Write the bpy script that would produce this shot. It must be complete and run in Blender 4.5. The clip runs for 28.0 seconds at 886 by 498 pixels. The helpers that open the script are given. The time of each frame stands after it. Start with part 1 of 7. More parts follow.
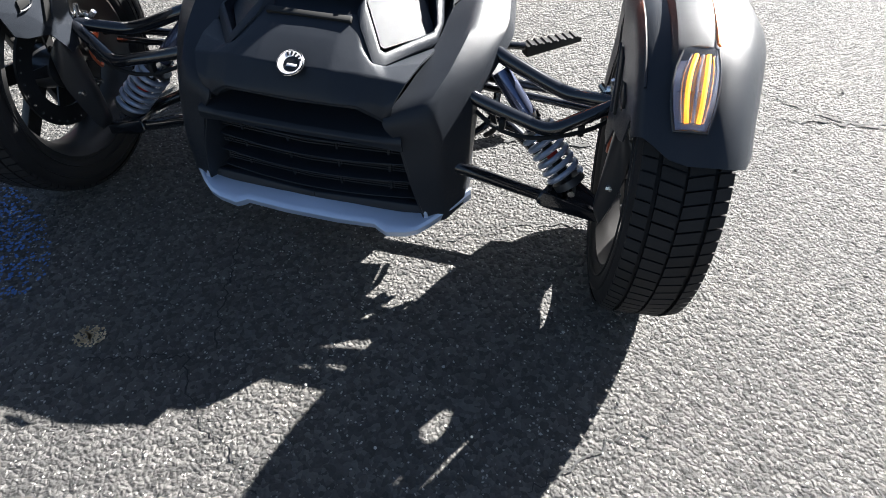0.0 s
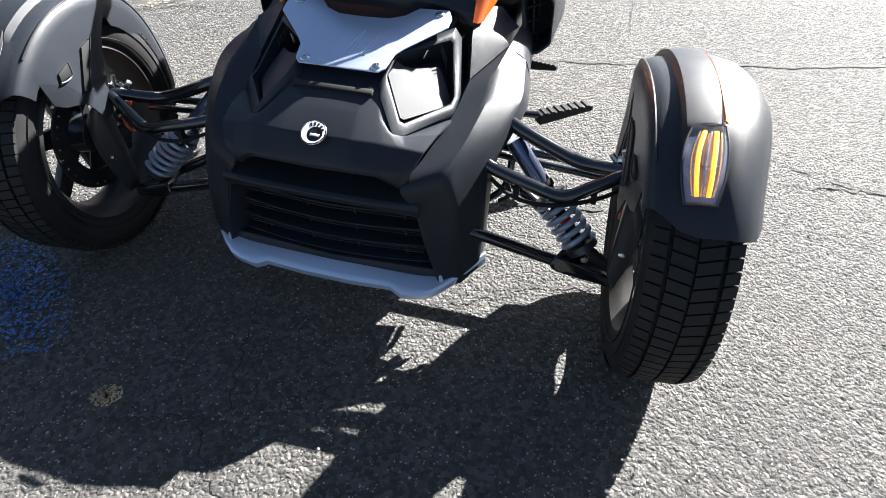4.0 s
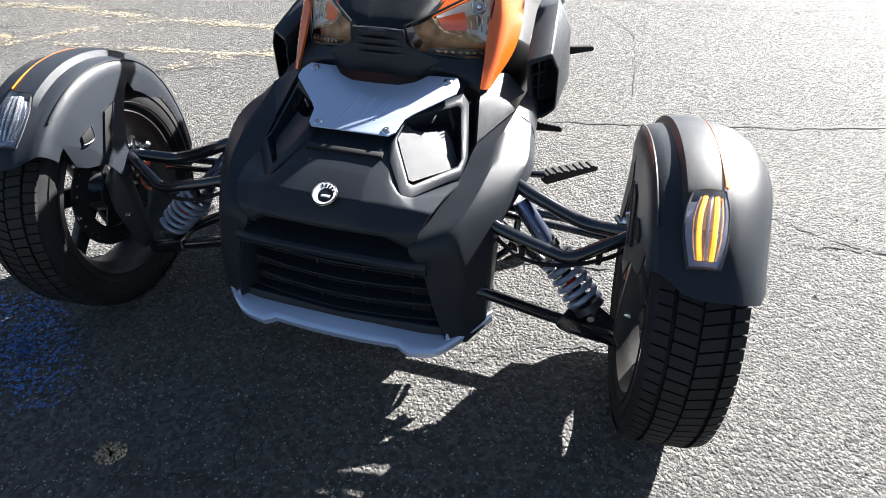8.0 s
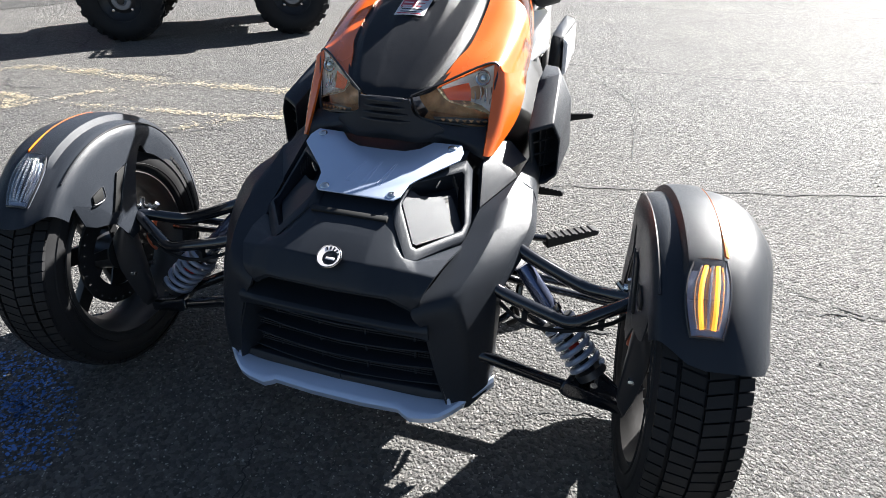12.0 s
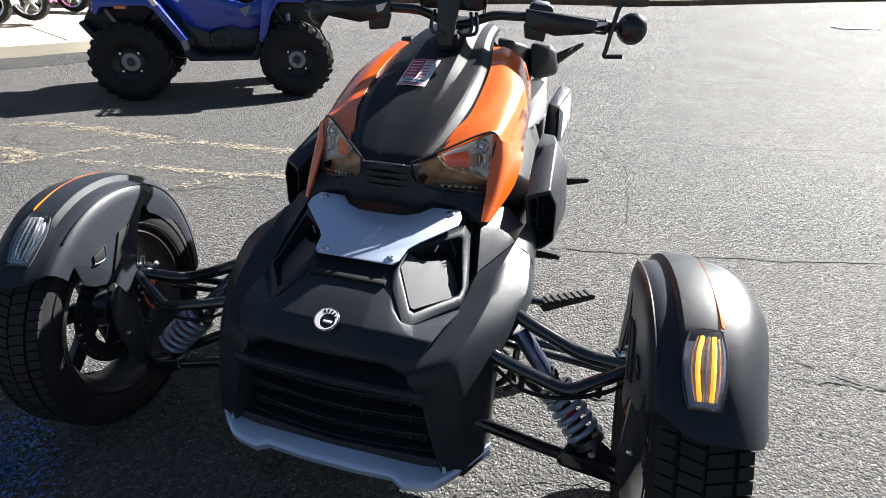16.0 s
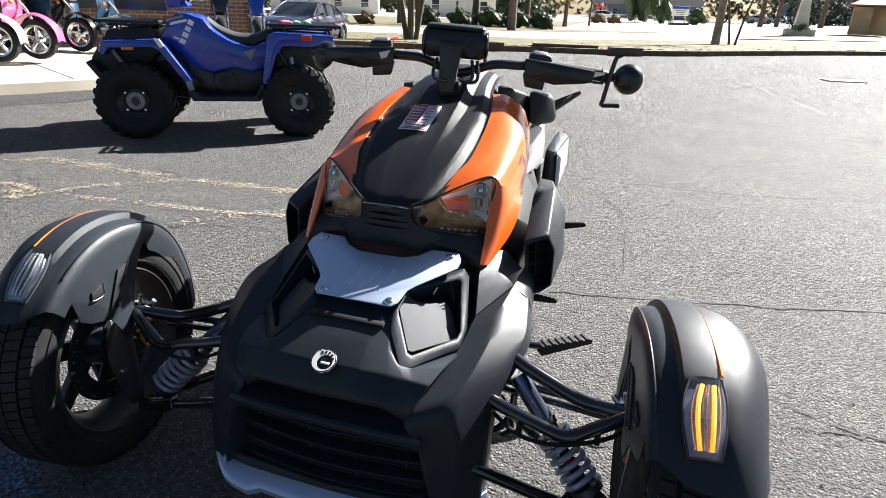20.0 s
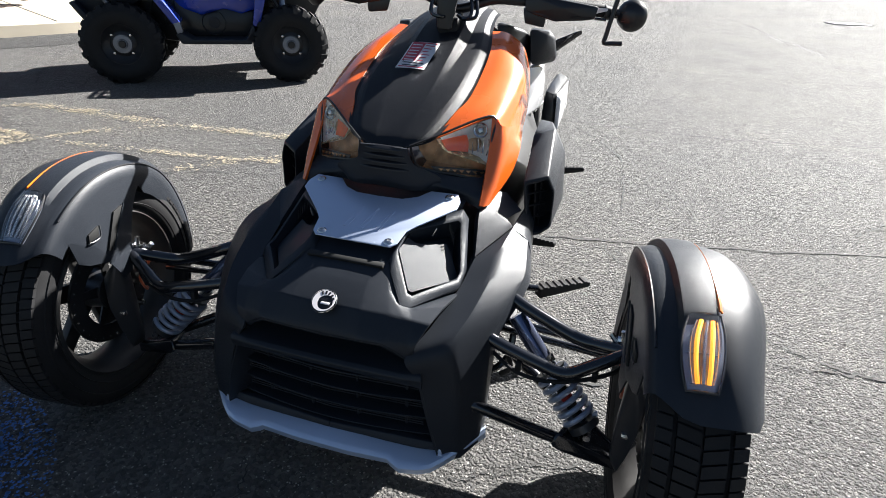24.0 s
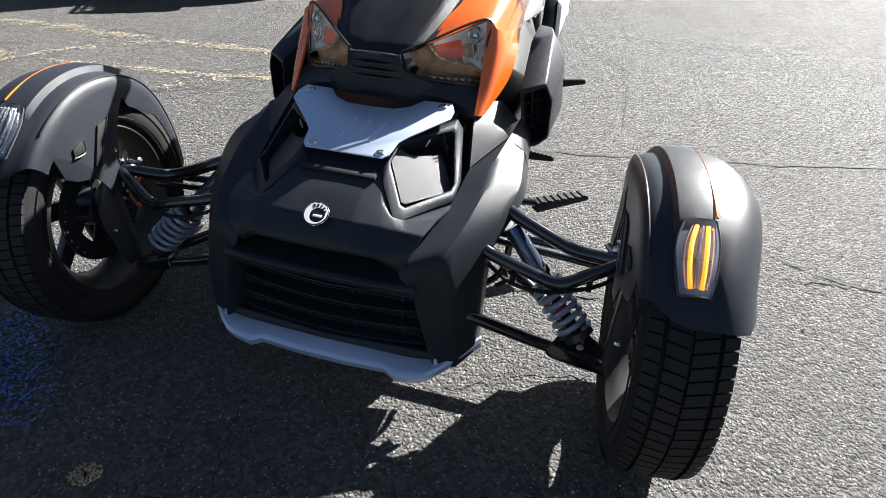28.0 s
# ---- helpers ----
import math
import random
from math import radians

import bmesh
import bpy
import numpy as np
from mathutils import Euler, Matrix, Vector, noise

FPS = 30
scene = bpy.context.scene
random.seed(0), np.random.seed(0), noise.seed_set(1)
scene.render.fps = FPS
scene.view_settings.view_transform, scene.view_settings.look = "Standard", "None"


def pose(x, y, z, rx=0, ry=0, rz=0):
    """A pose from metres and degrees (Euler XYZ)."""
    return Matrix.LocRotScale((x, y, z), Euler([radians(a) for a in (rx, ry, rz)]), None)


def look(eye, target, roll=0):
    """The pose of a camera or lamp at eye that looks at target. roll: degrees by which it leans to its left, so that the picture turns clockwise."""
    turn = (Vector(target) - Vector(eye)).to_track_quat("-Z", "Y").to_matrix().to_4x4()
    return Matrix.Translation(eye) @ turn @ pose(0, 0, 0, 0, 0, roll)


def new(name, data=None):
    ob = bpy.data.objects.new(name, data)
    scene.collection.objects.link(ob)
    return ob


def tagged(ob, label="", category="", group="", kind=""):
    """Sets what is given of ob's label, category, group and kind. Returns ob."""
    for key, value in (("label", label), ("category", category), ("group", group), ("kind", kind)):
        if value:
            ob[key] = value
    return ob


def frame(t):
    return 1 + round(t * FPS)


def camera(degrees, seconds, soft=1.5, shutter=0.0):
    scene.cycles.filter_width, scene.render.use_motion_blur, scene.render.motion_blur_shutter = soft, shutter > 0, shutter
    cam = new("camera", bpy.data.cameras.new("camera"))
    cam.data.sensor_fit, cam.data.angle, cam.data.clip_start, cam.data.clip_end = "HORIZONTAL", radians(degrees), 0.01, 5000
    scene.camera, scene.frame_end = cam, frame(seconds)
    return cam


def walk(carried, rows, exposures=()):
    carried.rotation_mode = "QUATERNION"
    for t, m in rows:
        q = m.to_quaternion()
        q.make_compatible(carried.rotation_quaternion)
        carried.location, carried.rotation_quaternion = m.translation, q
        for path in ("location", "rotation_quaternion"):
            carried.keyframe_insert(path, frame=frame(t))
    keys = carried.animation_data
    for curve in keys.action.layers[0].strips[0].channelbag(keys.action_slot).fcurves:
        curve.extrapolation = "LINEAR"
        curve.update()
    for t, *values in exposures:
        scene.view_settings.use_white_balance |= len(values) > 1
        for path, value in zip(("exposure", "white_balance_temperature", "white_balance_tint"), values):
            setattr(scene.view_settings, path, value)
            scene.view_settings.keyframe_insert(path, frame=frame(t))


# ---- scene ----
cam = camera(72.62, 28.0, soft=0.6)
# seconds, eye x y z, yaw, pitch, roll
ROWS = [
    (0.0, 0.5306, -1.0773, 1.0084, 15.07, -46.50, 0.32),
    (0.5, 0.5294, -1.0772, 1.0121, 15.20, -45.81, 0.40),
    (1.0, 0.5278, -1.0773, 1.0146, 15.49, -45.07, 0.34),
    (1.5, 0.5274, -1.0784, 1.0189, 15.83, -44.45, 0.15),
    (2.0, 0.5267, -1.0794, 1.0225, 16.03, -43.81, 0.01),
    (2.5, 0.5258, -1.0800, 1.0235, 16.24, -43.20, 0.11),
    (3.0, 0.5255, -1.0795, 1.0274, 16.43, -42.44, -0.16),
    (3.5, 0.5262, -1.0796, 1.0312, 16.59, -41.84, -0.19),
    (5.5, 0.5249, -1.0810, 1.0415, 17.06, -39.45, -0.18),
    (6.0, 0.5245, -1.0815, 1.0436, 17.18, -38.91, -0.11),
    (6.5, 0.5251, -1.0825, 1.0462, 17.35, -38.34, -0.08),
    (7.0, 0.5248, -1.0826, 1.0494, 17.33, -37.62, -0.15),
    (7.5, 0.5266, -1.0831, 1.0523, 17.44, -37.00, -0.16),
    (8.0, 0.5288, -1.0823, 1.0551, 17.65, -36.31, -0.41),
    (8.5, 0.5282, -1.0830, 1.0566, 17.62, -35.67, -0.38),
    (9.0, 0.5288, -1.0834, 1.0587, 17.76, -34.90, -0.42),
    (9.5, 0.5301, -1.0830, 1.0602, 17.96, -34.25, -0.14),
    (10.0, 0.5291, -1.0828, 1.0622, 17.97, -33.60, -0.24),
    (10.5, 0.5274, -1.0831, 1.0640, 17.91, -33.01, -0.05),
    (11.0, 0.5276, -1.0833, 1.0668, 17.89, -32.17, 0.07),
    (11.5, 0.5276, -1.0821, 1.0694, 17.88, -31.52, 0.18),
    (12.0, 0.5255, -1.0840, 1.0698, 17.76, -30.83, 0.25),
    (12.5, 0.5248, -1.0845, 1.0736, 17.72, -30.26, 0.27),
    (14.5, 0.5243, -1.0864, 1.0820, 17.55, -27.38, 0.89),
    (15.0, 0.5238, -1.0873, 1.0836, 17.49, -26.58, 1.02),
    (15.5, 0.5232, -1.0873, 1.0851, 17.45, -26.00, 1.25),
    (16.0, 0.5230, -1.0874, 1.0875, 17.44, -25.38, 1.23),
    (16.5, 0.5229, -1.0865, 1.0884, 17.37, -24.76, 1.43),
    (17.0, 0.5234, -1.0872, 1.0899, 17.32, -23.98, 1.44),
    (17.5, 0.5238, -1.0874, 1.0919, 17.39, -23.39, 1.62),
    (18.0, 0.5229, -1.0875, 1.0928, 17.43, -22.78, 1.70),
    (18.5, 0.5214, -1.0878, 1.0944, 17.35, -22.18, 1.75),
    (19.0, 0.5197, -1.0905, 1.0977, 17.31, -21.64, 1.94),
    (19.5, 0.5188, -1.0922, 1.0976, 17.26, -21.37, 2.02),
    (20.0, 0.5173, -1.0935, 1.0937, 17.14, -21.51, 2.27),
    (20.5, 0.5153, -1.0949, 1.0909, 17.04, -21.75, 2.45),
    (21.0, 0.5132, -1.0968, 1.0882, 16.98, -22.29, 2.55),
    (21.5, 0.5113, -1.0974, 1.0847, 16.80, -22.79, 2.63),
    (23.5, 0.5102, -1.0974, 1.0763, 16.55, -25.50, 2.44),
    (24.0, 0.5106, -1.0959, 1.0730, 16.49, -26.27, 2.39),
    (24.5, 0.5118, -1.0969, 1.0702, 16.47, -27.27, 2.44),
    (25.0, 0.5130, -1.0950, 1.0685, 16.39, -28.64, 2.27),
    (25.5, 0.5158, -1.0923, 1.0644, 16.38, -29.60, 2.05),
    (26.0, 0.5174, -1.0912, 1.0604, 16.37, -30.43, 2.04),
    (26.5, 0.5199, -1.0885, 1.0572, 16.35, -31.32, 1.94),
    (27.0, 0.5205, -1.0883, 1.0517, 16.23, -32.21, 1.80),
    (27.5, 0.5225, -1.0866, 1.0483, 16.27, -33.04, 1.78),
    (28.0, 0.5250, -1.0864, 1.0444, 16.35, -33.57, 1.87),
]


def aim(x, y, z, yaw, pitch, roll):
    """The camera's pose from its place, its heading from +y to the left, its pitch and its roll."""
    return pose(x, y, z, 0, 0, yaw) @ pose(0, 0, 0, 90 + pitch) @ pose(0, 0, 0, 0, 0, roll)


walk(cam, [(r[0], aim(*r[1:])) for r in ROWS], exposures=[(t, stops, 6200, 10) for t, stops in ((0, 2.87), (6, 2.89), (10, 2.78), (12, 2.63), (15, 2.37), (19, 2.25), (21, 2.26), (25, 2.29), (28, 2.35))])

# ---- light: a low autumn sun from behind the vehicle, clear sky ----
SUN_WAY = Vector((0.513, 0.858, 0.0)).normalized()
SUN_HIGH = radians(33.2)
world = bpy.data.worlds.new("sky")
scene.world = world
world.use_nodes = True
wn = world.node_tree.nodes
sky = wn.new("ShaderNodeTexSky")
sky.sky_type, sky.sun_disc = "NISHITA", False
sky.sun_elevation, sky.sun_rotation = SUN_HIGH, math.atan2(SUN_WAY.x, SUN_WAY.y)
wn["Background"].inputs["Strength"].default_value = 0.0190
world.node_tree.links.new(sky.outputs[0], wn["Background"].inputs[0])
sun_data = bpy.data.lights.new("sun", "SUN")
sun_data.energy, sun_data.angle, sun_data.color = 5.0, radians(0.55), (1.0, 0.955, 0.88)
sun = new("sun", sun_data)
sun.matrix_world = look((0, 0, 0), -(SUN_WAY * math.cos(SUN_HIGH) + Vector((0, 0, math.sin(SUN_HIGH)))))
sun.location = (0, 0, 20)


# ---- materials ----
def nodes_of(name):
    m = bpy.data.materials.new(name)
    m.use_nodes = True
    nt = m.node_tree
    return m, nt, nt.nodes["Principled BSDF"]


def add(nt, kind, **values):
    n = nt.nodes.new(kind)
    for key, value in values.items():
        n.inputs[key.replace("_", " ")].default_value = value
    return n


def ramp(nt, fac, stops):
    n = nt.nodes.new("ShaderNodeValToRGB")
    while len(n.color_ramp.elements) < len(stops):
        n.color_ramp.elements.new(0.5)
    for e, (p, c) in zip(n.color_ramp.elements, stops):
        e.position, e.color = p, (*c, 1) if len(c) == 3 else c
    nt.links.new(fac, n.inputs[0])
    return n


def surface(name, color, rough=0.5, metal=0.0, vary=0.12, grain=300.0, bump=0.1, stain=4.0, coat=0.0, spec=0.5, depth=0.001):
    """A painted, moulded or cast surface: colour that varies at two scales, uneven gloss and a fine grain."""
    m, nt, p = nodes_of(name)
    at = nt.nodes.new("ShaderNodeTexCoord")
    big, fine = add(nt, "ShaderNodeTexNoise", Scale=stain, Detail=5.0), add(nt, "ShaderNodeTexNoise", Scale=grain, Detail=2.0)
    for n in (big, fine):
        nt.links.new(at.outputs["Object"], n.inputs["Vector"])
    lo, hi = [c * (1 - vary) for c in color], [min(1, c * (1 + vary)) for c in color]
    r = ramp(nt, big.outputs["Fac"], [(0.3, lo), (0.7, hi)])
    nt.links.new(r.outputs[0], p.inputs["Base Color"])
    rr = ramp(nt, big.outputs["Fac"], [(0.25, (max(0.02, rough - 0.07),) * 3), (0.75, (min(1, rough + 0.07),) * 3)])
    nt.links.new(rr.outputs[0], p.inputs["Roughness"])
    p.inputs["Metallic"].default_value, p.inputs["Specular IOR Level"].default_value = metal, spec
    p.inputs["Coat Weight"].default_value, p.inputs["Coat Roughness"].default_value = coat, 0.04
    if bump:
        b = add(nt, "ShaderNodeBump", Strength=bump, Distance=depth)
        nt.links.new(fine.outputs["Fac"], b.inputs["Height"])
        nt.links.new(b.outputs[0], p.inputs["Normal"])
    return m


def glassy(name, color=(1, 1, 1), rough=0.03, ior=1.45):
    m, nt, p = nodes_of(name)
    p.inputs["Base Color"].default_value = (*color, 1)
    p.inputs["Transmission Weight"].default_value, p.inputs["Roughness"].default_value, p.inputs["IOR"].default_value = 1.0, rough, ior
    return m


def asphalt_material(name, light, dark, scale=95.0):
    """Worn asphalt: light stones of about a centimetre in a dark binder, with stains and paler patches."""
    m, nt, p = nodes_of(name)
    at = nt.nodes.new("ShaderNodeTexCoord")
    warp = add(nt, "ShaderNodeTexNoise", Scale=60.0, Detail=2.0)
    nt.links.new(at.outputs["Object"], warp.inputs["Vector"])
    mix = nt.nodes.new("ShaderNodeVectorMath")
    mix.operation = "MULTIPLY_ADD"
    mix.inputs[1].default_value = (0.012,) * 3
    nt.links.new(warp.outputs["Color"], mix.inputs[0])
    nt.links.new(at.outputs["Object"], mix.inputs[2])
    stones = nt.nodes.new("ShaderNodeTexVoronoi")
    stones.inputs["Scale"].default_value = scale
    stones.inputs["Randomness"].default_value = 1.0
    small = nt.nodes.new("ShaderNodeTexVoronoi")
    small.inputs["Scale"].default_value = scale * 1.7
    for n in (stones, small):
        nt.links.new(mix.outputs[0], n.inputs["Vector"])
    patch = add(nt, "ShaderNodeTexNoise", Scale=0.9, Detail=6.0, Roughness=0.6)
    nt.links.new(at.outputs["Object"], patch.inputs["Vector"])
    sep, sep2 = nt.nodes.new("ShaderNodeSeparateColor"), nt.nodes.new("ShaderNodeSeparateColor")
    nt.links.new(stones.outputs["Color"], sep.inputs[0])
    nt.links.new(small.outputs["Color"], sep2.inputs[0])
    tone = ramp(nt, sep.outputs[0], [(0.0, [c * 0.42 for c in dark]), (0.5, [c * 1.05 for c in dark]), (1.0, [c * 2.1 for c in dark])])
    chosen = ramp(nt, sep2.outputs[0], [(0.885, (0, 0, 0)), (0.90, (0.35, 0.35, 0.35)), (0.97, (1, 1, 1))])
    chip = ramp(nt, small.outputs["Distance"], [(0.34, (1, 1, 1)), (0.46, (0, 0, 0))])
    fleck = nt.nodes.new("ShaderNodeMath")
    fleck.operation = "MULTIPLY"
    nt.links.new(chosen.outputs[0], fleck.inputs[0])
    nt.links.new(chip.outputs[0], fleck.inputs[1])
    mul = nt.nodes.new("ShaderNodeMix")
    mul.data_type = "RGBA"
    mul.inputs[7].default_value = (*light, 1)
    nt.links.new(fleck.outputs[0], mul.inputs[0])
    nt.links.new(tone.outputs[0], mul.inputs[6])
    wear = ramp(nt, patch.outputs["Fac"], [(0.3, (0.72, 0.72, 0.74)), (0.6, (1.0, 0.99, 0.97)), (0.75, (1.15, 1.1, 1.02))])
    mul2 = nt.nodes.new("ShaderNodeMix")
    mul2.data_type, mul2.blend_type = "RGBA", "MULTIPLY"
    mul2.inputs[0].default_value = 1.0
    nt.links.new(mul.outputs[2], mul2.inputs[6])
    nt.links.new(wear.outputs[0], mul2.inputs[7])
    nt.links.new(mul2.outputs[2], p.inputs["Base Color"])
    p.inputs["Roughness"].default_value, p.inputs["Specular IOR Level"].default_value = 0.84, 0.80
    h = nt.nodes.new("ShaderNodeMath")
    h.operation = "MULTIPLY_ADD"
    h.inputs[1].default_value = 0.35
    nt.links.new(small.outputs["Distance"], h.inputs[0])
    nt.links.new(stones.outputs["Distance"], h.inputs[2])
    grit = add(nt, "ShaderNodeTexNoise", Scale=520.0, Detail=3.0, Roughness=0.7)
    nt.links.new(at.outputs["Object"], grit.inputs["Vector"])
    lumps = add(nt, "ShaderNodeTexNoise", Scale=38.0, Detail=2.0)
    nt.links.new(at.outputs["Object"], lumps.inputs["Vector"])
    total = h.outputs[0]
    for extra, share in ((grit, 0.50), (lumps, 1.3)):
        more = nt.nodes.new("ShaderNodeMath")
        more.operation = "MULTIPLY_ADD"
        more.inputs[1].default_value = share
        nt.links.new(extra.outputs["Fac"], more.inputs[0])
        nt.links.new(total, more.inputs[2])
        total = more.outputs[0]
    b = add(nt, "ShaderNodeBump", Strength=1.0, Distance=0.026)
    b.invert = True
    nt.links.new(total, b.inputs["Height"])
    nt.links.new(b.outputs[0], p.inputs["Normal"])
    return m


ASPHALT = asphalt_material("worn_asphalt", (0.54, 0.52, 0.48), (0.069, 0.0655, 0.0615), 108.0)
PLASTIC = surface("black_textured_plastic", (0.019, 0.0220, 0.028), 0.42, grain=950, bump=0.7, depth=0.0005, spec=0.26)
PLASTIC_SMOOTH = surface("black_satin_plastic", (0.012, 0.012, 0.014), 0.33, grain=500, bump=0.06)
GREY_PLASTIC = surface("charcoal_plastic", (0.035, 0.036, 0.04), 0.44, grain=700, bump=0.3, depth=0.0006)
RUBBER = surface("tyre_rubber", (0.011, 0.011, 0.012), 0.72, spec=0.3, vary=0.3, grain=220, bump=0.25, stain=18)
SILVER = surface("brushed_silver_paint", (0.50, 0.57, 0.72), 0.38, metal=0.45, vary=0.04, grain=500, bump=0.04)
ORANGE = surface("metallic_orange_paint", (0.80, 0.135, 0.012), 0.27, metal=0.12, vary=0.05, grain=900, bump=0.03, coat=1.0)
STEEL_BLACK = surface("black_gloss_steel", (0.010, 0.011, 0.014), 0.18, grain=200, bump=0.03, coat=0.6)
SPRING = surface("grey_spring_paint", (0.30, 0.34, 0.44), 0.30, metal=0.3, grain=200, bump=0.05)
CHROME = surface("bright_steel", (0.62, 0.62, 0.62), 0.22, metal=1.0, vary=0.06, grain=200, bump=0.03)
ALLOY = surface("dark_alloy", (0.06, 0.06, 0.065), 0.38, metal=0.6, grain=200, bump=0.05)
WHITE_PAINT = surface("pearl_white_paint", (0.62, 0.62, 0.64), 0.28, vary=0.04, coat=0.7, bump=0.02)
AMBER = surface("amber_reflector", (0.66, 0.16, 0.012), 0.2, vary=0.05, coat=0.8, bump=0.0)
REFLECTOR = surface("headlamp_reflector", (0.97, 0.90, 0.82), 0.18, metal=0.1, vary=0.05, grain=60, bump=0.15)
AMBER_BOWL = surface("bronze_headlamp_trim", (0.50, 0.28, 0.14), 0.16, metal=0.2, vary=0.6, grain=40, bump=0.3, stain=26)
LAMP_GOLD = surface("gold_lamp_edge", (0.86, 0.62, 0.38), 0.25, metal=0.6, vary=0.4, grain=160, bump=0.4, stain=60)
CLEAR = glassy("clear_lens")
LAMP_LENS = glassy("clear_headlamp_lens", ior=1.22)
SEAT_VINYL = surface("black_seat_vinyl", (0.02, 0.02, 0.022), 0.55, grain=900, bump=0.3)
RED = surface("red_paint", (0.55, 0.03, 0.02), 0.35)
PAPER = surface("label_paper", (0.80, 0.76, 0.76), 0.4, vary=0.03, bump=0.0)
INK = surface("label_red_ink", (0.55, 0.05, 0.08), 0.4, vary=0.05, bump=0.0)
BLUE = surface("blue_gloss_plastic", (0.009, 0.040, 0.34), 0.25, vary=0.08, grain=300, bump=0.03, coat=0.7)
# near-black that paints the shade inside slots, holes and pockets without depth
RECESS_SHADE = surface("painted_recess_shade", (0.004, 0.004, 0.004), 0.7, bump=0.0)
FILM = glassy("clear_film", ior=1.05)
STRAP = surface("tan_webbing", (0.35, 0.20, 0.06), 0.8, grain=900, bump=0.4)
DAMPER = surface("blue_grey_damper_paint", (0.13, 0.15, 0.24), 0.25, metal=0.8, bump=0.03)
RIM = surface("grey_alloy", (0.055, 0.053, 0.052), 0.45, metal=0.55, vary=0.15, bump=0.06)
DISC = surface("dark_disc_steel", (0.05, 0.05, 0.052), 0.35, metal=0.8, bump=0.05)
CALIPER = surface("black_caliper", (0.02, 0.02, 0.02), 0.35, bump=0.05)
CAL_ORANGE = surface("orange_caliper_plate", (0.55, 0.12, 0.05), 0.4)
LAMP_BOWL = surface("silvered_lamp_bowl", (0.27, 0.30, 0.38), 0.22, metal=0.5, vary=0.1, grain=120, bump=0.1)
LAMP_RIB = surface("blue_grey_lamp_rib", (0.30, 0.35, 0.46), 0.2, metal=0.6, vary=0.1, bump=0.0)
BLACK_STEEL = surface("black_steel_wheel", (0.02, 0.02, 0.022), 0.4, bump=0.05)
ALLOY_PALE = surface("worn_grate_steel", (0.30, 0.30, 0.31), 0.45, metal=0.4, bump=0.05)
HUB_GREY = surface("grey_cast_metal", (0.22, 0.23, 0.26), 0.4, metal=0.5, bump=0.06)
PINK = surface("pink_fabric", (0.75, 0.12, 0.20), 0.7, vary=0.3, stain=30)
GREEN_BIT = surface("green_fabric", (0.15, 0.45, 0.20), 0.7, vary=0.3, stain=30)
PINK_PAINT = surface("pink_gloss_paint", (0.62, 0.10, 0.24), 0.25, vary=0.05, coat=0.8, bump=0.02)
BLACK_PAINT = surface("black_gloss_paint", (0.012, 0.012, 0.013), 0.2, coat=0.8, bump=0.02)
DARK_BLUE = surface("dark_blue_gloss_paint", (0.02, 0.05, 0.09), 0.22, coat=0.8, bump=0.02)
PURPLE = surface("dark_purple_metallic_paint", (0.034, 0.020, 0.050), 0.28, metal=0.4, coat=1.0, bump=0.02)
SHOP_GLASS = surface("dark_tinted_glass", (0.02, 0.024, 0.03), 0.05, vary=0.05, bump=0.0, spec=0.8)
CRACK = surface("dark_crack_binder", (0.022, 0.022, 0.022), 0.85, vary=0.4, grain=120, bump=0.5)
SAND = surface("pale_sand", (0.33, 0.285, 0.20), 0.9, vary=0.45, grain=90, bump=0.6, stain=22)
PALE = surface("pale_stone", (0.42, 0.41, 0.38), 0.8, vary=0.3, grain=90, bump=0.3)
CONCRETE = surface("pale_concrete", (0.42, 0.37, 0.29), 0.85, vary=0.12, grain=160, bump=0.3, stain=1.5)


def brick_material():
    m, nt, p = nodes_of("red_brown_brick")
    at = nt.nodes.new("ShaderNodeTexCoord")
    flat = nt.nodes.new("ShaderNodeMapping")
    flat.inputs["Rotation"].default_value = (radians(90), 0, 0)
    mp = nt.nodes.new("ShaderNodeVectorRotate")
    mp.inputs["Angle"].default_value = radians(-45)
    mp.inputs["Axis"].default_value = (0, 0, 1)
    b = nt.nodes.new("ShaderNodeTexBrick")
    b.inputs["Color1"].default_value, b.inputs["Color2"].default_value, b.inputs["Mortar"].default_value = (0.22, 0.09, 0.055, 1), (0.34, 0.17, 0.10, 1), (0.45, 0.42, 0.37, 1)
    b.inputs["Scale"].default_value, b.inputs["Brick Width"].default_value, b.inputs["Row Height"].default_value, b.inputs["Mortar Size"].default_value = 1.0, 0.22, 0.075, 0.010
    nt.links.new(at.outputs["Object"], mp.inputs["Vector"])
    nt.links.new(mp.outputs[0], flat.inputs["Vector"])
    nt.links.new(flat.outputs[0], b.inputs["Vector"])
    nt.links.new(b.outputs["Color"], p.inputs["Base Color"])
    bump = add(nt, "ShaderNodeBump", Strength=0.8, Distance=0.01)
    bump.invert = True
    nt.links.new(b.outputs["Fac"], bump.inputs["Height"])
    nt.links.new(bump.outputs[0], p.inputs["Normal"])
    p.inputs["Roughness"].default_value = 0.85
    return m


def glow(name, color, strength):
    m, nt, p = nodes_of(name)
    p.inputs["Base Color"].default_value = (*color, 1)
    p.inputs["Emission Color"].default_value, p.inputs["Emission Strength"].default_value = (*color, 1), strength
    return m


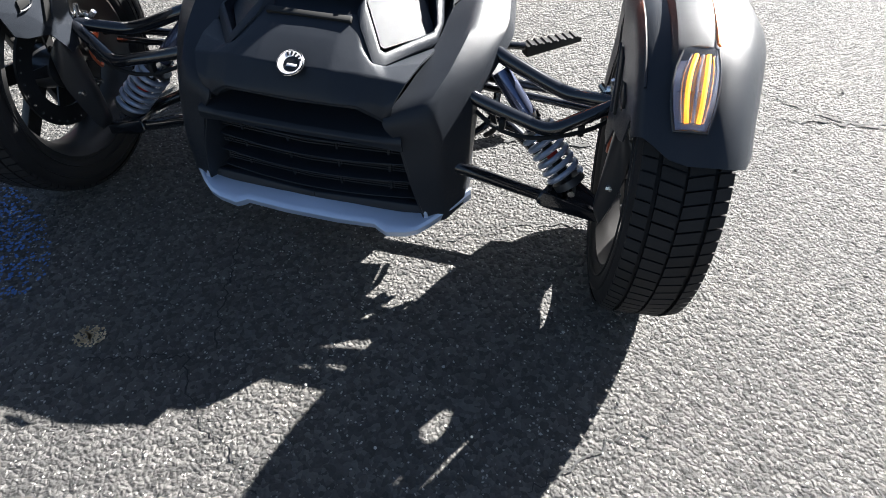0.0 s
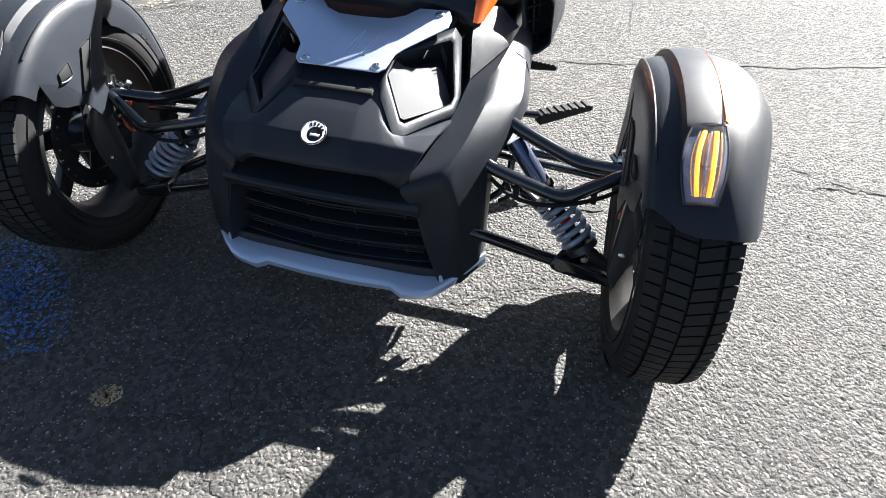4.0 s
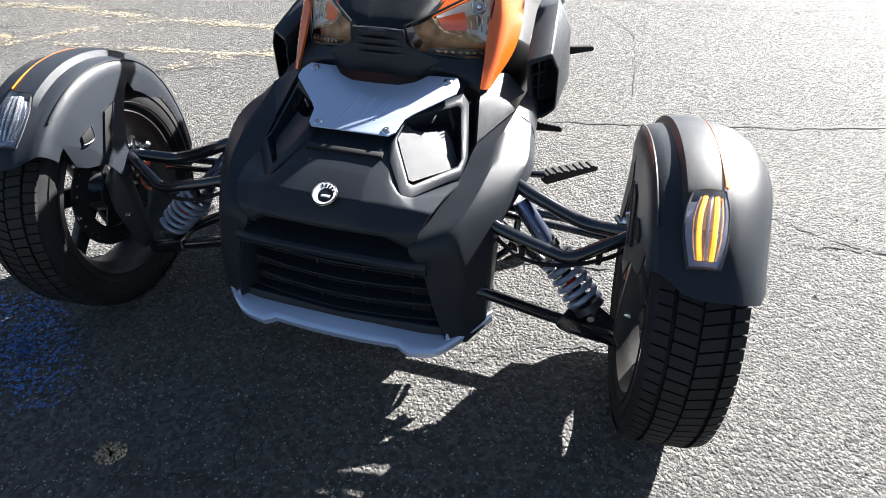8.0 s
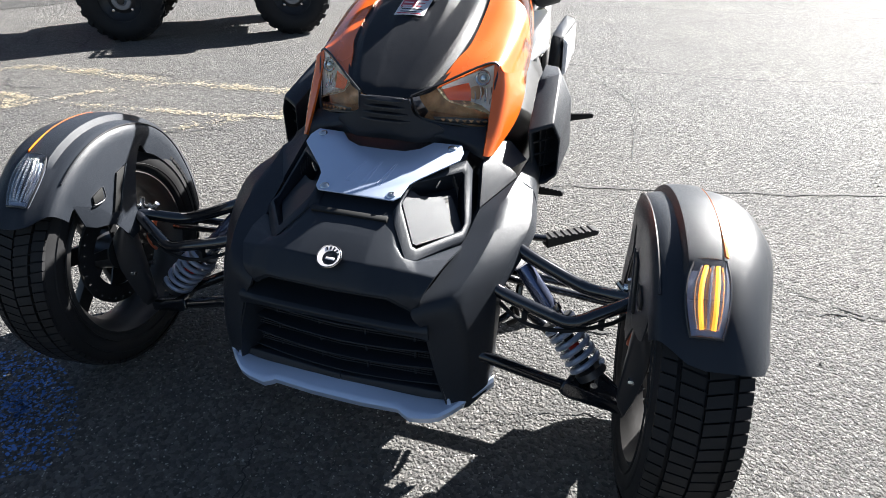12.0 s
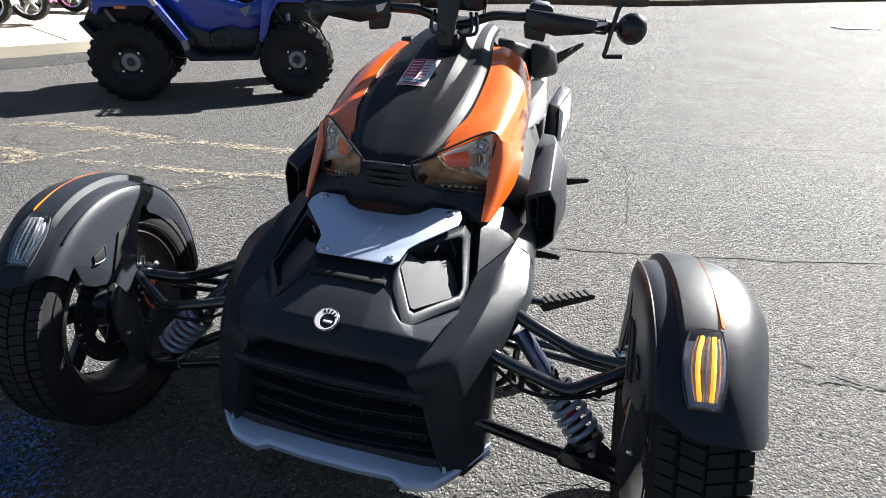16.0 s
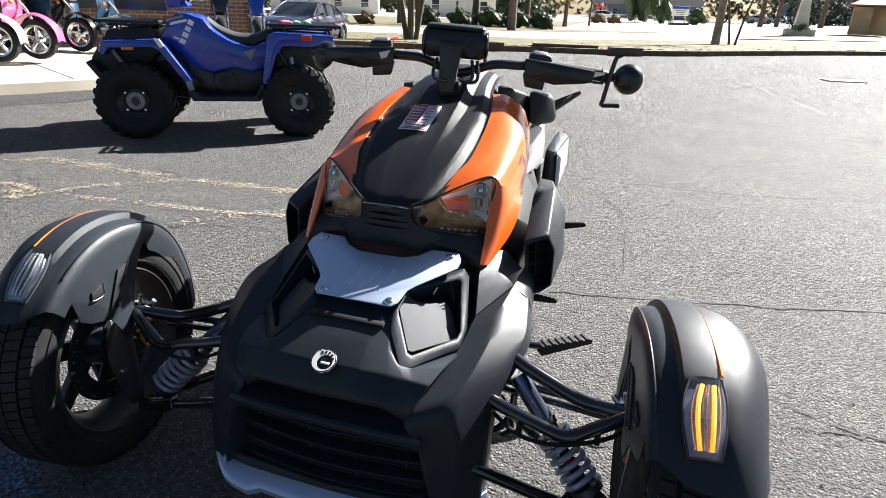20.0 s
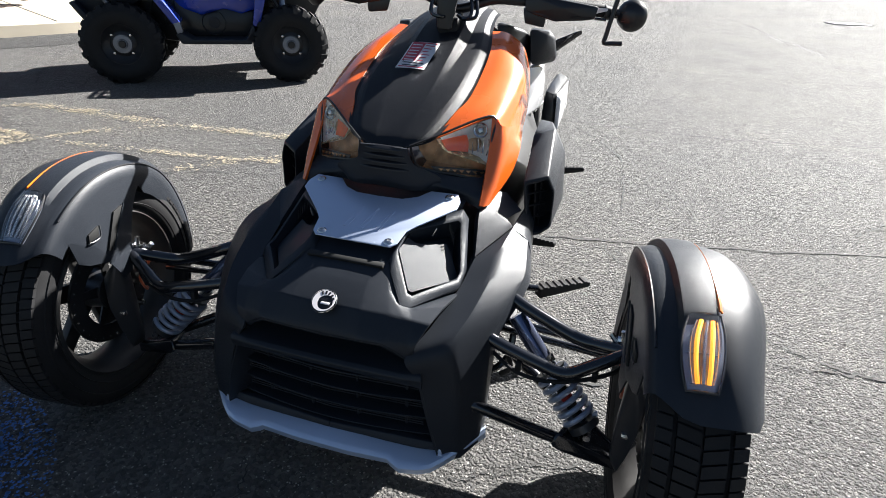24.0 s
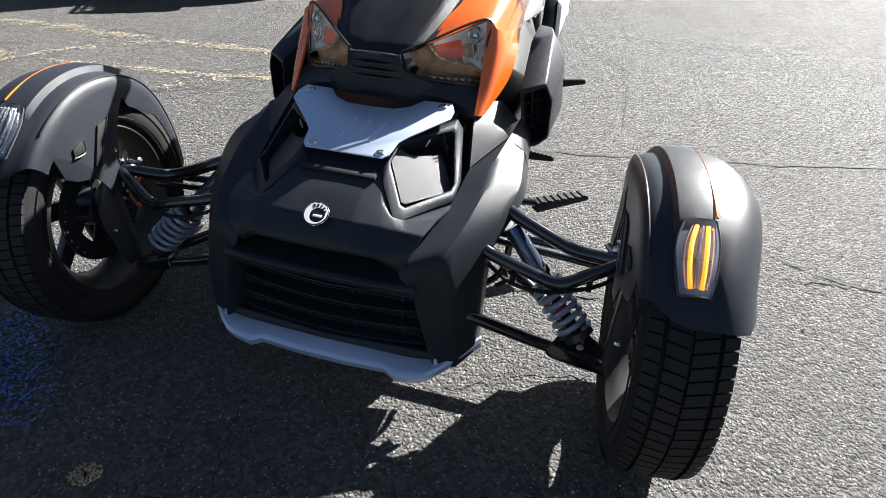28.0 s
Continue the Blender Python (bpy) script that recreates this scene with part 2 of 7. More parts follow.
SIGNAL_ON = glow("lit_amber_signal", (1.0, 0.36, 0.03), 0.26)
BRICK = brick_material()
EARTH = surface("dark_soil_edge", (0.11, 0.082, 0.052), 0.9, vary=0.5, grain=30, bump=0.6, stain=6, depth=0.02)
GRASS = surface("dry_grass", (0.115, 0.100, 0.048), 0.95, vary=0.45, grain=25, bump=0.8, stain=1.2, depth=0.03)
STREET = surface("pale_concrete_street", (0.46, 0.43, 0.38), 0.9, vary=0.10, grain=40, bump=0.1, stain=0.3)
TIMBER = surface("weathered_timber", (0.085, 0.06, 0.045), 0.85, vary=0.35, grain=60, bump=0.5, stain=5, depth=0.01)
BARK = surface("grey_brown_bark", (0.085, 0.065, 0.05), 0.9, vary=0.3, grain=40, bump=0.8, stain=5, depth=0.01)
BARK_PALE = surface("pale_grey_bark", (0.26, 0.22, 0.18), 0.9, vary=0.35, grain=30, bump=0.8, stain=4, depth=0.01)
WHITE_WALL = surface("white_painted_boards", (0.75, 0.73, 0.68), 0.7, vary=0.06, grain=20, bump=0.1, stain=0.6)
GREY_SIDING = surface("grey_blue_siding", (0.28, 0.30, 0.33), 0.75, vary=0.1, grain=20, bump=0.1, stain=0.6)
ROOF = surface("dark_shingle_roof", (0.07, 0.07, 0.075), 0.9, vary=0.25, grain=9, bump=0.5, stain=1.0, depth=0.02)
STONE = surface("white_stone", (0.62, 0.60, 0.55), 0.8, vary=0.12, grain=30, bump=0.2, stain=1.5)
TAN = surface("tan_boards", (0.48, 0.35, 0.22), 0.8, vary=0.15, grain=20, bump=0.2, stain=1.0)
TILE_RED = surface("red_brown_roof", (0.25, 0.10, 0.07), 0.8, vary=0.2, grain=14, bump=0.3, stain=1.0)
LEAF_BROWN = surface("brown_leaves", (0.20, 0.13, 0.065), 0.8, vary=0.5, bump=0.0, stain=2.0)
LEAF_YELLOW = surface("yellow_leaves", (0.45, 0.27, 0.04), 0.7, vary=0.4, bump=0.0, stain=2.0)
LEAF_ORANGE = surface("orange_leaves", (0.42, 0.17, 0.03), 0.7, vary=0.4, bump=0.0, stain=2.0)
LEAF_RED = surface("red_leaves", (0.35, 0.08, 0.06), 0.7, vary=0.4, bump=0.0, stain=2.0)
LEAF_GREEN = surface("dark_green_leaves", (0.04, 0.065, 0.02), 0.6, vary=0.5, bump=0.0, stain=3.0)
LEAF_WOODS = surface("dark_woods_leaves", (0.05, 0.06, 0.028), 0.8, vary=0.6, bump=0.0, stain=0.15)
# the red-orange reflection in the headlamps, given as a surface colour
LAMP_REFLECTION = surface("red_orange_reflection", (0.92, 0.13, 0.040), 0.22, vary=0.1, coat=0.6, bump=0.0)
BLUE_STAIN = surface("worn_blue_road_paint", (0.07, 0.17, 0.42), 0.6, vary=0.3, grain=200, bump=0.2)
TAN_STAIN = surface("dried_tan_spill", (0.66, 0.50, 0.30), 0.6, vary=0.3, grain=200, bump=0.2)
RUST_STAIN = surface("rust_stain", (0.42, 0.20, 0.07), 0.6, vary=0.3, grain=200, bump=0.2)
LAWN = surface("thin_green_lawn", (0.085, 0.09, 0.032), 0.9, vary=0.35, grain=9, bump=0.5, stain=0.5, depth=0.03)
DARK_ASPHALT = asphalt_material("dark_asphalt", (0.22, 0.21, 0.20), (0.022, 0.021, 0.020), 108.0)
# Darker copy of the textured plastic: the cover's shading is put into its colour.
COVER = surface("black_fine_grained_plastic_shaded", (0.009, 0.010, 0.013), 0.42, grain=900, bump=0.9, depth=0.0007, spec=0.24)


# ---- making shapes ----
def spline(points, n):
    """n points along a smooth curve through the given ones."""
    p = [Vector(q) for q in points]
    if len(p) == 2:
        return [p[0].lerp(p[1], i / (n - 1)) for i in range(n)]
    p = [2 * p[0] - p[1], *p, 2 * p[-1] - p[-2]]
    out = []
    for i in range(n):
        u = i / (n - 1) * (len(p) - 3)
        k = min(int(u), len(p) - 4)
        f = u - k
        a, b, c, d = p[k : k + 4]
        out.append(0.5 * (2 * b + (c - a) * f + (2 * a - 5 * b + 4 * c - d) * f * f + (3 * b - a - 3 * c + d) * f**3))
    return out


def grid_mesh(rows, bm=None):
    bm = bm or bmesh.new()
    vs = [[bm.verts.new(v) for v in row] for row in rows]
    for a, b in zip(vs, vs[1:]):
        for i in range(len(a) - 1):
            bm.faces.new((a[i], a[i + 1], b[i + 1], b[i]))
    return bm


def thicken(bm, t):
    bmesh.ops.recalc_face_normals(bm, faces=bm.faces[:])
    bmesh.ops.solidify(bm, geom=bm.faces[:], thickness=t)
    return bm


def polyline(points, n):
    """n points along straight pieces between the given ones; every given point is kept."""
    p = [Vector(q) for q in points]
    k = len(p) - 1
    per = max(1, round((n - 1) / k))
    return [p[i].lerp(p[i + 1], j / per) for i in range(k) for j in range(per)] + [p[-1]]


def sheet(rows, nu=12, nv=12, thick=0.004, mirror=False, side=1, crisp=False):
    """A smooth panel through rows of control points; mirror: rows run from x = 0 outwards and are completed on the other side."""
    full = []
    for row in rows:
        r = [Vector(q) for q in row]
        if mirror:
            r = [Vector((-q.x, q.y, q.z)) for q in reversed(r) if q.x > 1e-6] + r
        full.append((polyline if crisp else spline)([(q.x * side, q.y, q.z) for q in r], nu))
    cols = [spline([row[i] for row in full], nv) for i in range(len(full[0]))]
    return thicken(grid_mesh([[c[j] for c in cols] for j in range(nv)]), thick)


def facets(rows, thick=0.004, mirror=False, side=1, nu=3, nv=3, bevel=0.0):
    """A creased panel: straight pieces both ways between rows of control points, with softened creases."""
    full = []
    for row in rows:
        r = [Vector(q) for q in row]
        if mirror:
            r = [Vector((-q.x, q.y, q.z)) for q in reversed(r) if q.x > 1e-6] + r
        r = [Vector((q.x * side, q.y, q.z)) for q in r]
        full.append(r if bevel else polyline(r, nu * (len(r) - 1) + 1))
    cols = [[row[i] for row in full] for i in range(len(full[0]))]
    cols = cols if bevel else [polyline(c, nv * (len(rows) - 1) + 1) for c in cols]
    bm = grid_mesh([[c[j] for c in cols] for j in range(len(cols[0]))])
    bmesh.ops.recalc_face_normals(bm, faces=bm.faces[:])
    if bevel:
        bmesh.ops.bevel(bm, geom=[e for e in bm.edges if len(e.link_faces) == 2], offset=bevel, segments=3, affect="EDGES", profile=0.5)
    return thicken(bm, thick)


def tube(points, r, seg=10, n=0, closed=False):
    """A round bar along a smooth line; r: one radius, or one for the start and one for the end."""
    p = spline(points, n or max(2, 5 * (len(points) - 1) + 1)) if not closed else [Vector(q) for q in points]
    r0, r1 = r if isinstance(r, tuple) else (r, r)
    bm, rings, side = bmesh.new(), [], None
    for i, q in enumerate(p):
        way = (p[(i + 1) % len(p)] - p[i - 1] if closed else p[min(i + 1, len(p) - 1)] - p[max(i - 1, 0)]).normalized()
        side = way.orthogonal().normalized() if side is None else (side - way * side.dot(way)).normalized()
        up, rad = way.cross(side), r0 + (r1 - r0) * i / max(1, len(p) - 1)
        rings.append([bm.verts.new(q + rad * (math.cos(a) * side + math.sin(a) * up)) for a in (2 * math.pi * k / seg for k in range(seg))])
    for a, b in zip(rings, rings[1:] + (rings[:1] if closed else [])):
        for k in range(seg):
            bm.faces.new((a[k], a[(k + 1) % seg], b[(k + 1) % seg], b[k]))
    if not closed:
        bm.faces.new(rings[0]), bm.faces.new(list(reversed(rings[-1])))
    return bm


def lathe(profile, seg=32, closed=False):
    """A turned shape about the x axis from (along, radius) pairs."""
    bm = bmesh.new()
    rings = []
    for k in range(seg):
        a = 2 * math.pi * k / seg
        rings.append([bm.verts.new((x, r * math.cos(a), r * math.sin(a))) for x, r in profile])
    m = len(profile)
    for k in range(seg):
        a, b = rings[k], rings[(k + 1) % seg]
        for i in range(m if closed else m - 1):
            j = (i + 1) % m
            bm.faces.new((a[i], a[j], b[j], b[i]))
    bmesh.ops.remove_doubles(bm, verts=bm.verts[:], dist=1e-5)
    return bm


def box(sx, sy, sz, bevel=0.0, at=(0, 0, 0), turn=(0, 0, 0), seg=2):
    bm = bmesh.new()
    bmesh.ops.create_cube(bm, size=1.0)
    bmesh.ops.scale(bm, vec=(sx, sy, sz), verts=bm.verts[:])
    if bevel:
        bmesh.ops.bevel(bm, geom=bm.edges[:], offset=bevel, segments=seg, affect="EDGES", profile=0.5)
    bmesh.ops.transform(bm, matrix=pose(*at, *turn), verts=bm.verts[:])
    return bm


def slab(outline, depth, m=None, bevel=0.0, seg=2):
    """A plate cut to a flat outline (x, y), depth thick along z, laid by m."""
    bm = bmesh.new()
    lo = [bm.verts.new((x, y, 0)) for x, y in outline]
    hi = [bm.verts.new((x, y, depth)) for x, y in outline]
    n = len(lo)
    bm.faces.new(list(reversed(lo))), bm.faces.new(hi)
    for i in range(n):
        bm.faces.new((lo[i], lo[(i + 1) % n], hi[(i + 1) % n], hi[i]))
    bmesh.ops.recalc_face_normals(bm, faces=bm.faces[:])
    if bevel:
        bmesh.ops.bevel(bm, geom=bm.edges[:], offset=bevel, segments=seg, affect="EDGES", profile=0.5)
    if m is not None:
        bmesh.ops.transform(bm, matrix=m, verts=bm.verts[:])
    return bm


def hull(points, bevel=0.0, seg=2):
    """A convex solid with the given corners."""
    bm = bmesh.new()
    for q in points:
        bm.verts.new(q)
    bmesh.ops.convex_hull(bm, input=bm.verts[:])
    bmesh.ops.dissolve_limit(bm, angle_limit=0.05, verts=bm.verts[:], edges=bm.edges[:])
    if bevel:
        bmesh.ops.bevel(bm, geom=bm.edges[:], offset=bevel, segments=seg, affect="EDGES", profile=0.5)
    return bm


def joined(*meshes):
    """Several meshes as one."""
    out = bmesh.new()
    for bm in meshes:
        me = bpy.data.meshes.new("piece")
        bm.to_mesh(me)
        bm.free()
        out.from_mesh(me)
        bpy.data.meshes.remove(me)
    return out


def moved(bm, m):
    bmesh.ops.transform(bm, matrix=m, verts=bm.verts[:])
    return bm


def part(name, bm, material, parent=None, label="", sharp=38):
    """Links a bmesh as one mesh object, under a thing or a part."""
    bmesh.ops.recalc_face_normals(bm, faces=bm.faces[:])
    me = bpy.data.meshes.new(name)
    bm.to_mesh(me)
    bm.free()
    for f in me.polygons:
        f.use_smooth = True
    me.set_sharp_from_angle(angle=radians(sharp))
    me.materials.append(material)
    ob = new(name, me)
    if parent is not None:
        ob.parent = parent
    if label:
        tagged(ob, label)
    return ob


def frame_of(way, up=(0, 0, 1)):
    """A turn whose z axis runs along way."""
    z = Vector(way).normalized()
    x = Vector(up).cross(z)
    x = x.normalized() if x.length > 1e-4 else Vector((1, 0, 0))
    return Matrix((x, z.cross(x), z)).transposed().to_4x4()


def smooth(a, b, v):
    u = max(0.0, min(1.0, (v - a) / (b - a)))
    return u * u * (3 - 2 * u)


def land(x, y):
    """The height of the ground: level round the vehicle, with a slow rise far off."""
    return 0.006 * max(0.0, x + 4) * smooth(6, 16, y) + 0.010 * max(0.0, min(y, 250) - 40)


# ---- ground ----
edges = [-900, -400, -200, -100, -60, *range(-40, 64, 4), 80, 120, 200, 400, 900]
ground = part("ground", grid_mesh([[Vector((x, y, land(x, y) if abs(x) < 300 else land(math.copysign(300, x), y))) for x in edges] for y in edges]), ASPHALT)
tagged(ground, "worn grey asphalt of a car park with pale stones", "ground", kind="structure")

# ---- three-wheeled motorcycle ----
trike = tagged(new("three_wheel_motorcycle"), "orange and black three-wheeled motorcycle parked on asphalt", "motorcycle")
SIDES = (1, -1)

# nose: side shells, hood, brow, grille, skid plate
for s in SIDES:
    shell = [
        [(0.257, -0.193, 0.115), (0.294, -0.178, 0.120), (0.323, -0.142, 0.141), (0.326, -0.094, 0.165)],
        [(0.233, -0.204, 0.217), (0.286, -0.185, 0.222), (0.327, -0.127, 0.229), (0.327, -0.085, 0.249)],
        [(0.208, -0.200, 0.310), (0.274, -0.177, 0.320), (0.325, -0.111, 0.304), (0.329, -0.074, 0.314)],
        [(0.178, -0.205, 0.362), (0.257, -0.165, 0.384), (0.323, -0.082, 0.372), (0.331, -0.065, 0.361)],
        [(0.204, -0.142, 0.396), (0.279, -0.090, 0.425), (0.338, -0.024, 0.416), (0.351, -0.009, 0.396)],
        [(0.233, -0.031, 0.437), (0.294, 0.007, 0.462), (0.355, 0.054, 0.447), (0.366, 0.065, 0.421)],
        [(0.240, 0.030, 0.460), (0.292, 0.076, 0.485), (0.349, 0.109, 0.469), (0.361, 0.115, 0.432)],
        [(0.243, 0.062, 0.471), (0.302, 0.165, 0.507), (0.338, 0.176, 0.478), (0.350, 0.185, 0.434)],
    ]
    part("side_shell", sheet(shell, 16, 32, 0.005, side=s, crisp=True), PLASTIC, trike, "black textured plastic side shell of the nose", 38)
    rear = [[(0.302, 0.165, 0.507), (0.338, 0.176, 0.478), (0.350, 0.185, 0.434)], [(0.306, 0.215, 0.512), (0.334, 0.225, 0.480), (0.342, 0.235, 0.430)], [(0.312, 0.290, 0.518), (0.330, 0.300, 0.480), (0.334, 0.310, 0.430)]]
    part("shell_end", sheet(rear, 8, 8, 0.005, side=s), PLASTIC, trike)
    flank = [
        [(0.243, 0.060, 0.4745), (0.272, 0.112, 0.4925), (0.302, 0.165, 0.5115)],
        [(0.234, 0.105, 0.508), (0.262, 0.150, 0.518), (0.293, 0.176, 0.5165)],
        [(0.225, 0.150, 0.541), (0.257, 0.200, 0.543), (0.286, 0.187, 0.521)],
        [(0.222, 0.220, 0.566), (0.262, 0.262, 0.557), (0.306, 0.250, 0.520)],
    ]
    part("upper_flank", sheet(flank, 9, 13, 0.004, side=s, crisp=True), PLASTIC, trike, "", 14)
    part("flank_cheek", sheet([[(0.2425, 0.060, 0.472), (0.236, 0.066, 0.450), (0.236, 0.080, 0.430)], [(0.2245, 0.150, 0.538), (0.214, 0.158, 0.520), (0.214, 0.165, 0.480)], [(0.2215, 0.220, 0.562), (0.212, 0.220, 0.545), (0.212, 0.220, 0.500)]], 6, 10, 0.004, side=s), PLASTIC, trike)
hood = [
    [(0, -0.205, 0.380), (0.080, -0.208, 0.384), (0.132, -0.205, 0.384), (0.158, -0.196, 0.366), (0.176, -0.186, 0.346), (0.190, -0.186, 0.352)],
    [(0, -0.213, 0.387), (0.080, -0.216, 0.391), (0.132, -0.214, 0.393), (0.160, -0.206, 0.375), (0.178, -0.200, 0.3585), (0.1945, -0.199, 0.384)],
    [(0, -0.207, 0.402), (0.080, -0.209, 0.404), (0.136, -0.204, 0.404), (0.163, -0.198, 0.396), (0.180, -0.196, 0.389), (0.1996, -0.193, 0.402)],
    [(0, -0.183, 0.438), (0.075, -0.183, 0.440), (0.134, -0.173, 0.437), (0.160, -0.170, 0.432), (0.180, -0.167, 0.430), (0.2142, -0.164, 0.4266)],
    [(0, -0.126, 0.470), (0.070, -0.126, 0.469), (0.108, -0.124, 0.463), (0.143, -0.148, 0.445), (0.164, -0.138, 0.436), (0.2256, -0.108, 0.436)],
    [(0, -0.074, 0.4935), (0.070, -0.074, 0.4935), (0.090, -0.066, 0.494), (0.138, -0.136, 0.444), (0.162, -0.120, 0.430), (0.238, -0.030, 0.432)],
]
part("hood", facets(hood, 0.004, mirror=True, bevel=0.0045), PLASTIC, trike, "black textured plastic hood of the nose", 22)
# a solid box: the shade in the slot is put into its near-black colour
part("hood_slot", box(0.172, 0.013, 0.010, 0.002, (0, -0.0835, 0.4895), (24, 0, 0)), RECESS_SHADE, trike)


def air_duct(s):
    """The framed air duct beside the silver plate: a rounded rim, its well and a sloping floor."""
    def side(*pts):
        return [Vector((s * x, y, z)) for x, y, z in pts]
    rim = side((0.105, 0.013, 0.530), (0.192, 0.092, 0.538), (0.197, 0.094, 0.532), (0.224, 0.006, 0.456), (0.224, -0.018, 0.455), (0.157, -0.109, 0.448), (0.149, -0.114, 0.455), (0.105, -0.051, 0.505), (0.101, -0.038, 0.511))
    outer = side((0.092, 0.026, 0.531), (0.194, 0.122, 0.554), (0.208, 0.121, 0.534), (0.234, 0.024, 0.457), (0.235, -0.029, 0.441), (0.163, -0.132, 0.435), (0.144, -0.143, 0.444), (0.104, -0.091, 0.483), (0.093, -0.064, 0.504))
    n = Vector((s * 0.33, -0.43, 0.84)).normalized()
    mid = sum(rim, Vector()) / len(rim)
    skirt = [q + (q - mid) * 0.05 - n * 0.035 for q in outer]
    top = [p.lerp(q, 0.30) + n * 0.0035 for p, q in zip(rim, outer)]
    well = [mid + (q - mid) * 0.97 - n * 0.06 for q in rim]
    bm = bmesh.new()
    rings = [[bm.verts.new(q) for q in ring] for ring in (skirt, outer, top, rim, well)]
    for p, q in zip(rings, rings[1:]):
        for k in range(len(p)):
            j = (k + 1) % len(p)
            bm.faces.new((p[k], p[j], q[j], q[k]))
    bm.faces.new(rings[-1])
    bmesh.ops.recalc_face_normals(bm, faces=bm.faces[:])
    frame = part("duct_frame", bm, PLASTIC, trike, "", 50)
    low = side((0.099, -0.032, 0.498), (0.104, 0.008, 0.516), (0.123, 0.006, 0.509), (0.147, 0.020, 0.508), (0.177, 0.053, 0.511), (0.192, 0.044, 0.493), (0.221, 0.007, 0.456), (0.153, -0.098, 0.443), (0.146, -0.102, 0.447))
    for q in low:
        q.z += 0.004 - 0.16 * (abs(q.x) - 0.10) - 0.12 * q.y
    bm = bmesh.new()
    top = [bm.verts.new(q) for q in low]
    base = [bm.verts.new(q - n * 0.006 - (q - mid) * 0.02) for q in low]
    bm.faces.new(top)
    for k in range(len(low)):
        j = (k + 1) % len(low)
        bm.faces.new((top[k], top[j], base[j], base[k]))
    bmesh.ops.recalc_face_normals(bm, faces=bm.faces[:])
    part("duct_floor", bm, PLASTIC, frame, "", 30)
    part("duct_vane", moved(hull([(x, y, z) for x in (-0.003, 0.003) for y in (-0.002, 0.002) for z in (-0.010, 0.010)], 0.001), Matrix.Translation(Vector((s * 0.150, 0.052, 0.520))) @ frame_of((s * 0.4, 0.2, 0.85))), CHROME, frame)
    for k in range(5):
        p = Vector((s * (0.176 + 0.0040 * k), 0.075 - 0.004 * k, 0.516 - 0.006 * k))
        part("duct_fin", tube([p, p + Vector((0, 0.004, 0.020))], 0.0012, 6), PLASTIC_SMOOTH, frame)


for s in SIDES:
    air_duct(s)
for s in SIDES:
    liner = [
        [(0.178, -0.200, 0.352), (0.192, -0.196, 0.345), (0.205, -0.192, 0.350)],
        [(0.196, -0.136, 0.384), (0.212, -0.120, 0.378), (0.225, -0.118, 0.392)],
        [(0.205, -0.076, 0.400), (0.225, -0.060, 0.396), (0.240, -0.054, 0.414)],
        [(0.212, 0.010, 0.400), (0.230, 0.020, 0.402), (0.250, 0.026, 0.430)],
        [(0.200, 0.095, 0.455), (0.222, 0.095, 0.435), (0.246, 0.096, 0.440)],
        [(0.185, 0.170, 0.525), (0.215, 0.170, 0.490), (0.240, 0.165, 0.480)],
    ]
    part("channel_liner", sheet(liner, 9, 20, 0.004, side=s), PLASTIC_SMOOTH, trike)
    cheek = [[(0.210, -0.197, 0.300), (0.198, -0.160, 0.292), (0.190, -0.125, 0.286)], [(0.233, -0.204, 0.217), (0.216, -0.165, 0.216), (0.205, -0.125, 0.215)], [(0.256, -0.194, 0.118), (0.235, -0.160, 0.122), (0.222, -0.120, 0.124)]]
    part("grille_cheek", sheet(cheek, 8, 10, 0.004, side=s), PLASTIC, trike)
part("grille_floor", sheet([[(0, -0.200, 0.122), (0.13, -0.198, 0.120), (0.250, -0.176, 0.118)], [(0, -0.110, 0.118), (0.13, -0.108, 0.118), (0.25, -0.085, 0.118)]], 11, 5, 0.004, mirror=True), PLASTIC_SMOOTH, trike)
deck = [
    [(0, -0.068, 0.486), (0.060, -0.068, 0.486), (0.092, -0.066, 0.484)],
    [(0, 0.020, 0.524), (0.050, 0.020, 0.524), (0.104, 0.020, 0.520)],
    [(0, 0.110, 0.552), (0.090, 0.110, 0.552), (0.180, 0.110, 0.544)],
    [(0, 0.190, 0.572), (0.090, 0.190, 0.572), (0.188, 0.190, 0.566)],
]
part("plate_bed", sheet(deck, 13, 12, 0.004, mirror=True), PLASTIC, trike)


def plate_map(u, v):
    """A point of the silver plate: u across, v up the slope."""
    return Vector((u, v, 0.513 + (v + 0.047) * 0.32))


def plate_outline():
    half = [(0.0, -0.050), (0.086, -0.050), (0.097, -0.038), (0.103, 0.000), (0.118, 0.020), (0.187, 0.092), (0.188, 0.118), (0.176, 0.142), (0.112, 0.140), (0.088, 0.114), (0.056, 0.100), (0.0, 0.098)]
    return half, [(-x, y) for x, y in reversed(half[1:-1])]


half, other = plate_outline()
bm = slab([*half, *other], 0.0035, bevel=0.0012)
for v in bm.verts:
    v.co = plate_map(v.co.x, v.co.y) + Vector((0.000, -0.196, 0.919)) * (v.co.z + 0.004)
plate = part("silver_plate", bm, SILVER, trike, "brushed silver plate with four bolts")


def bolt(u, v):
    n = Vector((0.000, -0.196, 0.919))
    m = Matrix.Translation(plate_map(u, v) + n * 0.0072) @ frame_of(n) @ pose(0, 0, 0, 0, 90, 0)
    part("bolt", moved(lathe([(0.0, 0.0), (0.0, 0.0105), (-0.0025, 0.009), (-0.004, 0.006), (-0.004, 0.0035), (-0.001, 0.003), (-0.001, 0.0)], 18), m), CHROME, plate)


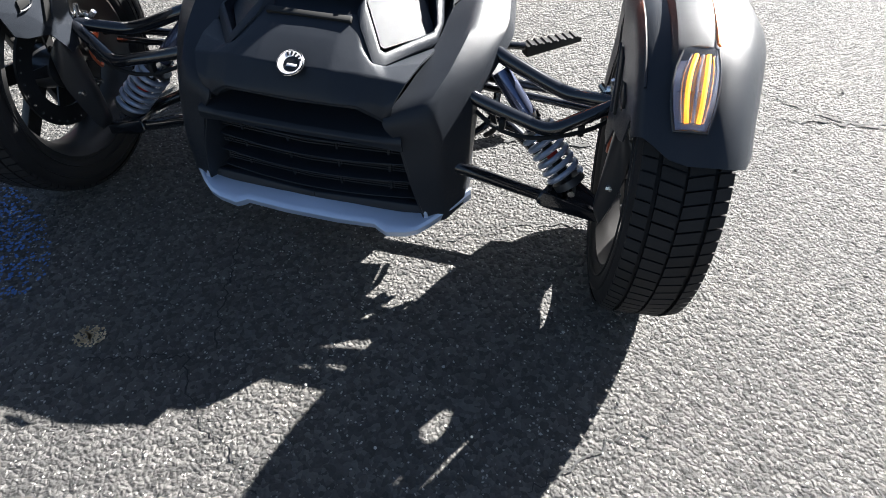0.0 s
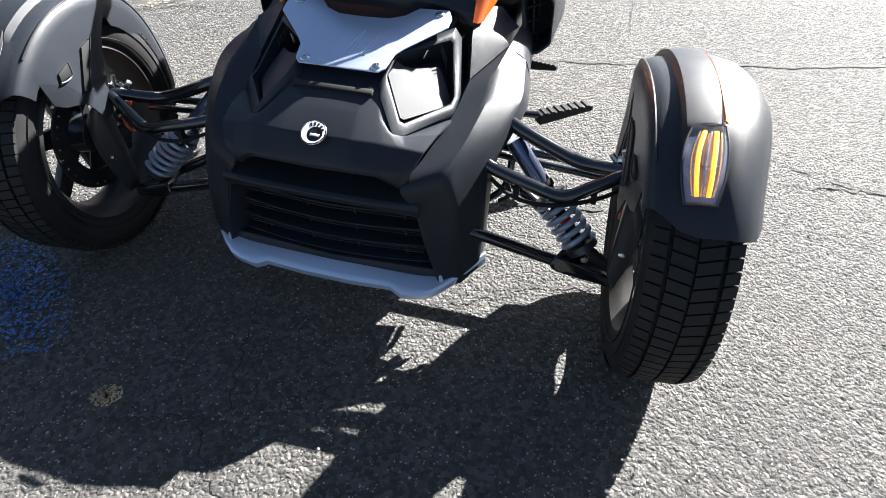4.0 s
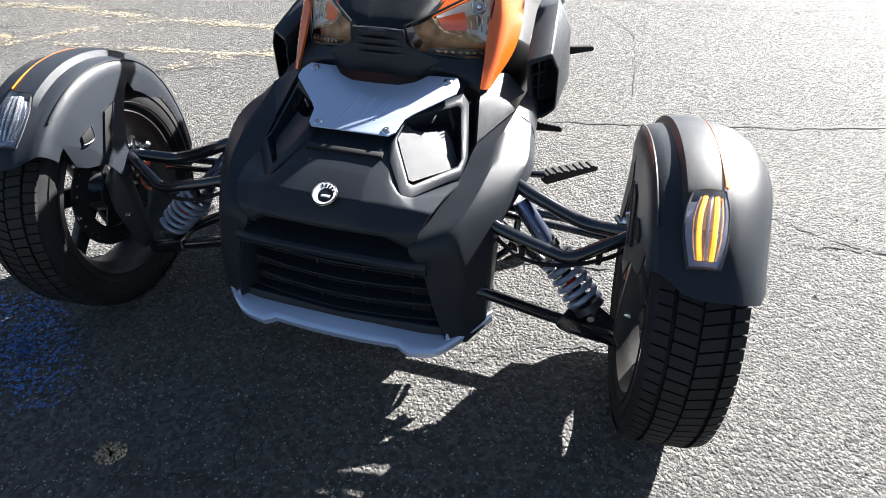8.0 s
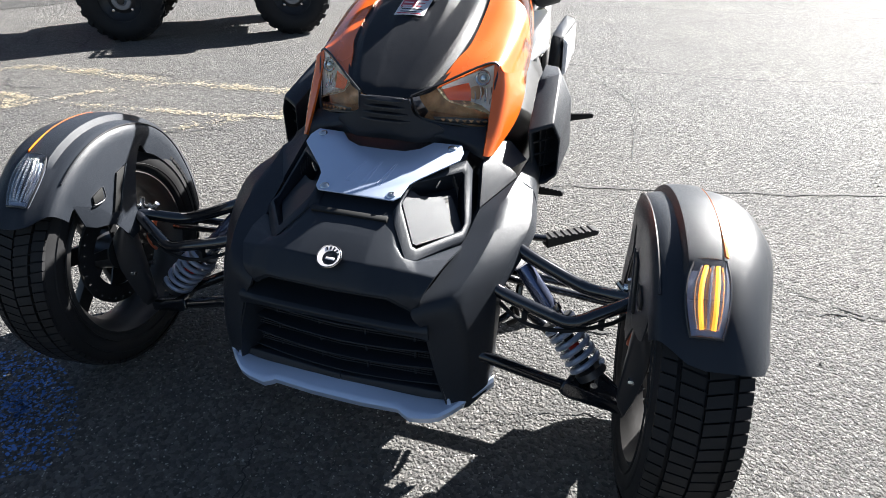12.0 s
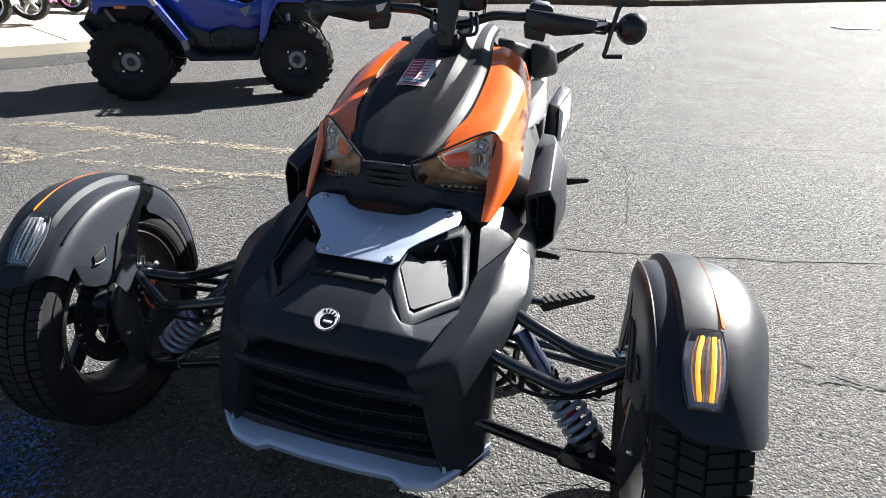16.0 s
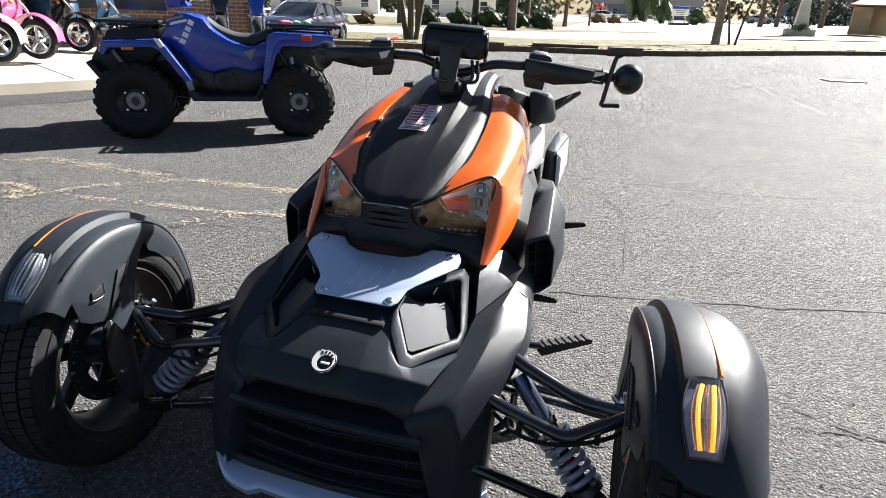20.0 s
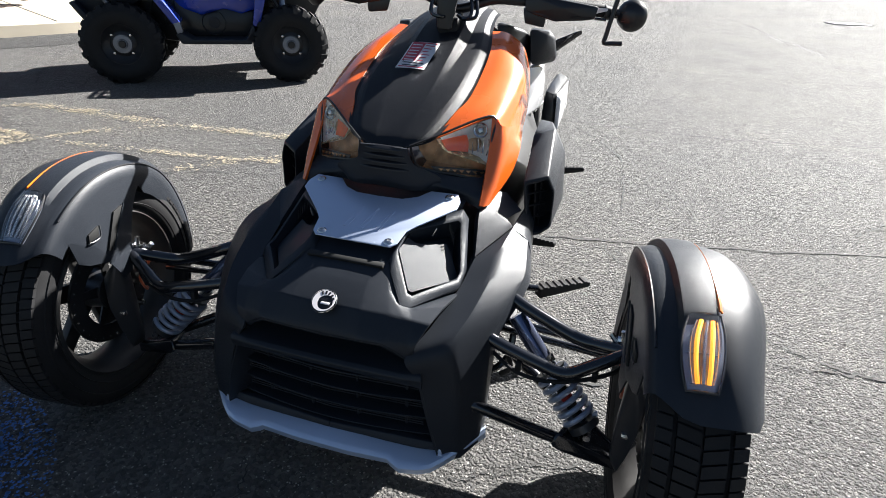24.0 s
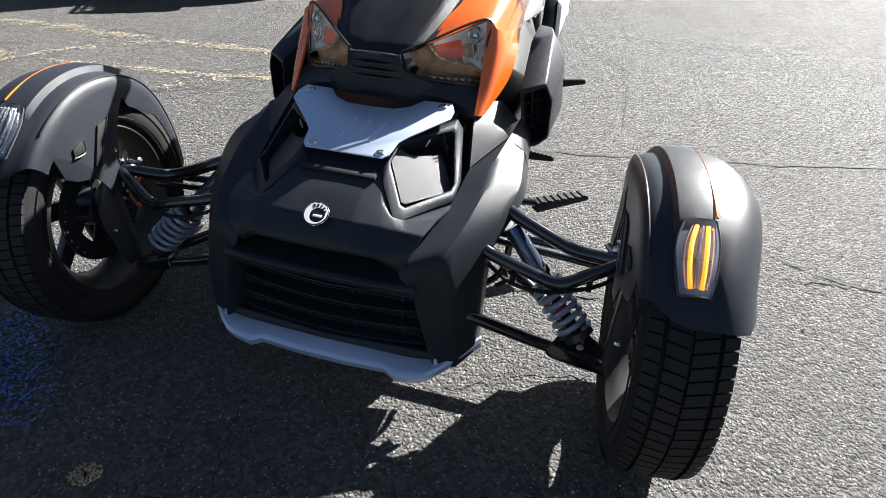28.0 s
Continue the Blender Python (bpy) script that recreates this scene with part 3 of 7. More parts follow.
for u, v in ((0.077, -0.036), (-0.077, -0.036), (0.159, 0.127), (-0.159, 0.127)):
    bolt(u, v)
for k in (-1, 0, 1):
    u = k * 0.036 + 0.004
    ring = [(u - 0.008, -0.012), (u + 0.004, -0.012), (u + 0.016, 0.056), (u + 0.012, 0.056)]
    line = [plate_map(*q) + Vector((0.000, -0.196, 0.919)) * 0.0076 for q in ring]
    part("embossed_line", tube(polyline([*line, line[0]], 40), 0.0008, 6, 40), SILVER, plate)

# recess under the brow and the grille
recess = [
    [(0, -0.209, 0.384), (0.132, -0.210, 0.389), (0.162, -0.200, 0.368), (0.182, -0.190, 0.350)],
    [(0, -0.112, 0.380), (0.130, -0.118, 0.380), (0.165, -0.150, 0.362), (0.196, -0.185, 0.345)],
    [(0, -0.108, 0.336), (0.130, -0.114, 0.338), (0.170, -0.150, 0.340), (0.204, -0.188, 0.338)],
    [(0, -0.196, 0.317), (0.130, -0.200, 0.322), (0.180, -0.204, 0.326), (0.213, -0.203, 0.328)],
    [(0, -0.203, 0.311), (0.130, -0.207, 0.316), (0.180, -0.209, 0.320), (0.214, -0.206, 0.320)],
    [(0, -0.200, 0.301), (0.130, -0.203, 0.305), (0.180, -0.204, 0.305), (0.214, -0.200, 0.300)],
    [(0, -0.150, 0.298), (0.130, -0.152, 0.300), (0.180, -0.150, 0.300), (0.216, -0.150, 0.296)],
]
part("brow_recess", facets(recess, 0.003, mirror=True, bevel=0.0015), PLASTIC, trike, "", 30)
grille = part("grille", sheet([[(0.000, -0.139, 0.312), (0.127, -0.136, 0.312), (0.230, -0.114, 0.313)], [(0.000, -0.148, 0.131), (0.127, -0.145, 0.131), (0.245, -0.124, 0.132)]], 15, 8, 0.004, mirror=True), PLASTIC_SMOOTH, trike, "black slatted grille with fine mesh")
for z, y in ((0.288, -0.190), (0.245, -0.190), (0.200, -0.188), (0.154, -0.184)):
    w = 0.212 + (0.288 - z) * 0.17
    bar = [(-w, y + 0.022, z), (-w * 0.5, y + 0.006, z - 0.002), (0, y, z - 0.003), (w * 0.5, y + 0.006, z - 0.002), (w, y + 0.022, z)]
    rows = [[(x, yy + 0.045, zz + 0.004) for x, yy, zz in bar], [(x, yy + 0.003, zz + 0.001) for x, yy, zz in bar], [(x, yy, zz - 0.003) for x, yy, zz in bar], [(x, yy + 0.03, zz - 0.012) for x, yy, zz in bar]]
    part("grille_slat", sheet(rows, 21, 10, 0.003), PLASTIC, grille)
for z in (0.270, 0.226, 0.180, 0.138):
    bm = bmesh.new()
    for k in range(64):
        x = -0.205 + 0.41 * k / 63
        y = -0.178 + abs(x) * 0.07
        for dz in (-0.006, 0.0, 0.006):
            bmesh.ops.create_cube(bm, size=1.0, matrix=Matrix.Translation((x, y, z + dz)) @ Matrix.Diagonal((0.0045, 0.002, 0.0022, 1)))
    part("grille_mesh", bm, GREY_PLASTIC, grille)
for x in (-0.165, -0.055, 0.055, 0.165):
    part("grille_post", box(0.006, 0.03, 0.165, 0.002, (x, -0.152 + abs(x) * 0.08, 0.215)), PLASTIC, grille)

SKID = [  # along the lip: place across, front edge and rear edge (y, z)
    (0.000, -0.2240, 0.106, -0.184, 0.128), (0.060, -0.2240, 0.106, -0.184, 0.128), (0.150, -0.2210, 0.110, -0.174, 0.128),
    (0.158, -0.2240, 0.106, -0.174, 0.128), (0.177, -0.2290, 0.100, -0.172, 0.128), (0.218, -0.2250, 0.106, -0.168, 0.129),
    (0.240, -0.2190, 0.112, -0.166, 0.130), (0.262, -0.2030, 0.122, -0.172, 0.134), (0.300, -0.1660, 0.140, -0.140, 0.146), (0.333, -0.1260, 0.158, -0.112, 0.162),
]


def skid_rows():
    """The lip's section at each place: rear edge, top, rolled front edge and underside."""
    out = []
    for x, yf, zf, yr, zr in SKID:
        f, r = Vector((x, yf, zf)), Vector((x, yr, zr))
        out.append([r, r.lerp(f, 0.80) + Vector((0, 0, 0.006)), f + Vector((0, 0.004, 0.007)), f + Vector((0, 0, 0.002)), f + Vector((0, 0.003, -0.010)), r.lerp(f, 0.7) + Vector((0, 0, -0.016))])
    return out


half_rows = skid_rows()
skid_mesh = grid_mesh([[Vector((-q.x, q.y, q.z)) for q in row] for row in reversed(half_rows[1:])] + half_rows)
skid = part("skid_plate", thicken(skid_mesh, 0.003), SILVER, trike, "silver lower lip of the nose", 24)
for s in SIDES:
    part("lip_horn", hull([(s * x, y, z) for x, y, z in ((0.246, -0.196, 0.130), (0.264, -0.198, 0.128), (0.258, -0.190, 0.130), (0.2525, -0.196, 0.150), (0.256, -0.192, 0.150))], 0.0015), SILVER, skid)
part("grille_sill", joined(*[hull([(s * x, y, z) for x, y, z in ((0.0, -0.194, 0.126), (0.0, -0.190, 0.140), (0.0, -0.150, 0.140), (0.0, -0.150, 0.126), (0.20, -0.190, 0.128), (0.20, -0.185, 0.142), (0.255, -0.184, 0.132), (0.255, -0.180, 0.148), (0.25, -0.140, 0.14), (0.25, -0.140, 0.128))], 0.002) for s in SIDES]), PLASTIC, grille)
for x in (-0.178, -0.064, 0.064, 0.178):
    part("slot", box(0.005, 0.030, 0.003, 0.001, (x, -0.190 + abs(x) * 0.03, 0.1235), (20, 0, 8)), PAPER, skid)
    part("slot_tab", box(0.007, 0.014, 0.016, 0.002, (x + 0.003, -0.172 + abs(x) * 0.03, 0.133), (20, 0, 8)), PLASTIC_SMOOTH, skid)

# badge: black disc, silver crescent with teeth and an oval ring
BADGE_AT = Matrix.Translation((0.002, -0.1860, 0.4440)) @ frame_of((0, -0.5, 0.86)) @ Matrix.Scale(0.82, 4)
badge = part("badge", moved(lathe([(0.0, 0.0), (0.0, 0.0315), (-0.004, 0.031), (-0.006, 0.028), (-0.006, 0.0)], 36), BADGE_AT @ pose(0, 0, 0, 0, 90, 0)), PLASTIC_SMOOTH, trike, "round black badge with a silver crescent")
bm = bmesh.new()
rings = []
for low, r, dx, dy in ((0.0056, 0.0290, 0, 0), (0.0068, 0.0285, 0, 0), (0.0068, 0.0195, 0.005, -0.004), (0.0056, 0.0195, 0.005, -0.004)):
    rings.append([bm.verts.new((dx + r * math.cos(2 * math.pi * k / 40), dy + r * math.sin(2 * math.pi * k / 40), low)) for k in range(40)])
for p, q in zip(rings, rings[1:]):
    for k in range(40):
        bm.faces.new((p[k], p[(k + 1) % 40], q[(k + 1) % 40], q[k]))
bmesh.ops.recalc_face_normals(bm, faces=bm.faces[:])
part("crescent", moved(bm, BADGE_AT), PAPER, badge, "pale silver crescent")
for k in range(5):
    part("notch", slab([(-0.0018, 0.0170), (0.0018, 0.0170), (0.0026, 0.0262), (-0.0026, 0.0262)], 0.0012, BADGE_AT @ pose(0, 0, 0.0062, 0, 0, -68 + 24 * k)), PLASTIC_SMOOTH, badge)
part("emblem_bar", slab([(-0.0085, -0.0035), (0.0150, -0.0035), (0.0165, 0.0035), (-0.0070, 0.0035)], 0.0010, BADGE_AT @ Matrix.Translation((0.002, -0.006, 0.0058)), 0.0003), PAPER, badge)
part("badge_rim", moved(lathe([(0.004, 0.0300), (0.0065, 0.0312), (0.004, 0.0325)], 40), BADGE_AT @ pose(0, 0, 0, 0, -90, 0)), CHROME, badge)

# tank cover and orange cowls
def lamp_at(x, z, d=0.0):
    """A point of the headlamp: on the slanting plane of its lens, and d deep behind it."""
    return (x, -0.0763 + 0.6973 * x + 0.2575 * z + 0.95 * d, z - 0.29 * d)


def sided(p, s):
    return Vector((s * p[0], p[1], p[2]))


COVER_LINE = ((0.133, 0.676, 0.022, 0.040, 0.050, 0.053, 0.677), (0.173, 0.706, 0.034, 0.078, 0.098, 0.108, 0.697), (0.310, 0.783, 0.052, 0.114, 0.138, 0.147, 0.764), (0.481, 0.861, 0.056, 0.112, 0.137, 0.146, 0.835), (0.605, 0.913, 0.050, 0.092, 0.114, 0.123, 0.883), (0.690, 0.938, 0.046, 0.084, 0.104, 0.112, 0.906), (0.760, 0.946, 0.044, 0.080, 0.098, 0.106, 0.914))
cover = []
for y, z, ridge, top, foot, edge, low in COVER_LINE:
    drop, f = z - low, smooth(0.28, 0.50, y)
    cover.append([(0, y, z - 0.001), (ridge * 0.8, y, z - 0.0005), (ridge, y, z), (ridge + 0.012 + 0.012 * f, y, z - (0.03 + 0.50 * f) * drop), (top, y + 0.002, z - (0.10 + 0.52 * f) * drop), (top + 0.008, y + 0.002, z - (0.30 + 0.38 * f) * drop), (foot, y + 0.003, low + 0.04 * drop), (edge, y + 0.003, low)])
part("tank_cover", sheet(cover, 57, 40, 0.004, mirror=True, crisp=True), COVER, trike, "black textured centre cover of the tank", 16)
for s in SIDES:
    cowl = [
        [(0.106, 0.177, 0.693), (0.157, 0.222, 0.713), (0.214, 0.268, 0.734), (0.240, 0.272, 0.704)],
        [(0.127, 0.245, 0.736), (0.176, 0.283, 0.746), (0.230, 0.317, 0.740), (0.256, 0.318, 0.680)],
        [(0.147, 0.315, 0.766), (0.191, 0.366, 0.782), (0.243, 0.408, 0.766), (0.264, 0.405, 0.684)],
        [(0.147, 0.478, 0.837), (0.186, 0.495, 0.838), (0.238, 0.505, 0.806), (0.258, 0.490, 0.735)],
        [(0.124, 0.602, 0.883), (0.162, 0.615, 0.880), (0.210, 0.620, 0.846), (0.234, 0.615, 0.784)],
    ]
    c = part("cowl", sheet(cowl, 16, 24, 0.004, side=s), ORANGE, trike, "glossy metallic orange cowl")
    skirt = [
        [(0.213, 0.268, 0.735), (0.241, 0.275, 0.712), (0.264, 0.400, 0.690)],
        [(0.217, 0.243, 0.678), (0.248, 0.258, 0.666), (0.273, 0.345, 0.650)],
        [(0.221, 0.199, 0.612), (0.247, 0.214, 0.602), (0.267, 0.282, 0.599)],
        [(0.223, 0.154, 0.555), (0.233, 0.161, 0.552), (0.240, 0.178, 0.550)],
    ]
    part("cowl_skirt", sheet(skirt, 10, 14, 0.006, side=s), ORANGE, trike, "glossy metallic orange cowl")
    lens = [
        [(0.061, 0.134, 0.682), (0.112, 0.180, 0.700), (0.213, 0.268, 0.735)],
        [(0.066, 0.140, 0.656), (0.140, 0.186, 0.660), (0.219, 0.250, 0.680)],
        [(0.080, 0.154, 0.628), (0.150, 0.184, 0.612), (0.212, 0.224, 0.600)],
    ]
    lamp = part("headlamp", sheet([[(x, y + 0.045, z) for x, y, z in row] for row in lens], 12, 10, 0.004, side=s), AMBER_BOWL, trike, "headlamp with clear lens and bronze bowl")
    part("lamp_floor", sheet([[(x, y + 0.004, z - 0.002) for x, y, z in lens[2]], [(x, y + 0.055, z + 0.006) for x, y, z in lens[2]]], 10, 4, 0.002, side=s), AMBER_BOWL, lamp)
    mirror = [[(0.112, 0.695, 0.010), (0.165, 0.716, 0.016), (0.215, 0.733, 0.010)], [(0.122, 0.678, 0.012), (0.176, 0.680, 0.048), (0.220, 0.684, 0.010)], [(0.131, 0.662, 0.010), (0.175, 0.645, 0.026), (0.216, 0.626, 0.010)]]
    part("reflector", sheet([[lamp_at(*q) for q in row] for row in mirror], 14, 14, 0.002, side=s), REFLECTOR, lamp)
    # a coloured sheet paints the red-orange reflection in front of the reflector
    tint = [[(0.1156, 0.6886, 0.006), (0.138, 0.694, 0.012), (0.1624, 0.6985, 0.016)], [(0.122, 0.676, 0.007), (0.143, 0.679, 0.018), (0.167, 0.681, 0.022)], [(0.131, 0.664, 0.006), (0.150, 0.662, 0.013), (0.169, 0.659, 0.018)]]
    part("painted_reflection", sheet([[lamp_at(*q) for q in row] for row in tint], 8, 8, 0.002, side=s), LAMP_REFLECTION, lamp, "red-orange reflection painted inside the headlamp")
    shelf = [[(0.108, 0.6905, 0.003), (0.120, 0.6735, 0.003), (0.131, 0.6635, 0.003), (0.155, 0.6530, 0.003), (0.187, 0.6400, 0.003), (0.218, 0.6245, 0.003)], [(0.113, 0.6915, 0.020), (0.125, 0.6775, 0.022), (0.137, 0.6700, 0.026), (0.160, 0.6620, 0.030), (0.190, 0.6480, 0.026), (0.2185, 0.6290, 0.015)]]
    part("lamp_shelf", sheet([[lamp_at(*q) for q in row] for row in shelf], 24, 4, 0.003, side=s, crisp=True), LAMP_GOLD, lamp, "gold edge inside the headlamp")
    look_out = frame_of((s * 0.15, -0.93, 0.30))
    bulb = part("bulb", moved(lathe([(0.000, 0.0165), (-0.004, 0.0180), (-0.007, 0.0160), (-0.005, 0.0125), (0.002, 0.0115)], 24), Matrix.Translation(sided(lamp_at(0.191, 0.706, 0.014), s)) @ look_out @ pose(0, 0, 0, 0, 90, 0)), CHROME, lamp)
    part("bulb_cap", moved(lathe([(-0.010, 0.0), (-0.009, 0.0050), (-0.004, 0.0075), (0.010, 0.0080)], 18), Matrix.Translation(sided(lamp_at(0.191, 0.706, 0.014), s)) @ look_out @ pose(0, 0, 0, 0, 90, 0)), CHROME, bulb)
    for x, z, x2, z2, r in ((0.1868, 0.6880, 0.1895, 0.6590, 0.0022), (0.1985, 0.6860, 0.1995, 0.6540, 0.0026), (0.1760, 0.6800, 0.1790, 0.6560, 0.0014), (0.2095, 0.6850, 0.2090, 0.6480, 0.0018)):
        part("lamp_rib", tube([sided(lamp_at(x, z, 0.018), s), sided(lamp_at((x + x2) / 2, (z + z2) / 2, 0.022), s), sided(lamp_at(x2, z2, 0.016), s)], r, 8, 10), CHROME, lamp)
    for k in range(7):
        f = k / 6
        x, z = 0.122 + 0.084 * f, 0.6235 - 0.0145 * f
        part("lower_tooth", hull([sided(lamp_at(x + dx, z + dz, d), s) for d in (0.001, 0.008) for dx, dz in ((-0.005, 0.003), (0.005, 0.002), (0.001, -0.004))], 0.0006), AMBER_BOWL, lamp)
    part("tooth_bed", hull([sided(lamp_at(x, z, d), s) for d in (0.007, 0.012) for x, z in ((0.100, 0.6330), (0.112, 0.6170), (0.214, 0.6010), (0.217, 0.6150))], 0.001), PLASTIC_SMOOTH, lamp)
    part("lamp_trim", tube([(s * x, y - 0.002, z) for x, y, z in (lens[0][0], lens[0][1], lens[0][2], lens[1][2], lens[2][2], lens[2][1], lens[2][0], lens[1][0], lens[0][0])], 0.0030, 6, 60), PLASTIC_SMOOTH, lamp)
    g = part("lens", sheet(lens, 12, 10, 0.003, side=s), LAMP_LENS, lamp)
    g.visible_shadow = False
nose = [
    [(0.000, 0.131, 0.675), (0.029, 0.129, 0.676), (0.057, 0.129, 0.676)],
    [(0.000, 0.129, 0.637), (0.039, 0.129, 0.635), (0.069, 0.138, 0.638)],
    [(0.000, 0.127, 0.602), (0.069, 0.132, 0.596), (0.127, 0.154, 0.610)],
    [(0.000, 0.134, 0.580), (0.078, 0.135, 0.578), (0.108, 0.160, 0.583)],
]
part("nose_panel", sheet(nose, 17, 14, 0.005, mirror=True), PLASTIC, trike)
for s in SIDES:
    wing = [
        [(0.076, 0.146, 0.630), (0.147, 0.180, 0.608), (0.221, 0.220, 0.600)],
        [(0.078, 0.136, 0.605), (0.147, 0.154, 0.588), (0.223, 0.177, 0.574)],
        [(0.098, 0.142, 0.577), (0.157, 0.168, 0.566), (0.227, 0.161, 0.541)],
    ]
    part("nose_wing", sheet(wing, 10, 8, 0.006, side=s), PLASTIC, trike)

for k in range(4):
    z, w = 0.672 - 0.0152 * k, 0.044 + 0.0052 * k
    slat = [(x, y + dy, z + dz) for x, y in ((-w, 0.127 + 0.001 * k), (-w * 0.6, 0.121), (0, 0.1200), (w * 0.6, 0.121), (w, 0.127 + 0.001 * k)) for dy, dz in ((-0.004, -0.004), (-0.0035, -0.001), (0.006, 0.0045), (0.006, -0.004))]
    part("nose_slat", hull(slat, 0.0008), PLASTIC_SMOOTH, trike)

# label on the cover, vents
def cover_z(x, y):
    """The height of the tank cover above a point of the plan."""
    knots = ((0.143, 0.674), (0.314, 0.784), (0.485, 0.860), (0.609, 0.913), (0.700, 0.938))
    for (y0, z0), (y1, z1) in zip(knots, knots[1:]):
        if y <= y1:
            return z0 + (z1 - z0) * (y - y0) / (y1 - y0) - 0.5 * x * x - 0.5 * max(0.0, abs(x) - 0.056) * smooth(0.28, 0.50, y)
    return knots[-1][1]


def on_cover(outline, lift, thick, turn=0.0, at=(0, 0)):
    bm = slab(outline, thick)
    bmesh.ops.subdivide_edges(bm, edges=bm.edges[:], cuts=2, use_grid_fill=True)
    c, sn = math.cos(turn), math.sin(turn)
    for v in bm.verts:
        x, y = at[0] + v.co.x * c - v.co.y * sn, at[1] + v.co.x * sn + v.co.y * c
        v.co = Vector((x, y, cover_z(x, y) + lift + v.co.z))
    return bm


def quad(x0, x1, y0, y1):
    return [(x0, y0), (x1, y0), (x1, y1), (x0, y1)]


LABEL_AT, LABEL_TURN = (-0.024, 0.414), -0.05
label = part("price_label", on_cover(quad(-0.039, 0.039, -0.055, 0.055), 0.005, 0.0006, LABEL_TURN, LABEL_AT), PAPER, trike, "red and white printed label under clear film")
for row in (quad(-0.034, 0.002, -0.026, 0.048), quad(-0.034, 0.034, 0.048, 0.052), quad(-0.034, 0.034, -0.052, -0.049)):
    part("print_block", on_cover(row, 0.0062, 0.0003, LABEL_TURN, LABEL_AT), INK, label)
for k in range(6):
    y = 0.040 - k * 0.0125
    part("print_bar", on_cover(quad(-0.030, -0.004, y - 0.0022, y + 0.0012), 0.0066, 0.0003, LABEL_TURN, LABEL_AT), PAPER, label)
    part("print_bar", on_cover(quad(0.006, 0.030 - 0.004 * (k % 3), y - 0.0022, y + 0.0008), 0.0062, 0.0003, LABEL_TURN, LABEL_AT), INK, label)
for k in range(2):
    y = -0.034 - k * 0.010
    part("print_bar", on_cover(quad(-0.026, 0.028 - 0.012 * k, y - 0.002, y + 0.001), 0.0062, 0.0003, LABEL_TURN, LABEL_AT), PLASTIC_SMOOTH, label)
film = part("clear_film", on_cover(quad(-0.052, 0.050, -0.064, 0.062), 0.0071, 0.0003, LABEL_TURN, LABEL_AT), FILM, label)
film.visible_shadow = False
for s in SIDES:
    for i in range(4):
        for j in range(7):
            x, y = 0.088 + 0.0085 * i + 0.0035 * (j % 2), 0.470 + 0.0075 * j
            # shallow caps, with the dark of each hole painted on
            part("vent_hole", moved(lathe([(0, 0), (0, 0.0032), (-0.004, 0.003), (-0.004, 0)], 6), Matrix.Translation((s * x, y, cover_z(x, y) + 0.0020)) @ frame_of((s * 0.35, -0.35, 0.87)) @ pose(0, 0, 0, 0, -90, 0)), RECESS_SHADE, trike)

# instrument display and bars, turned on the raked steering head
PIVOT = Vector((0, 0.66, 0.95))
head = Matrix.Translation((0.026, 0.573, 0.958)) @ Matrix.Scale(0.95, 4) @ pose(0, 0, 0, -10) @ pose(0, 0, 0, 0, 0, 14.0) @ pose(0, 0, 0, 10) @ Matrix.Translation(-PIVOT)


def put(name, bm, material, parent=None, label=""):
    return part(name, moved(bm, head), material, parent or trike, label)


gauge = put("instrument_display", hull([(x, y, z) for x, g in ((-0.108, 0.72), (-0.092, 1.0), (0.066, 1.0), (0.083, 0.72)) for y, z in ((0.640, 1.006 - 0.038 * g), (0.632, 1.004), (0.640, 1.006 + 0.030 * g), (0.660, 1.006 + 0.046 * g), (0.690, 1.006 + 0.044 * g), (0.70, 1.006 - 0.034 * g))], 0.006, 3), PLASTIC_SMOOTH, None, "black instrument display on the bars")
put("bezel", hull([(x, y, z) for x in (-0.094, 0.066) for y, z in ((0.644, 1.046), (0.650, 1.056), (0.705, 1.060), (0.712, 1.044))] + [(-0.104, 0.68, 1.044), (0.077, 0.68, 1.044)], 0.004), PLASTIC, gauge)
for x in (-0.100, 0.074, 0.079):
    put("end_ring", moved(lathe([(-0.002, 0.040), (0.0, 0.0425), (0.002, 0.040)], 28), Matrix.Translation((x, 0.668, 1.004))), STEEL_BLACK, gauge)
put("bracket", hull([(-0.056, 0.622, 1.016), (0.012, 0.622, 1.014), (-0.055, 0.618, 1.000), (0.010, 0.618, 0.998), (-0.046, 0.600, 0.876), (-0.006, 0.600, 0.874), (-0.056, 0.66, 1.018), (0.012, 0.66, 1.016), (-0.050, 0.66, 0.895), (-0.004, 0.66, 0.895)], 0.005), PLASTIC_SMOOTH, gauge)
put("horn", moved(lathe([(0.0, 0.0), (0.0, 0.018), (0.010, 0.020), (0.02, 0.018)], 20), Matrix.Translation((0.036, 0.628, 0.994)) @ pose(0, 0, 0, 0, 0, 90)), PLASTIC, gauge)
put("stem_boot", hull([(-0.050, 0.615, 0.880), (0.012, 0.615, 0.878), (-0.060, 0.70, 0.890), (0.025, 0.70, 0.890), (-0.05, 0.62, 0.905), (0.01, 0.62, 0.905), (-0.05, 0.70, 0.925), (0.02, 0.70, 0.925), (-0.03, 0.61, 0.845), (0.0, 0.61, 0.845)], 0.008), RUBBER, gauge)
for x, d in ((-0.060, -1), (0.055, 1), (0.040, 1)):
    put("cable", tube([(x, 0.632, 0.965), (x + 0.006 * d, 0.605, 0.935), (x + 0.002 * d, 0.595, 0.915), (x * 0.6, 0.60, 0.908), (x * 0.2, 0.63, 0.912)], 0.0050, 8, 22), STEEL_BLACK, gauge)
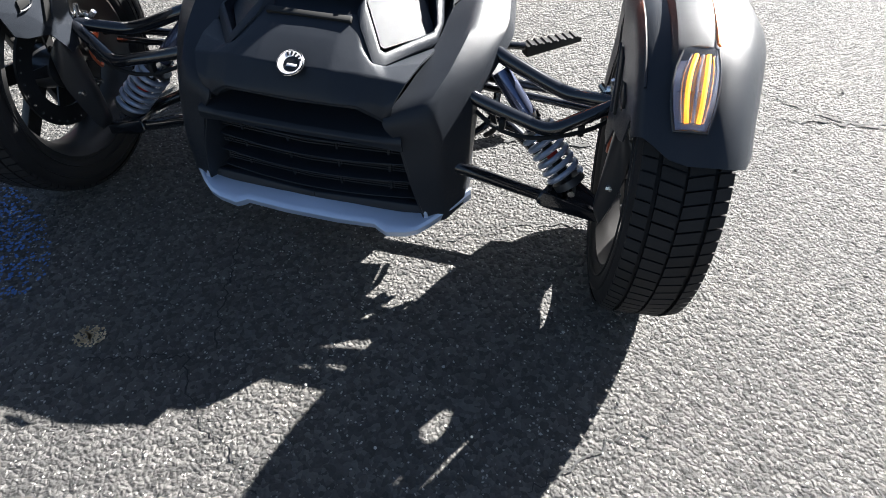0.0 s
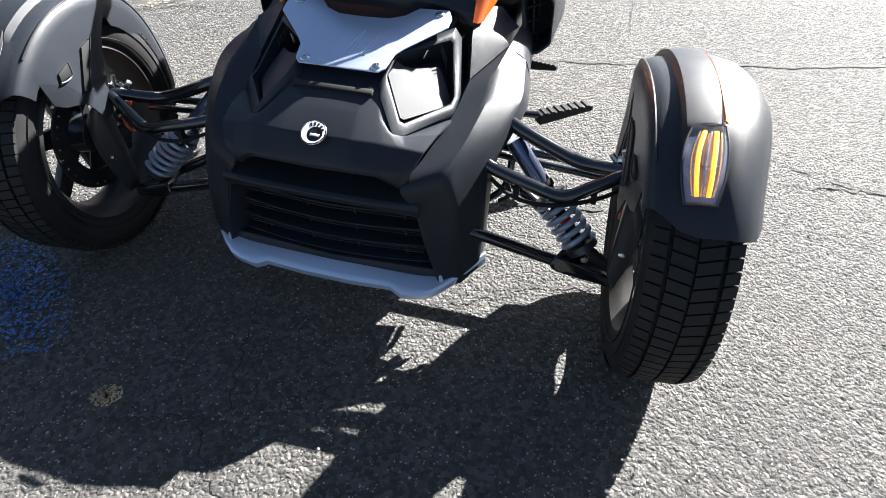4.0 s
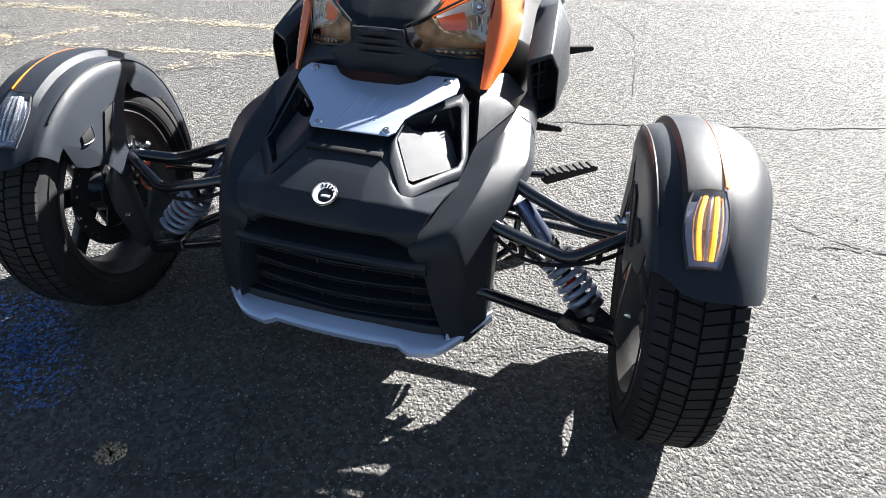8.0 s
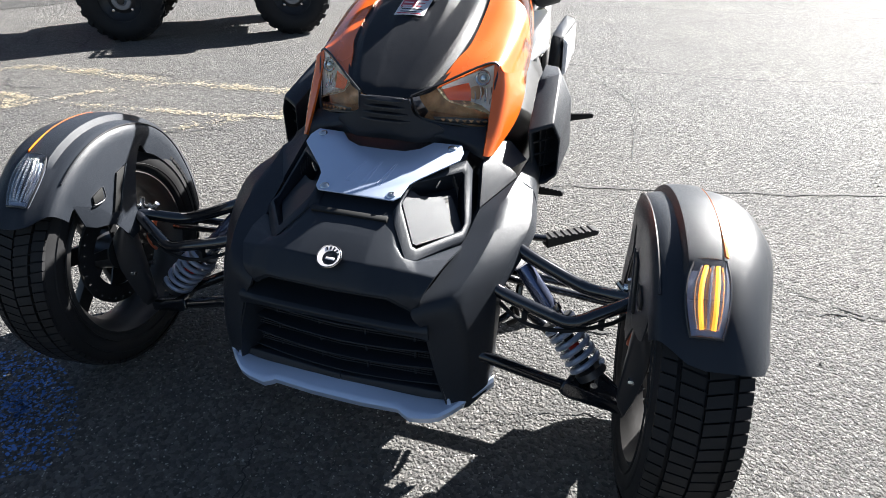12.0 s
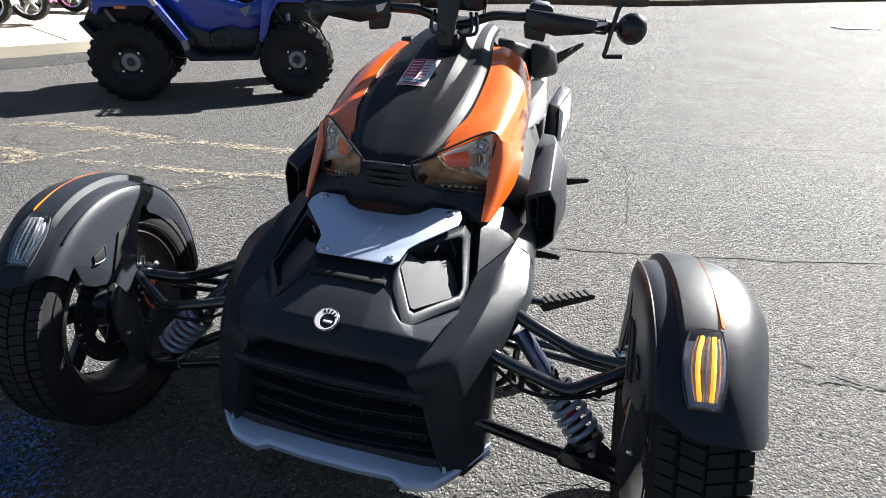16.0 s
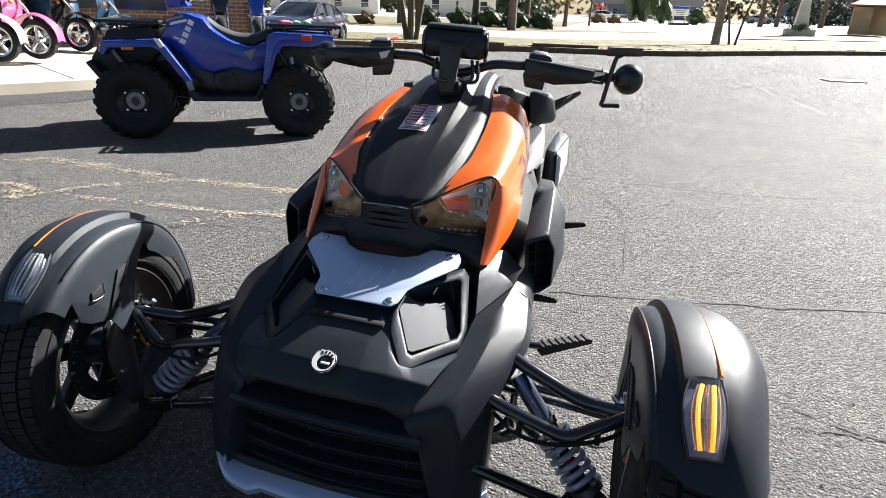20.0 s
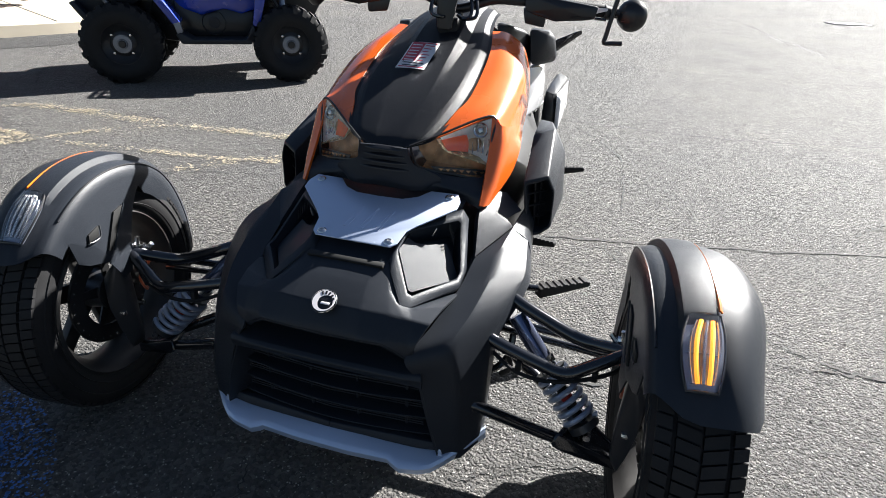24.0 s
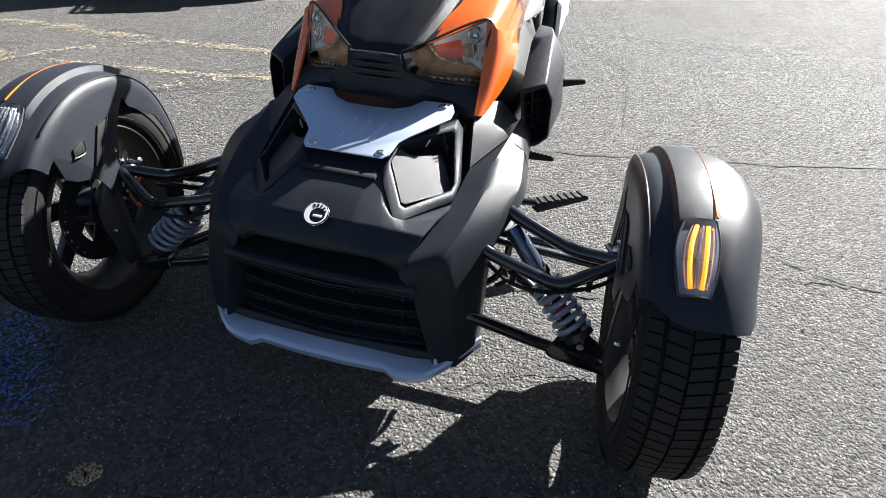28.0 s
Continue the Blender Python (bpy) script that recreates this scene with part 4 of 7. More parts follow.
put("handlebar", tube([(-0.45, 0.745, 0.948), (-0.28, 0.740, 0.955), (-0.17, 0.715, 0.958), (-0.10, 0.700, 0.955), (0, 0.695, 0.925), (0.10, 0.700, 0.955), (0.17, 0.715, 0.958), (0.28, 0.740, 0.955), (0.47, 0.745, 0.945)], 0.0135, 12, 60), PLASTIC_SMOOTH)
for s in SIDES:
    def at(*pts):
        return [(s * x, y, z) for x, y, z in pts]
    guard = put("hand_guard", hull(at((0.192, 0.700, 0.980), (0.196, 0.700, 0.932), (0.285, 0.700, 0.912), (0.398, 0.702, 0.925), (0.404, 0.702, 0.962), (0.300, 0.694, 0.950), (0.205, 0.720, 0.982), (0.400, 0.716, 0.963), (0.285, 0.716, 0.914)), 0.003), PLASTIC_SMOOTH, None, "black wind deflector on the handlebar")
    put("guard_fold", hull(at((0.200, 0.6995, 0.937), (0.235, 0.699, 0.936), (0.285, 0.6975, 0.918), (0.200, 0.6995, 0.934), (0.250, 0.704, 0.924)), 0.001), PLASTIC, guard)
    # the slot's inner shade is only colour on the guard's face
    put("guard_slot", hull(at((0.330, 0.6965, 0.930), (0.390, 0.700, 0.934), (0.385, 0.700, 0.927), (0.325, 0.6965, 0.924)), 0.0), RECESS_SHADE, guard)
    put("guard_trim", hull(at((0.398, 0.703, 0.960), (0.398, 0.703, 0.942), (0.434, 0.715, 0.952), (0.434, 0.715, 0.960), (0.430, 0.722, 0.956), (0.398, 0.716, 0.950)), 0.002), PAPER if s > 0 else PLASTIC_SMOOTH, guard)
    put("guard_stay", tube(at((0.398, 0.704, 0.930), (0.432, 0.716, 0.928)), 0.004, 8), STEEL_BLACK, guard)
    put("grip", tube(at((0.30, 0.742, 0.955), (0.43, 0.746, 0.948)), 0.018, 14), RUBBER)
    put("bar_end", tube(at((0.428, 0.742, 0.946), (0.456, 0.744, 0.944)), (0.021, 0.017), 14), PLASTIC_SMOOTH)
    put("switch_box", hull(at((0.190, 0.70, 0.940), (0.200, 0.70, 0.900), (0.262, 0.705, 0.930), (0.258, 0.705, 0.892), (0.20, 0.77, 0.945), (0.265, 0.77, 0.935), (0.21, 0.77, 0.90), (0.26, 0.77, 0.892)), 0.006), PLASTIC_SMOOTH)
    tank = put("reservoir", hull(at((0.205, 0.72, 0.975), (0.278, 0.725, 0.970), (0.205, 0.76, 0.978), (0.278, 0.765, 0.975), (0.210, 0.722, 0.996), (0.272, 0.727, 0.990), (0.210, 0.758, 0.998), (0.272, 0.762, 0.994)), 0.005), PLASTIC_SMOOTH)
    put("reservoir_cap", hull(at((0.215, 0.726, 0.995), (0.265, 0.728, 0.991), (0.215, 0.756, 1.001), (0.265, 0.760, 0.998), (0.225, 0.74, 1.004), (0.255, 0.745, 1.002)), 0.002), HUB_GREY, tank)
    if s > 0:
        put("brake_lever", tube([(0.476, 0.722, 1.012), (0.462, 0.722, 1.004), (0.455, 0.722, 0.975), (0.448, 0.720, 0.93), (0.442, 0.718, 0.885), (0.440, 0.716, 0.866), (0.462, 0.714, 0.866), (0.490, 0.712, 0.868)], 0.0068, 8, 36), PLASTIC_SMOOTH)
        m = Matrix.Translation((0.505, 0.728, 0.944)) @ pose(0, 0, 0, -8, 0, 64)
    else:
        m = Matrix.Translation((-0.415, 0.738, 0.938)) @ pose(0, 0, 0, 0, 24, 52)
        put("red_tab", hull([(-0.212, 0.728, 1.000), (-0.190, 0.728, 1.000), (-0.212, 0.748, 1.004), (-0.190, 0.748, 1.008)], 0.001), RED, tank)
        put("guard_decal", hull([(-0.238, 0.6925, 0.962), (-0.205, 0.6935, 0.972), (-0.232, 0.6925, 0.944), (-0.216, 0.696, 0.950), (-0.225, 0.697, 0.96)], 0.0), PAPER, guard)
    mirror = put("bar_end_mirror", moved(lathe([(-0.026, 0.0), (-0.025, 0.015), (-0.018, 0.031), (-0.004, 0.042), (0.006, 0.0445), (0.008, 0.040), (0.006, 0.0)], 32), m), PLASTIC_SMOOTH, None, "round black bar-end mirror")
    put("mirror_glass", moved(lathe([(0.0085, 0.0), (0.0085, 0.039)], 32), m), CHROME, mirror)
    put("mirror_arm", tube([m @ Vector((-0.012, 0, 0)), Vector((s * 0.45, 0.742, 0.945))], 0.008, 8), PLASTIC_SMOOTH, mirror)
    for k in (-1, 1):
        put("rib", moved(box(0.003, 0.034, 0.0025, 0.001, (-0.0235, 0.006, k * 0.012)), m), STEEL_BLACK, mirror)

# seat and rear body
def seat_rows(w, line):
    return [[(0, y, z + 0.012), (w * k * 0.6, y, z + 0.006), (w * k, y, z - 0.03), (w * k * 0.92, y, z - 0.085)] for y, z, k in line]


part("seat", sheet(seat_rows(0.17, ((0.78, 0.80, 0.62), (0.90, 0.70, 0.75), (1.05, 0.635, 1.0), (1.25, 0.625, 1.1), (1.40, 0.68, 0.95), (1.62, 0.70, 0.8))), 21, 24, 0.01, mirror=True), SEAT_VINYL, trike, "black ribbed vinyl seat")
part("tank_rear", sheet([[(0, 0.69, 0.910), (0.09, 0.69, 0.895), (0.16, 0.69, 0.84)], [(0, 0.76, 0.885), (0.09, 0.76, 0.87), (0.165, 0.76, 0.80)], [(0, 0.82, 0.82), (0.08, 0.82, 0.81), (0.15, 0.82, 0.74)]], 15, 10, 0.005, mirror=True), PLASTIC, trike)
part("body_core", hull([(s * x, y, z) for s in SIDES for x, y, z in ((0.20, 0.10, 0.18), (0.165, 0.13, 0.48), (0.17, 0.30, 0.60), (0.27, 0.30, 0.17), (0.275, 0.36, 0.50), (0.27, 0.80, 0.52), (0.16, 0.86, 0.66), (0.15, 1.25, 0.55), (0.26, 1.1, 0.20), (0.25, 0.4, 0.15))], 0.02), PLASTIC_SMOOTH, trike)
part("radiator_housing", hull([(s * x, y, z) for s in SIDES for x, y, z in ((0.22, -0.06, 0.13), (0.22, -0.06, 0.34), (0.24, 0.10, 0.40), (0.24, 0.12, 0.14))], 0.01), PLASTIC_SMOOTH, trike)
for s in SIDES:
    def at(*pts):
        return [(s * x, y, z) for x, y, z in pts]
    part("knee_pad", hull(at((0.190, 0.80, 0.880), (0.262, 0.86, 0.868), (0.272, 0.93, 0.770), (0.200, 0.80, 0.760), (0.16, 1.02, 0.85), (0.20, 1.04, 0.83), (0.20, 1.04, 0.76)), 0.016), PLASTIC, trike)
    part("tank_flank", hull(at((0.105, 0.72, 0.90), (0.15, 0.74, 0.885), (0.185, 0.80, 0.870), (0.20, 0.86, 0.78), (0.12, 0.74, 0.74), (0.10, 1.00, 0.84), (0.17, 1.02, 0.82), (0.17, 1.0, 0.72)), 0.012), PLASTIC_SMOOTH, trike)
    part("seat_side", hull(at((0.185, 0.80, 0.765), (0.235, 0.92, 0.760), (0.225, 1.00, 0.60), (0.180, 0.78, 0.58), (0.205, 1.15, 0.62), (0.17, 1.15, 0.70)), 0.02), WHITE_PAINT, trike, "pearl grey side panel below the seat")
    tail = part("tail_box", hull(at((0.200, 1.22, 0.62), (0.250, 1.22, 0.605), (0.255, 1.22, 0.48), (0.195, 1.20, 0.44), (0.185, 1.65, 0.62), (0.24, 1.65, 0.60), (0.24, 1.65, 0.48), (0.19, 1.65, 0.44)), 0.014), PLASTIC_SMOOTH, trike)
    part("tail_edge", hull(at((0.247, 1.205, 0.610), (0.265, 1.21, 0.590), (0.265, 1.21, 0.48), (0.250, 1.205, 0.47), (0.250, 1.55, 0.61), (0.255, 1.55, 0.49)), 0.006), WHITE_PAINT, tail)
    part("side_panel", sheet([[(s * 0.300, 0.12, 0.445), (s * 0.325, 0.20, 0.455), (s * 0.300, 0.34, 0.47)], [(s * 0.330, 0.09, 0.38), (s * 0.340, 0.16, 0.36), (s * 0.315, 0.32, 0.36)], [(s * 0.318, 0.08, 0.30), (s * 0.328, 0.15, 0.24), (s * 0.305, 0.30, 0.22)]], 8, 10, 0.005), WHITE_PAINT, trike, "pearl grey lower side panel")
    # side pod with an open, slatted mouth
    mouth = [Vector(q) for q in at((0.303, 0.252, 0.590), (0.356, 0.288, 0.602), (0.374, 0.298, 0.562), (0.374, 0.300, 0.465), (0.350, 0.287, 0.446), (0.318, 0.266, 0.444))]
    back = [Vector(q) for q in at((0.288, 0.440, 0.656), (0.338, 0.470, 0.670), (0.372, 0.470, 0.610), (0.380, 0.480, 0.480), (0.350, 0.480, 0.450), (0.300, 0.470, 0.450))]
    end = [Vector(q) for q in at((0.280, 0.600, 0.660), (0.310, 0.640, 0.645), (0.335, 0.650, 0.600), (0.340, 0.650, 0.490), (0.320, 0.640, 0.460), (0.290, 0.620, 0.455))]
    mid = sum(mouth, Vector()) / 6
    inner = [mid + (q - mid) * 0.86 for q in mouth]
    depth = [q + Vector((0, 0.09, 0.01)) for q in inner]
    bm = bmesh.new()
    rings = [[bm.verts.new(q) for q in ring] for ring in (depth, inner, mouth, back, end)]
    for p, q in zip(rings, rings[1:]):
        for k in range(6):
            bm.faces.new((p[k], p[(k + 1) % 6], q[(k + 1) % 6], q[k]))
    bm.faces.new(rings[0]), bm.faces.new(rings[-1])
    bmesh.ops.recalc_face_normals(bm, faces=bm.faces[:])
    bmesh.ops.bevel(bm, geom=[e for e in bm.edges if not e.is_boundary], offset=0.004, segments=2, affect="EDGES", profile=0.5)
    pod = part("side_pod", bm, PLASTIC, trike, "black side air intake pod")
    for k in range(1, 4):
        p, q = inner[0].lerp(inner[5], k / 4), inner[1].lerp(inner[4], k / 4)
        part("pod_slat", tube([p + Vector((0, 0.03, 0)), q + Vector((0, 0.03, 0))], 0.003, 6), PLASTIC_SMOOTH, pod)
    for k in (1, 2):
        p, q = inner[0].lerp(inner[1], k / 3), inner[5].lerp(inner[4], k / 3)
        part("pod_slat", tube([p + Vector((0, 0.034, 0)), q + Vector((0, 0.034, 0))], 0.003, 6), PLASTIC_SMOOTH, pod)

    # foot pegs with toothed treads
    for a, b, w, z in (((0.345, 0.455), (0.480, 0.555), 0.034, 0.200), ((0.250, 0.790), (0.352, 0.768), 0.022, 0.205), ((0.250, 1.575), (0.362, 1.618), 0.022, 0.205)):
        a, b = Vector((s * a[0], a[1], z)), Vector((s * b[0], b[1], z))
        way = (b - a).normalized()
        m = Matrix.Translation(a.lerp(b, 0.5)) @ frame_of(way, (0, 0, 1))
        L = (b - a).length
        peg = part("foot_peg", moved(hull([(x, y, zz) for x in (-w / 2, w / 2) for y, zz in ((-0.026, -L / 2), (0.006, -L / 2), (0.006, L / 2), (-0.010, L / 2))], 0.004), m), RUBBER, trike, "black toothed foot peg")
        for k in range(7):
            part("tooth", moved(hull([(x, y, zz + (k - 3) * L / 7.6) for x in (-w / 2, w / 2) for y, zz in ((0.005, -0.0075), (0.0095, -0.004), (0.0095, 0.004), (0.005, 0.0075))]), m), RUBBER, peg)
        part("peg_stay", tube([a, a - way * 0.05 + Vector((-s * 0.05, 0, 0.01))], 0.010, 10), STEEL_BLACK, peg)

part("rear_stay", hull([(0.110, 1.45, 0.668), (0.150, 1.45, 0.725), (0.189, 1.44, 0.773), (0.289, 1.44, 0.821), (0.290, 1.46, 0.800), (0.193, 1.46, 0.725), (0.150, 1.48, 0.700), (0.189, 1.47, 0.770)], 0.004), STEEL_BLACK, trike)

# rear wheel, swing arm and exhaust
rear = part("rear_wheel", moved(lathe([(-0.085, 0.21), (-0.10, 0.23), (-0.10, 0.27), (-0.07, 0.293), (0.07, 0.293), (0.10, 0.27), (0.10, 0.23), (0.085, 0.21)], 56), pose(0, 1.614, 0.293)), RUBBER, trike)
part("rear_rim", moved(lathe([(-0.08, 0.212), (-0.07, 0.19), (0.0, 0.17), (0.07, 0.19), (0.08, 0.212), (0.02, 0.06), (0.02, 0.0)], 40), pose(0, 1.614, 0.293)), ALLOY, rear)
part("swing_arm", tube([(0.13, 1.05, 0.30), (0.15, 1.35, 0.29), (0.15, 1.614, 0.293)], 0.03, 10), STEEL_BLACK, trike)
part("exhaust", tube([(-0.12, 0.55, 0.17), (-0.18, 0.8, 0.16), (-0.20, 1.15, 0.17)], 0.045, 14), ALLOY, trike)
part("belly_pan", hull([(x, y, z) for x in (-0.16, 0.16) for y, z in ((0.05, 0.15), (0.9, 0.14), (0.9, 0.24), (0.1, 0.26))], 0.02), PLASTIC_SMOOTH, trike)
part("tow_strap", box(0.07, 0.012, 0.004, 0.001, (0.125, -0.205, 0.094), (0, 6, -8)), STRAP, trike, "tan strap end under the nose")

# suspension
for s in SIDES:
    def at(*pts):
        return [(s * x, y, z) for x, y, z in pts]
    arm = part("upper_arm", tube(at((0.300, -0.070, 0.372), (0.333, -0.082, 0.361), (0.420, -0.098, 0.344), (0.477, -0.102, 0.335), (0.530, -0.085, 0.356), (0.592, -0.062, 0.386)), 0.0135, 14, 30), STEEL_BLACK, trike, "glossy black tubular suspension arm")
    part("upper_arm_rear", tube(at((0.345, 0.015, 0.412), (0.378, 0.006, 0.400), (0.450, -0.002, 0.372), (0.500, -0.015, 0.362), (0.550, -0.040, 0.374), (0.592, -0.060, 0.387)), 0.0145, 14, 30), STEEL_BLACK, arm)
    part("cross_tube", tube(at((0.330, 0.03, 0.345), (0.52, 0.02, 0.340), (0.58, 0.0, 0.338)), 0.009, 10), STEEL_BLACK, arm)
    part("ball_joint", moved(lathe([(-0.02, 0.0), (-0.02, 0.012), (-0.008, 0.019), (0.006, 0.019), (0.018, 0.012), (0.03, 0.007), (0.03, 0.0)], 18), Matrix.Translation(at((0.598, -0.060, 0.386))[0]) @ pose(0, 0, 0, 0, 90, 0)), CHROME, arm)
    for p, q, r in (((0.580, -0.050, 0.392), (0.574, -0.050, 0.425), 0.0055), ((0.568, -0.035, 0.385), (0.552, -0.030, 0.402), 0.0060), ((0.590, -0.040, 0.400), (0.566, -0.040, 0.398), 0.0075)):
        part("joint_bolt", tube(at(p, q), r, 8), CHROME, arm)
    low = part("lower_arm", tube(at((0.270, -0.150, 0.248), (0.327, -0.135, 0.228), (0.470, -0.088, 0.158), (0.600, -0.055, 0.112)), 0.0135, 14, 20), STEEL_BLACK, trike, "glossy black lower suspension arm")
    part("lower_arm_rear", tube(at((0.280, 0.13, 0.235), (0.46, 0.04, 0.165), (0.600, -0.035, 0.112)), 0.0135, 14, 14), STEEL_BLACK, low)
    part("arm_web", hull(at((0.470, -0.105, 0.152), (0.480, -0.100, 0.178), (0.540, -0.050, 0.150), (0.615, -0.075, 0.122), (0.615, -0.075, 0.092), (0.480, -0.108, 0.140), (0.560, 0.0, 0.135), (0.615, -0.03, 0.110), (0.500, -0.02, 0.158)), 0.004), STEEL_BLACK, low)
    part("tie_rod", tube(at((0.26, 0.05, 0.315), (0.58, 0.035, 0.300)), 0.008, 10), STEEL_BLACK, trike)
    part("brake_hose", tube(at((0.30, -0.06, 0.34), (0.38, -0.105, 0.318), (0.46, -0.11, 0.316), (0.55, -0.08, 0.332), (0.60, -0.03, 0.345)), 0.0045, 8, 24), RUBBER, trike)
    for u in (0.385, 0.535):
        part("hose_clip", box(0.012, 0.016, 0.024, 0.003, (s * u, -0.102 + (0.02 if u > 0.5 else 0), 0.330)), RUBBER, arm)
    a, b = Vector((s * 0.355, 0.010, 0.376)), Vector((s * 0.541, -0.063, 0.172))
    way = (b - a).normalized()
    length = (b - a).length
    damper = part("damper", tube([a, a + way * 0.135], 0.0195, 16), DAMPER, trike, "dark blue-grey damper body")
    part("damper_collar", tube([a + way * 0.105, a + way * 0.12], 0.024, 16), CHROME, damper)
    part("spring_seat", tube([a + way * 0.135, a + way * 0.142], 0.034, 18), ALLOY, damper)
    part("damper_rod", tube([a + way * 0.13, b], 0.0125, 12), PLASTIC_SMOOTH, damper)
    part("red_band", tube([a + way * 0.195, a + way * 0.215], 0.0132, 12), RED, damper)
    part("spring_foot", tube([b - way * 0.024, b - way * 0.008], 0.034, 18), ALLOY, damper)
    m = frame_of(way).to_3x3()
    coil = [a + way * (0.140 + (length - 0.165) * k / 108) + m @ Vector((0.0335 * math.cos(k / 108 * 6.2 * 2 * math.pi), 0.0335 * math.sin(k / 108 * 6.2 * 2 * math.pi), 0)) for k in range(109)]
    part("coil_spring", tube(coil, 0.0062, 8, 109), SPRING, damper, "grey coil spring")
    part("shock_bolt", tube([b + Vector((0, -0.025, 0)), b + Vector((0, 0.025, 0))], 0.008, 8), CHROME, damper)
    part("frame_rail", tube(at((0.24, -0.05, 0.20), (0.335, 0.03, 0.235), (0.345, 0.07, 0.32)), 0.008, 8), STEEL_BLACK, trike)
    part("wire_loom", tube(at((0.31, 0.02, 0.31), (0.345, 0.00, 0.28), (0.352, 0.01, 0.235), (0.33, 0.03, 0.20)), 0.006, 8, 14), RUBBER, trike)

# front wheels and fenders, turned a little to the side
WHEEL_X, WHEEL_Y, WHEEL_R, STEER = 0.672, -0.095, 0.285, 6.0


def fender_point(phi, x, r):
    """A point of the fender: angle from the front, place across, radius. It sits a little inboard of the tyre."""
    a = radians(phi)
    return Vector((x - 0.030, -r * math.cos(a), r * math.sin(a)))


def tread(base):
    """The raised blocks of the tyre: four rows, staggered, with slanted ends."""
    bm = bmesh.new()
    n = 82
    for k in range(n):
        for x0, x1, lag, slant in ((-0.067, -0.0445, 0.0, 0.18), (-0.0375, -0.0022, 0.5, 0.40), (0.0022, 0.0375, 0.2, -0.40), (0.0445, 0.067, 0.7, -0.18)):
            vs = []
            for x, e in ((x0, 0.0), (x1, slant)):
                drop = 0.0 if abs(x) < 0.05 else 0.006
                for f in (0.05, 0.90):
                    a = 2 * math.pi * (k + lag + e + f) / n
                    for r in (0.2775, 0.2850):
                        r -= drop
                        vs.append(bm.verts.new((x, r * math.cos(a), r * math.sin(a))))
            p, q, c, d, e2, f2, g, h = vs
            for face in ((q, d, h, f2), (p, c, d, q), (e2, f2, h, g), (p, q, f2, e2), (c, g, h, d)):
                bm.faces.new(face)
    return moved(bm, base)


def front_wheel(s):
    """s: 1 on the side of +x. Local x points outwards from the vehicle."""
    base = Matrix.Translation((s * WHEEL_X, WHEEL_Y, WHEEL_R)) @ pose(0, 0, 0, 0, 0, STEER) @ Matrix.Diagonal((s, 1, 1, 1))
    tyre_profile = [(-0.055, 0.204), (-0.066, 0.214), (-0.072, 0.236), (-0.070, 0.258), (-0.063, 0.2725), (-0.030, 0.2775), (0, 0.278), (0.030, 0.2775), (0.063, 0.2725), (0.070, 0.258), (0.072, 0.236), (0.066, 0.214), (0.055, 0.204)]
    wheel = part("front_wheel", moved(lathe([(-0.060, 0.208), (-0.063, 0.200), (-0.050, 0.190), (-0.030, 0.176), (0.020, 0.172), (0.045, 0.184), (0.058, 0.198), (0.060, 0.208), (0.050, 0.203), (0.02, 0.188), (-0.03, 0.190), (-0.050, 0.200)], 56, closed=True), base), RIM, trike, "dark grey alloy front wheel")
    tyre = part("tyre", moved(lathe(tyre_profile, 72), base), RUBBER, wheel, "black road tyre with worn tread")
    part("tread", tread(base), RUBBER, tyre, sharp=25)
    for r in (0.222, 0.250):
        part("sidewall_rib", moved(lathe([(-0.0705 + (r - 0.236) * 0.02, r - 0.0015), (-0.0735, r), (-0.0705, r + 0.0015)], 60), base), RUBBER, tyre)
    for k in range(6):
        turn = base @ pose(0, 0, 0, k * 60 + 14)
        part("spoke", moved(hull([(x, y, z) for x, y, z in ((0.024, -0.024, 0.03), (0.024, 0.024, 0.03), (0.048, -0.020, 0.03), (0.048, 0.020, 0.03), (0.026, -0.020, 0.182), (0.026, 0.020, 0.182), (0.050, -0.015, 0.182), (0.050, 0.015, 0.182))], 0.004), turn), RIM, wheel)
    part("hub", moved(lathe([(-0.03, 0.0), (-0.03, 0.045), (0.02, 0.050), (0.045, 0.040), (0.055, 0.030), (0.055, 0.0)], 28), base), ALLOY, wheel)
    disc = part("brake_disc", moved(lathe([(-0.020, 0.088), (-0.026, 0.088), (-0.026, 0.132), (-0.020, 0.132)], 56, closed=True), base), DISC, wheel, "dark brake disc")
    for k in range(30):
        a = 2 * math.pi * k / 30
        part("disc_stud", moved(lathe([(-0.0262, 0.0), (-0.0275, 0.002), (-0.0262, 0.0026)], 8), base @ Matrix.Translation((0, 0.122 * math.cos(a), 0.122 * math.sin(a)))), CHROME, disc)
    for k in range(5):
        a = 2 * math.pi * k / 5
        part("disc_arm", moved(hull([(x, y, z) for x in (-0.025, -0.021) for y, z in ((-0.014, 0.035), (0.014, 0.035), (-0.008, 0.095), (0.008, 0.095))]), base @ pose(0, 0, 0, math.degrees(a))), DISC, disc)
    # caliper, upright and hub carrier
    upright = part("upright", moved(hull([(-0.035, -0.03, 0.05), (-0.035, 0.03, 0.05), (-0.075, 0.02, 0.10), (-0.075, -0.02, 0.10), (-0.045, -0.045, -0.02), (-0.045, 0.05, -0.02), (-0.075, 0.03, -0.165), (-0.060, -0.02, -0.165), (-0.085, 0.0, -0.12)], 0.008), base), ALLOY, trike, "dark cast upright of the front wheel")
    part("caliper", moved(hull([(x, y, z) for x in (-0.058, -0.010) for y, z in ((0.055, 0.075), (0.105, 0.040), (0.125, -0.020), (0.085, -0.030), (0.060, 0.0), (0.045, 0.045))], 0.007), base), CALIPER, upright, "brake caliper with orange plate")
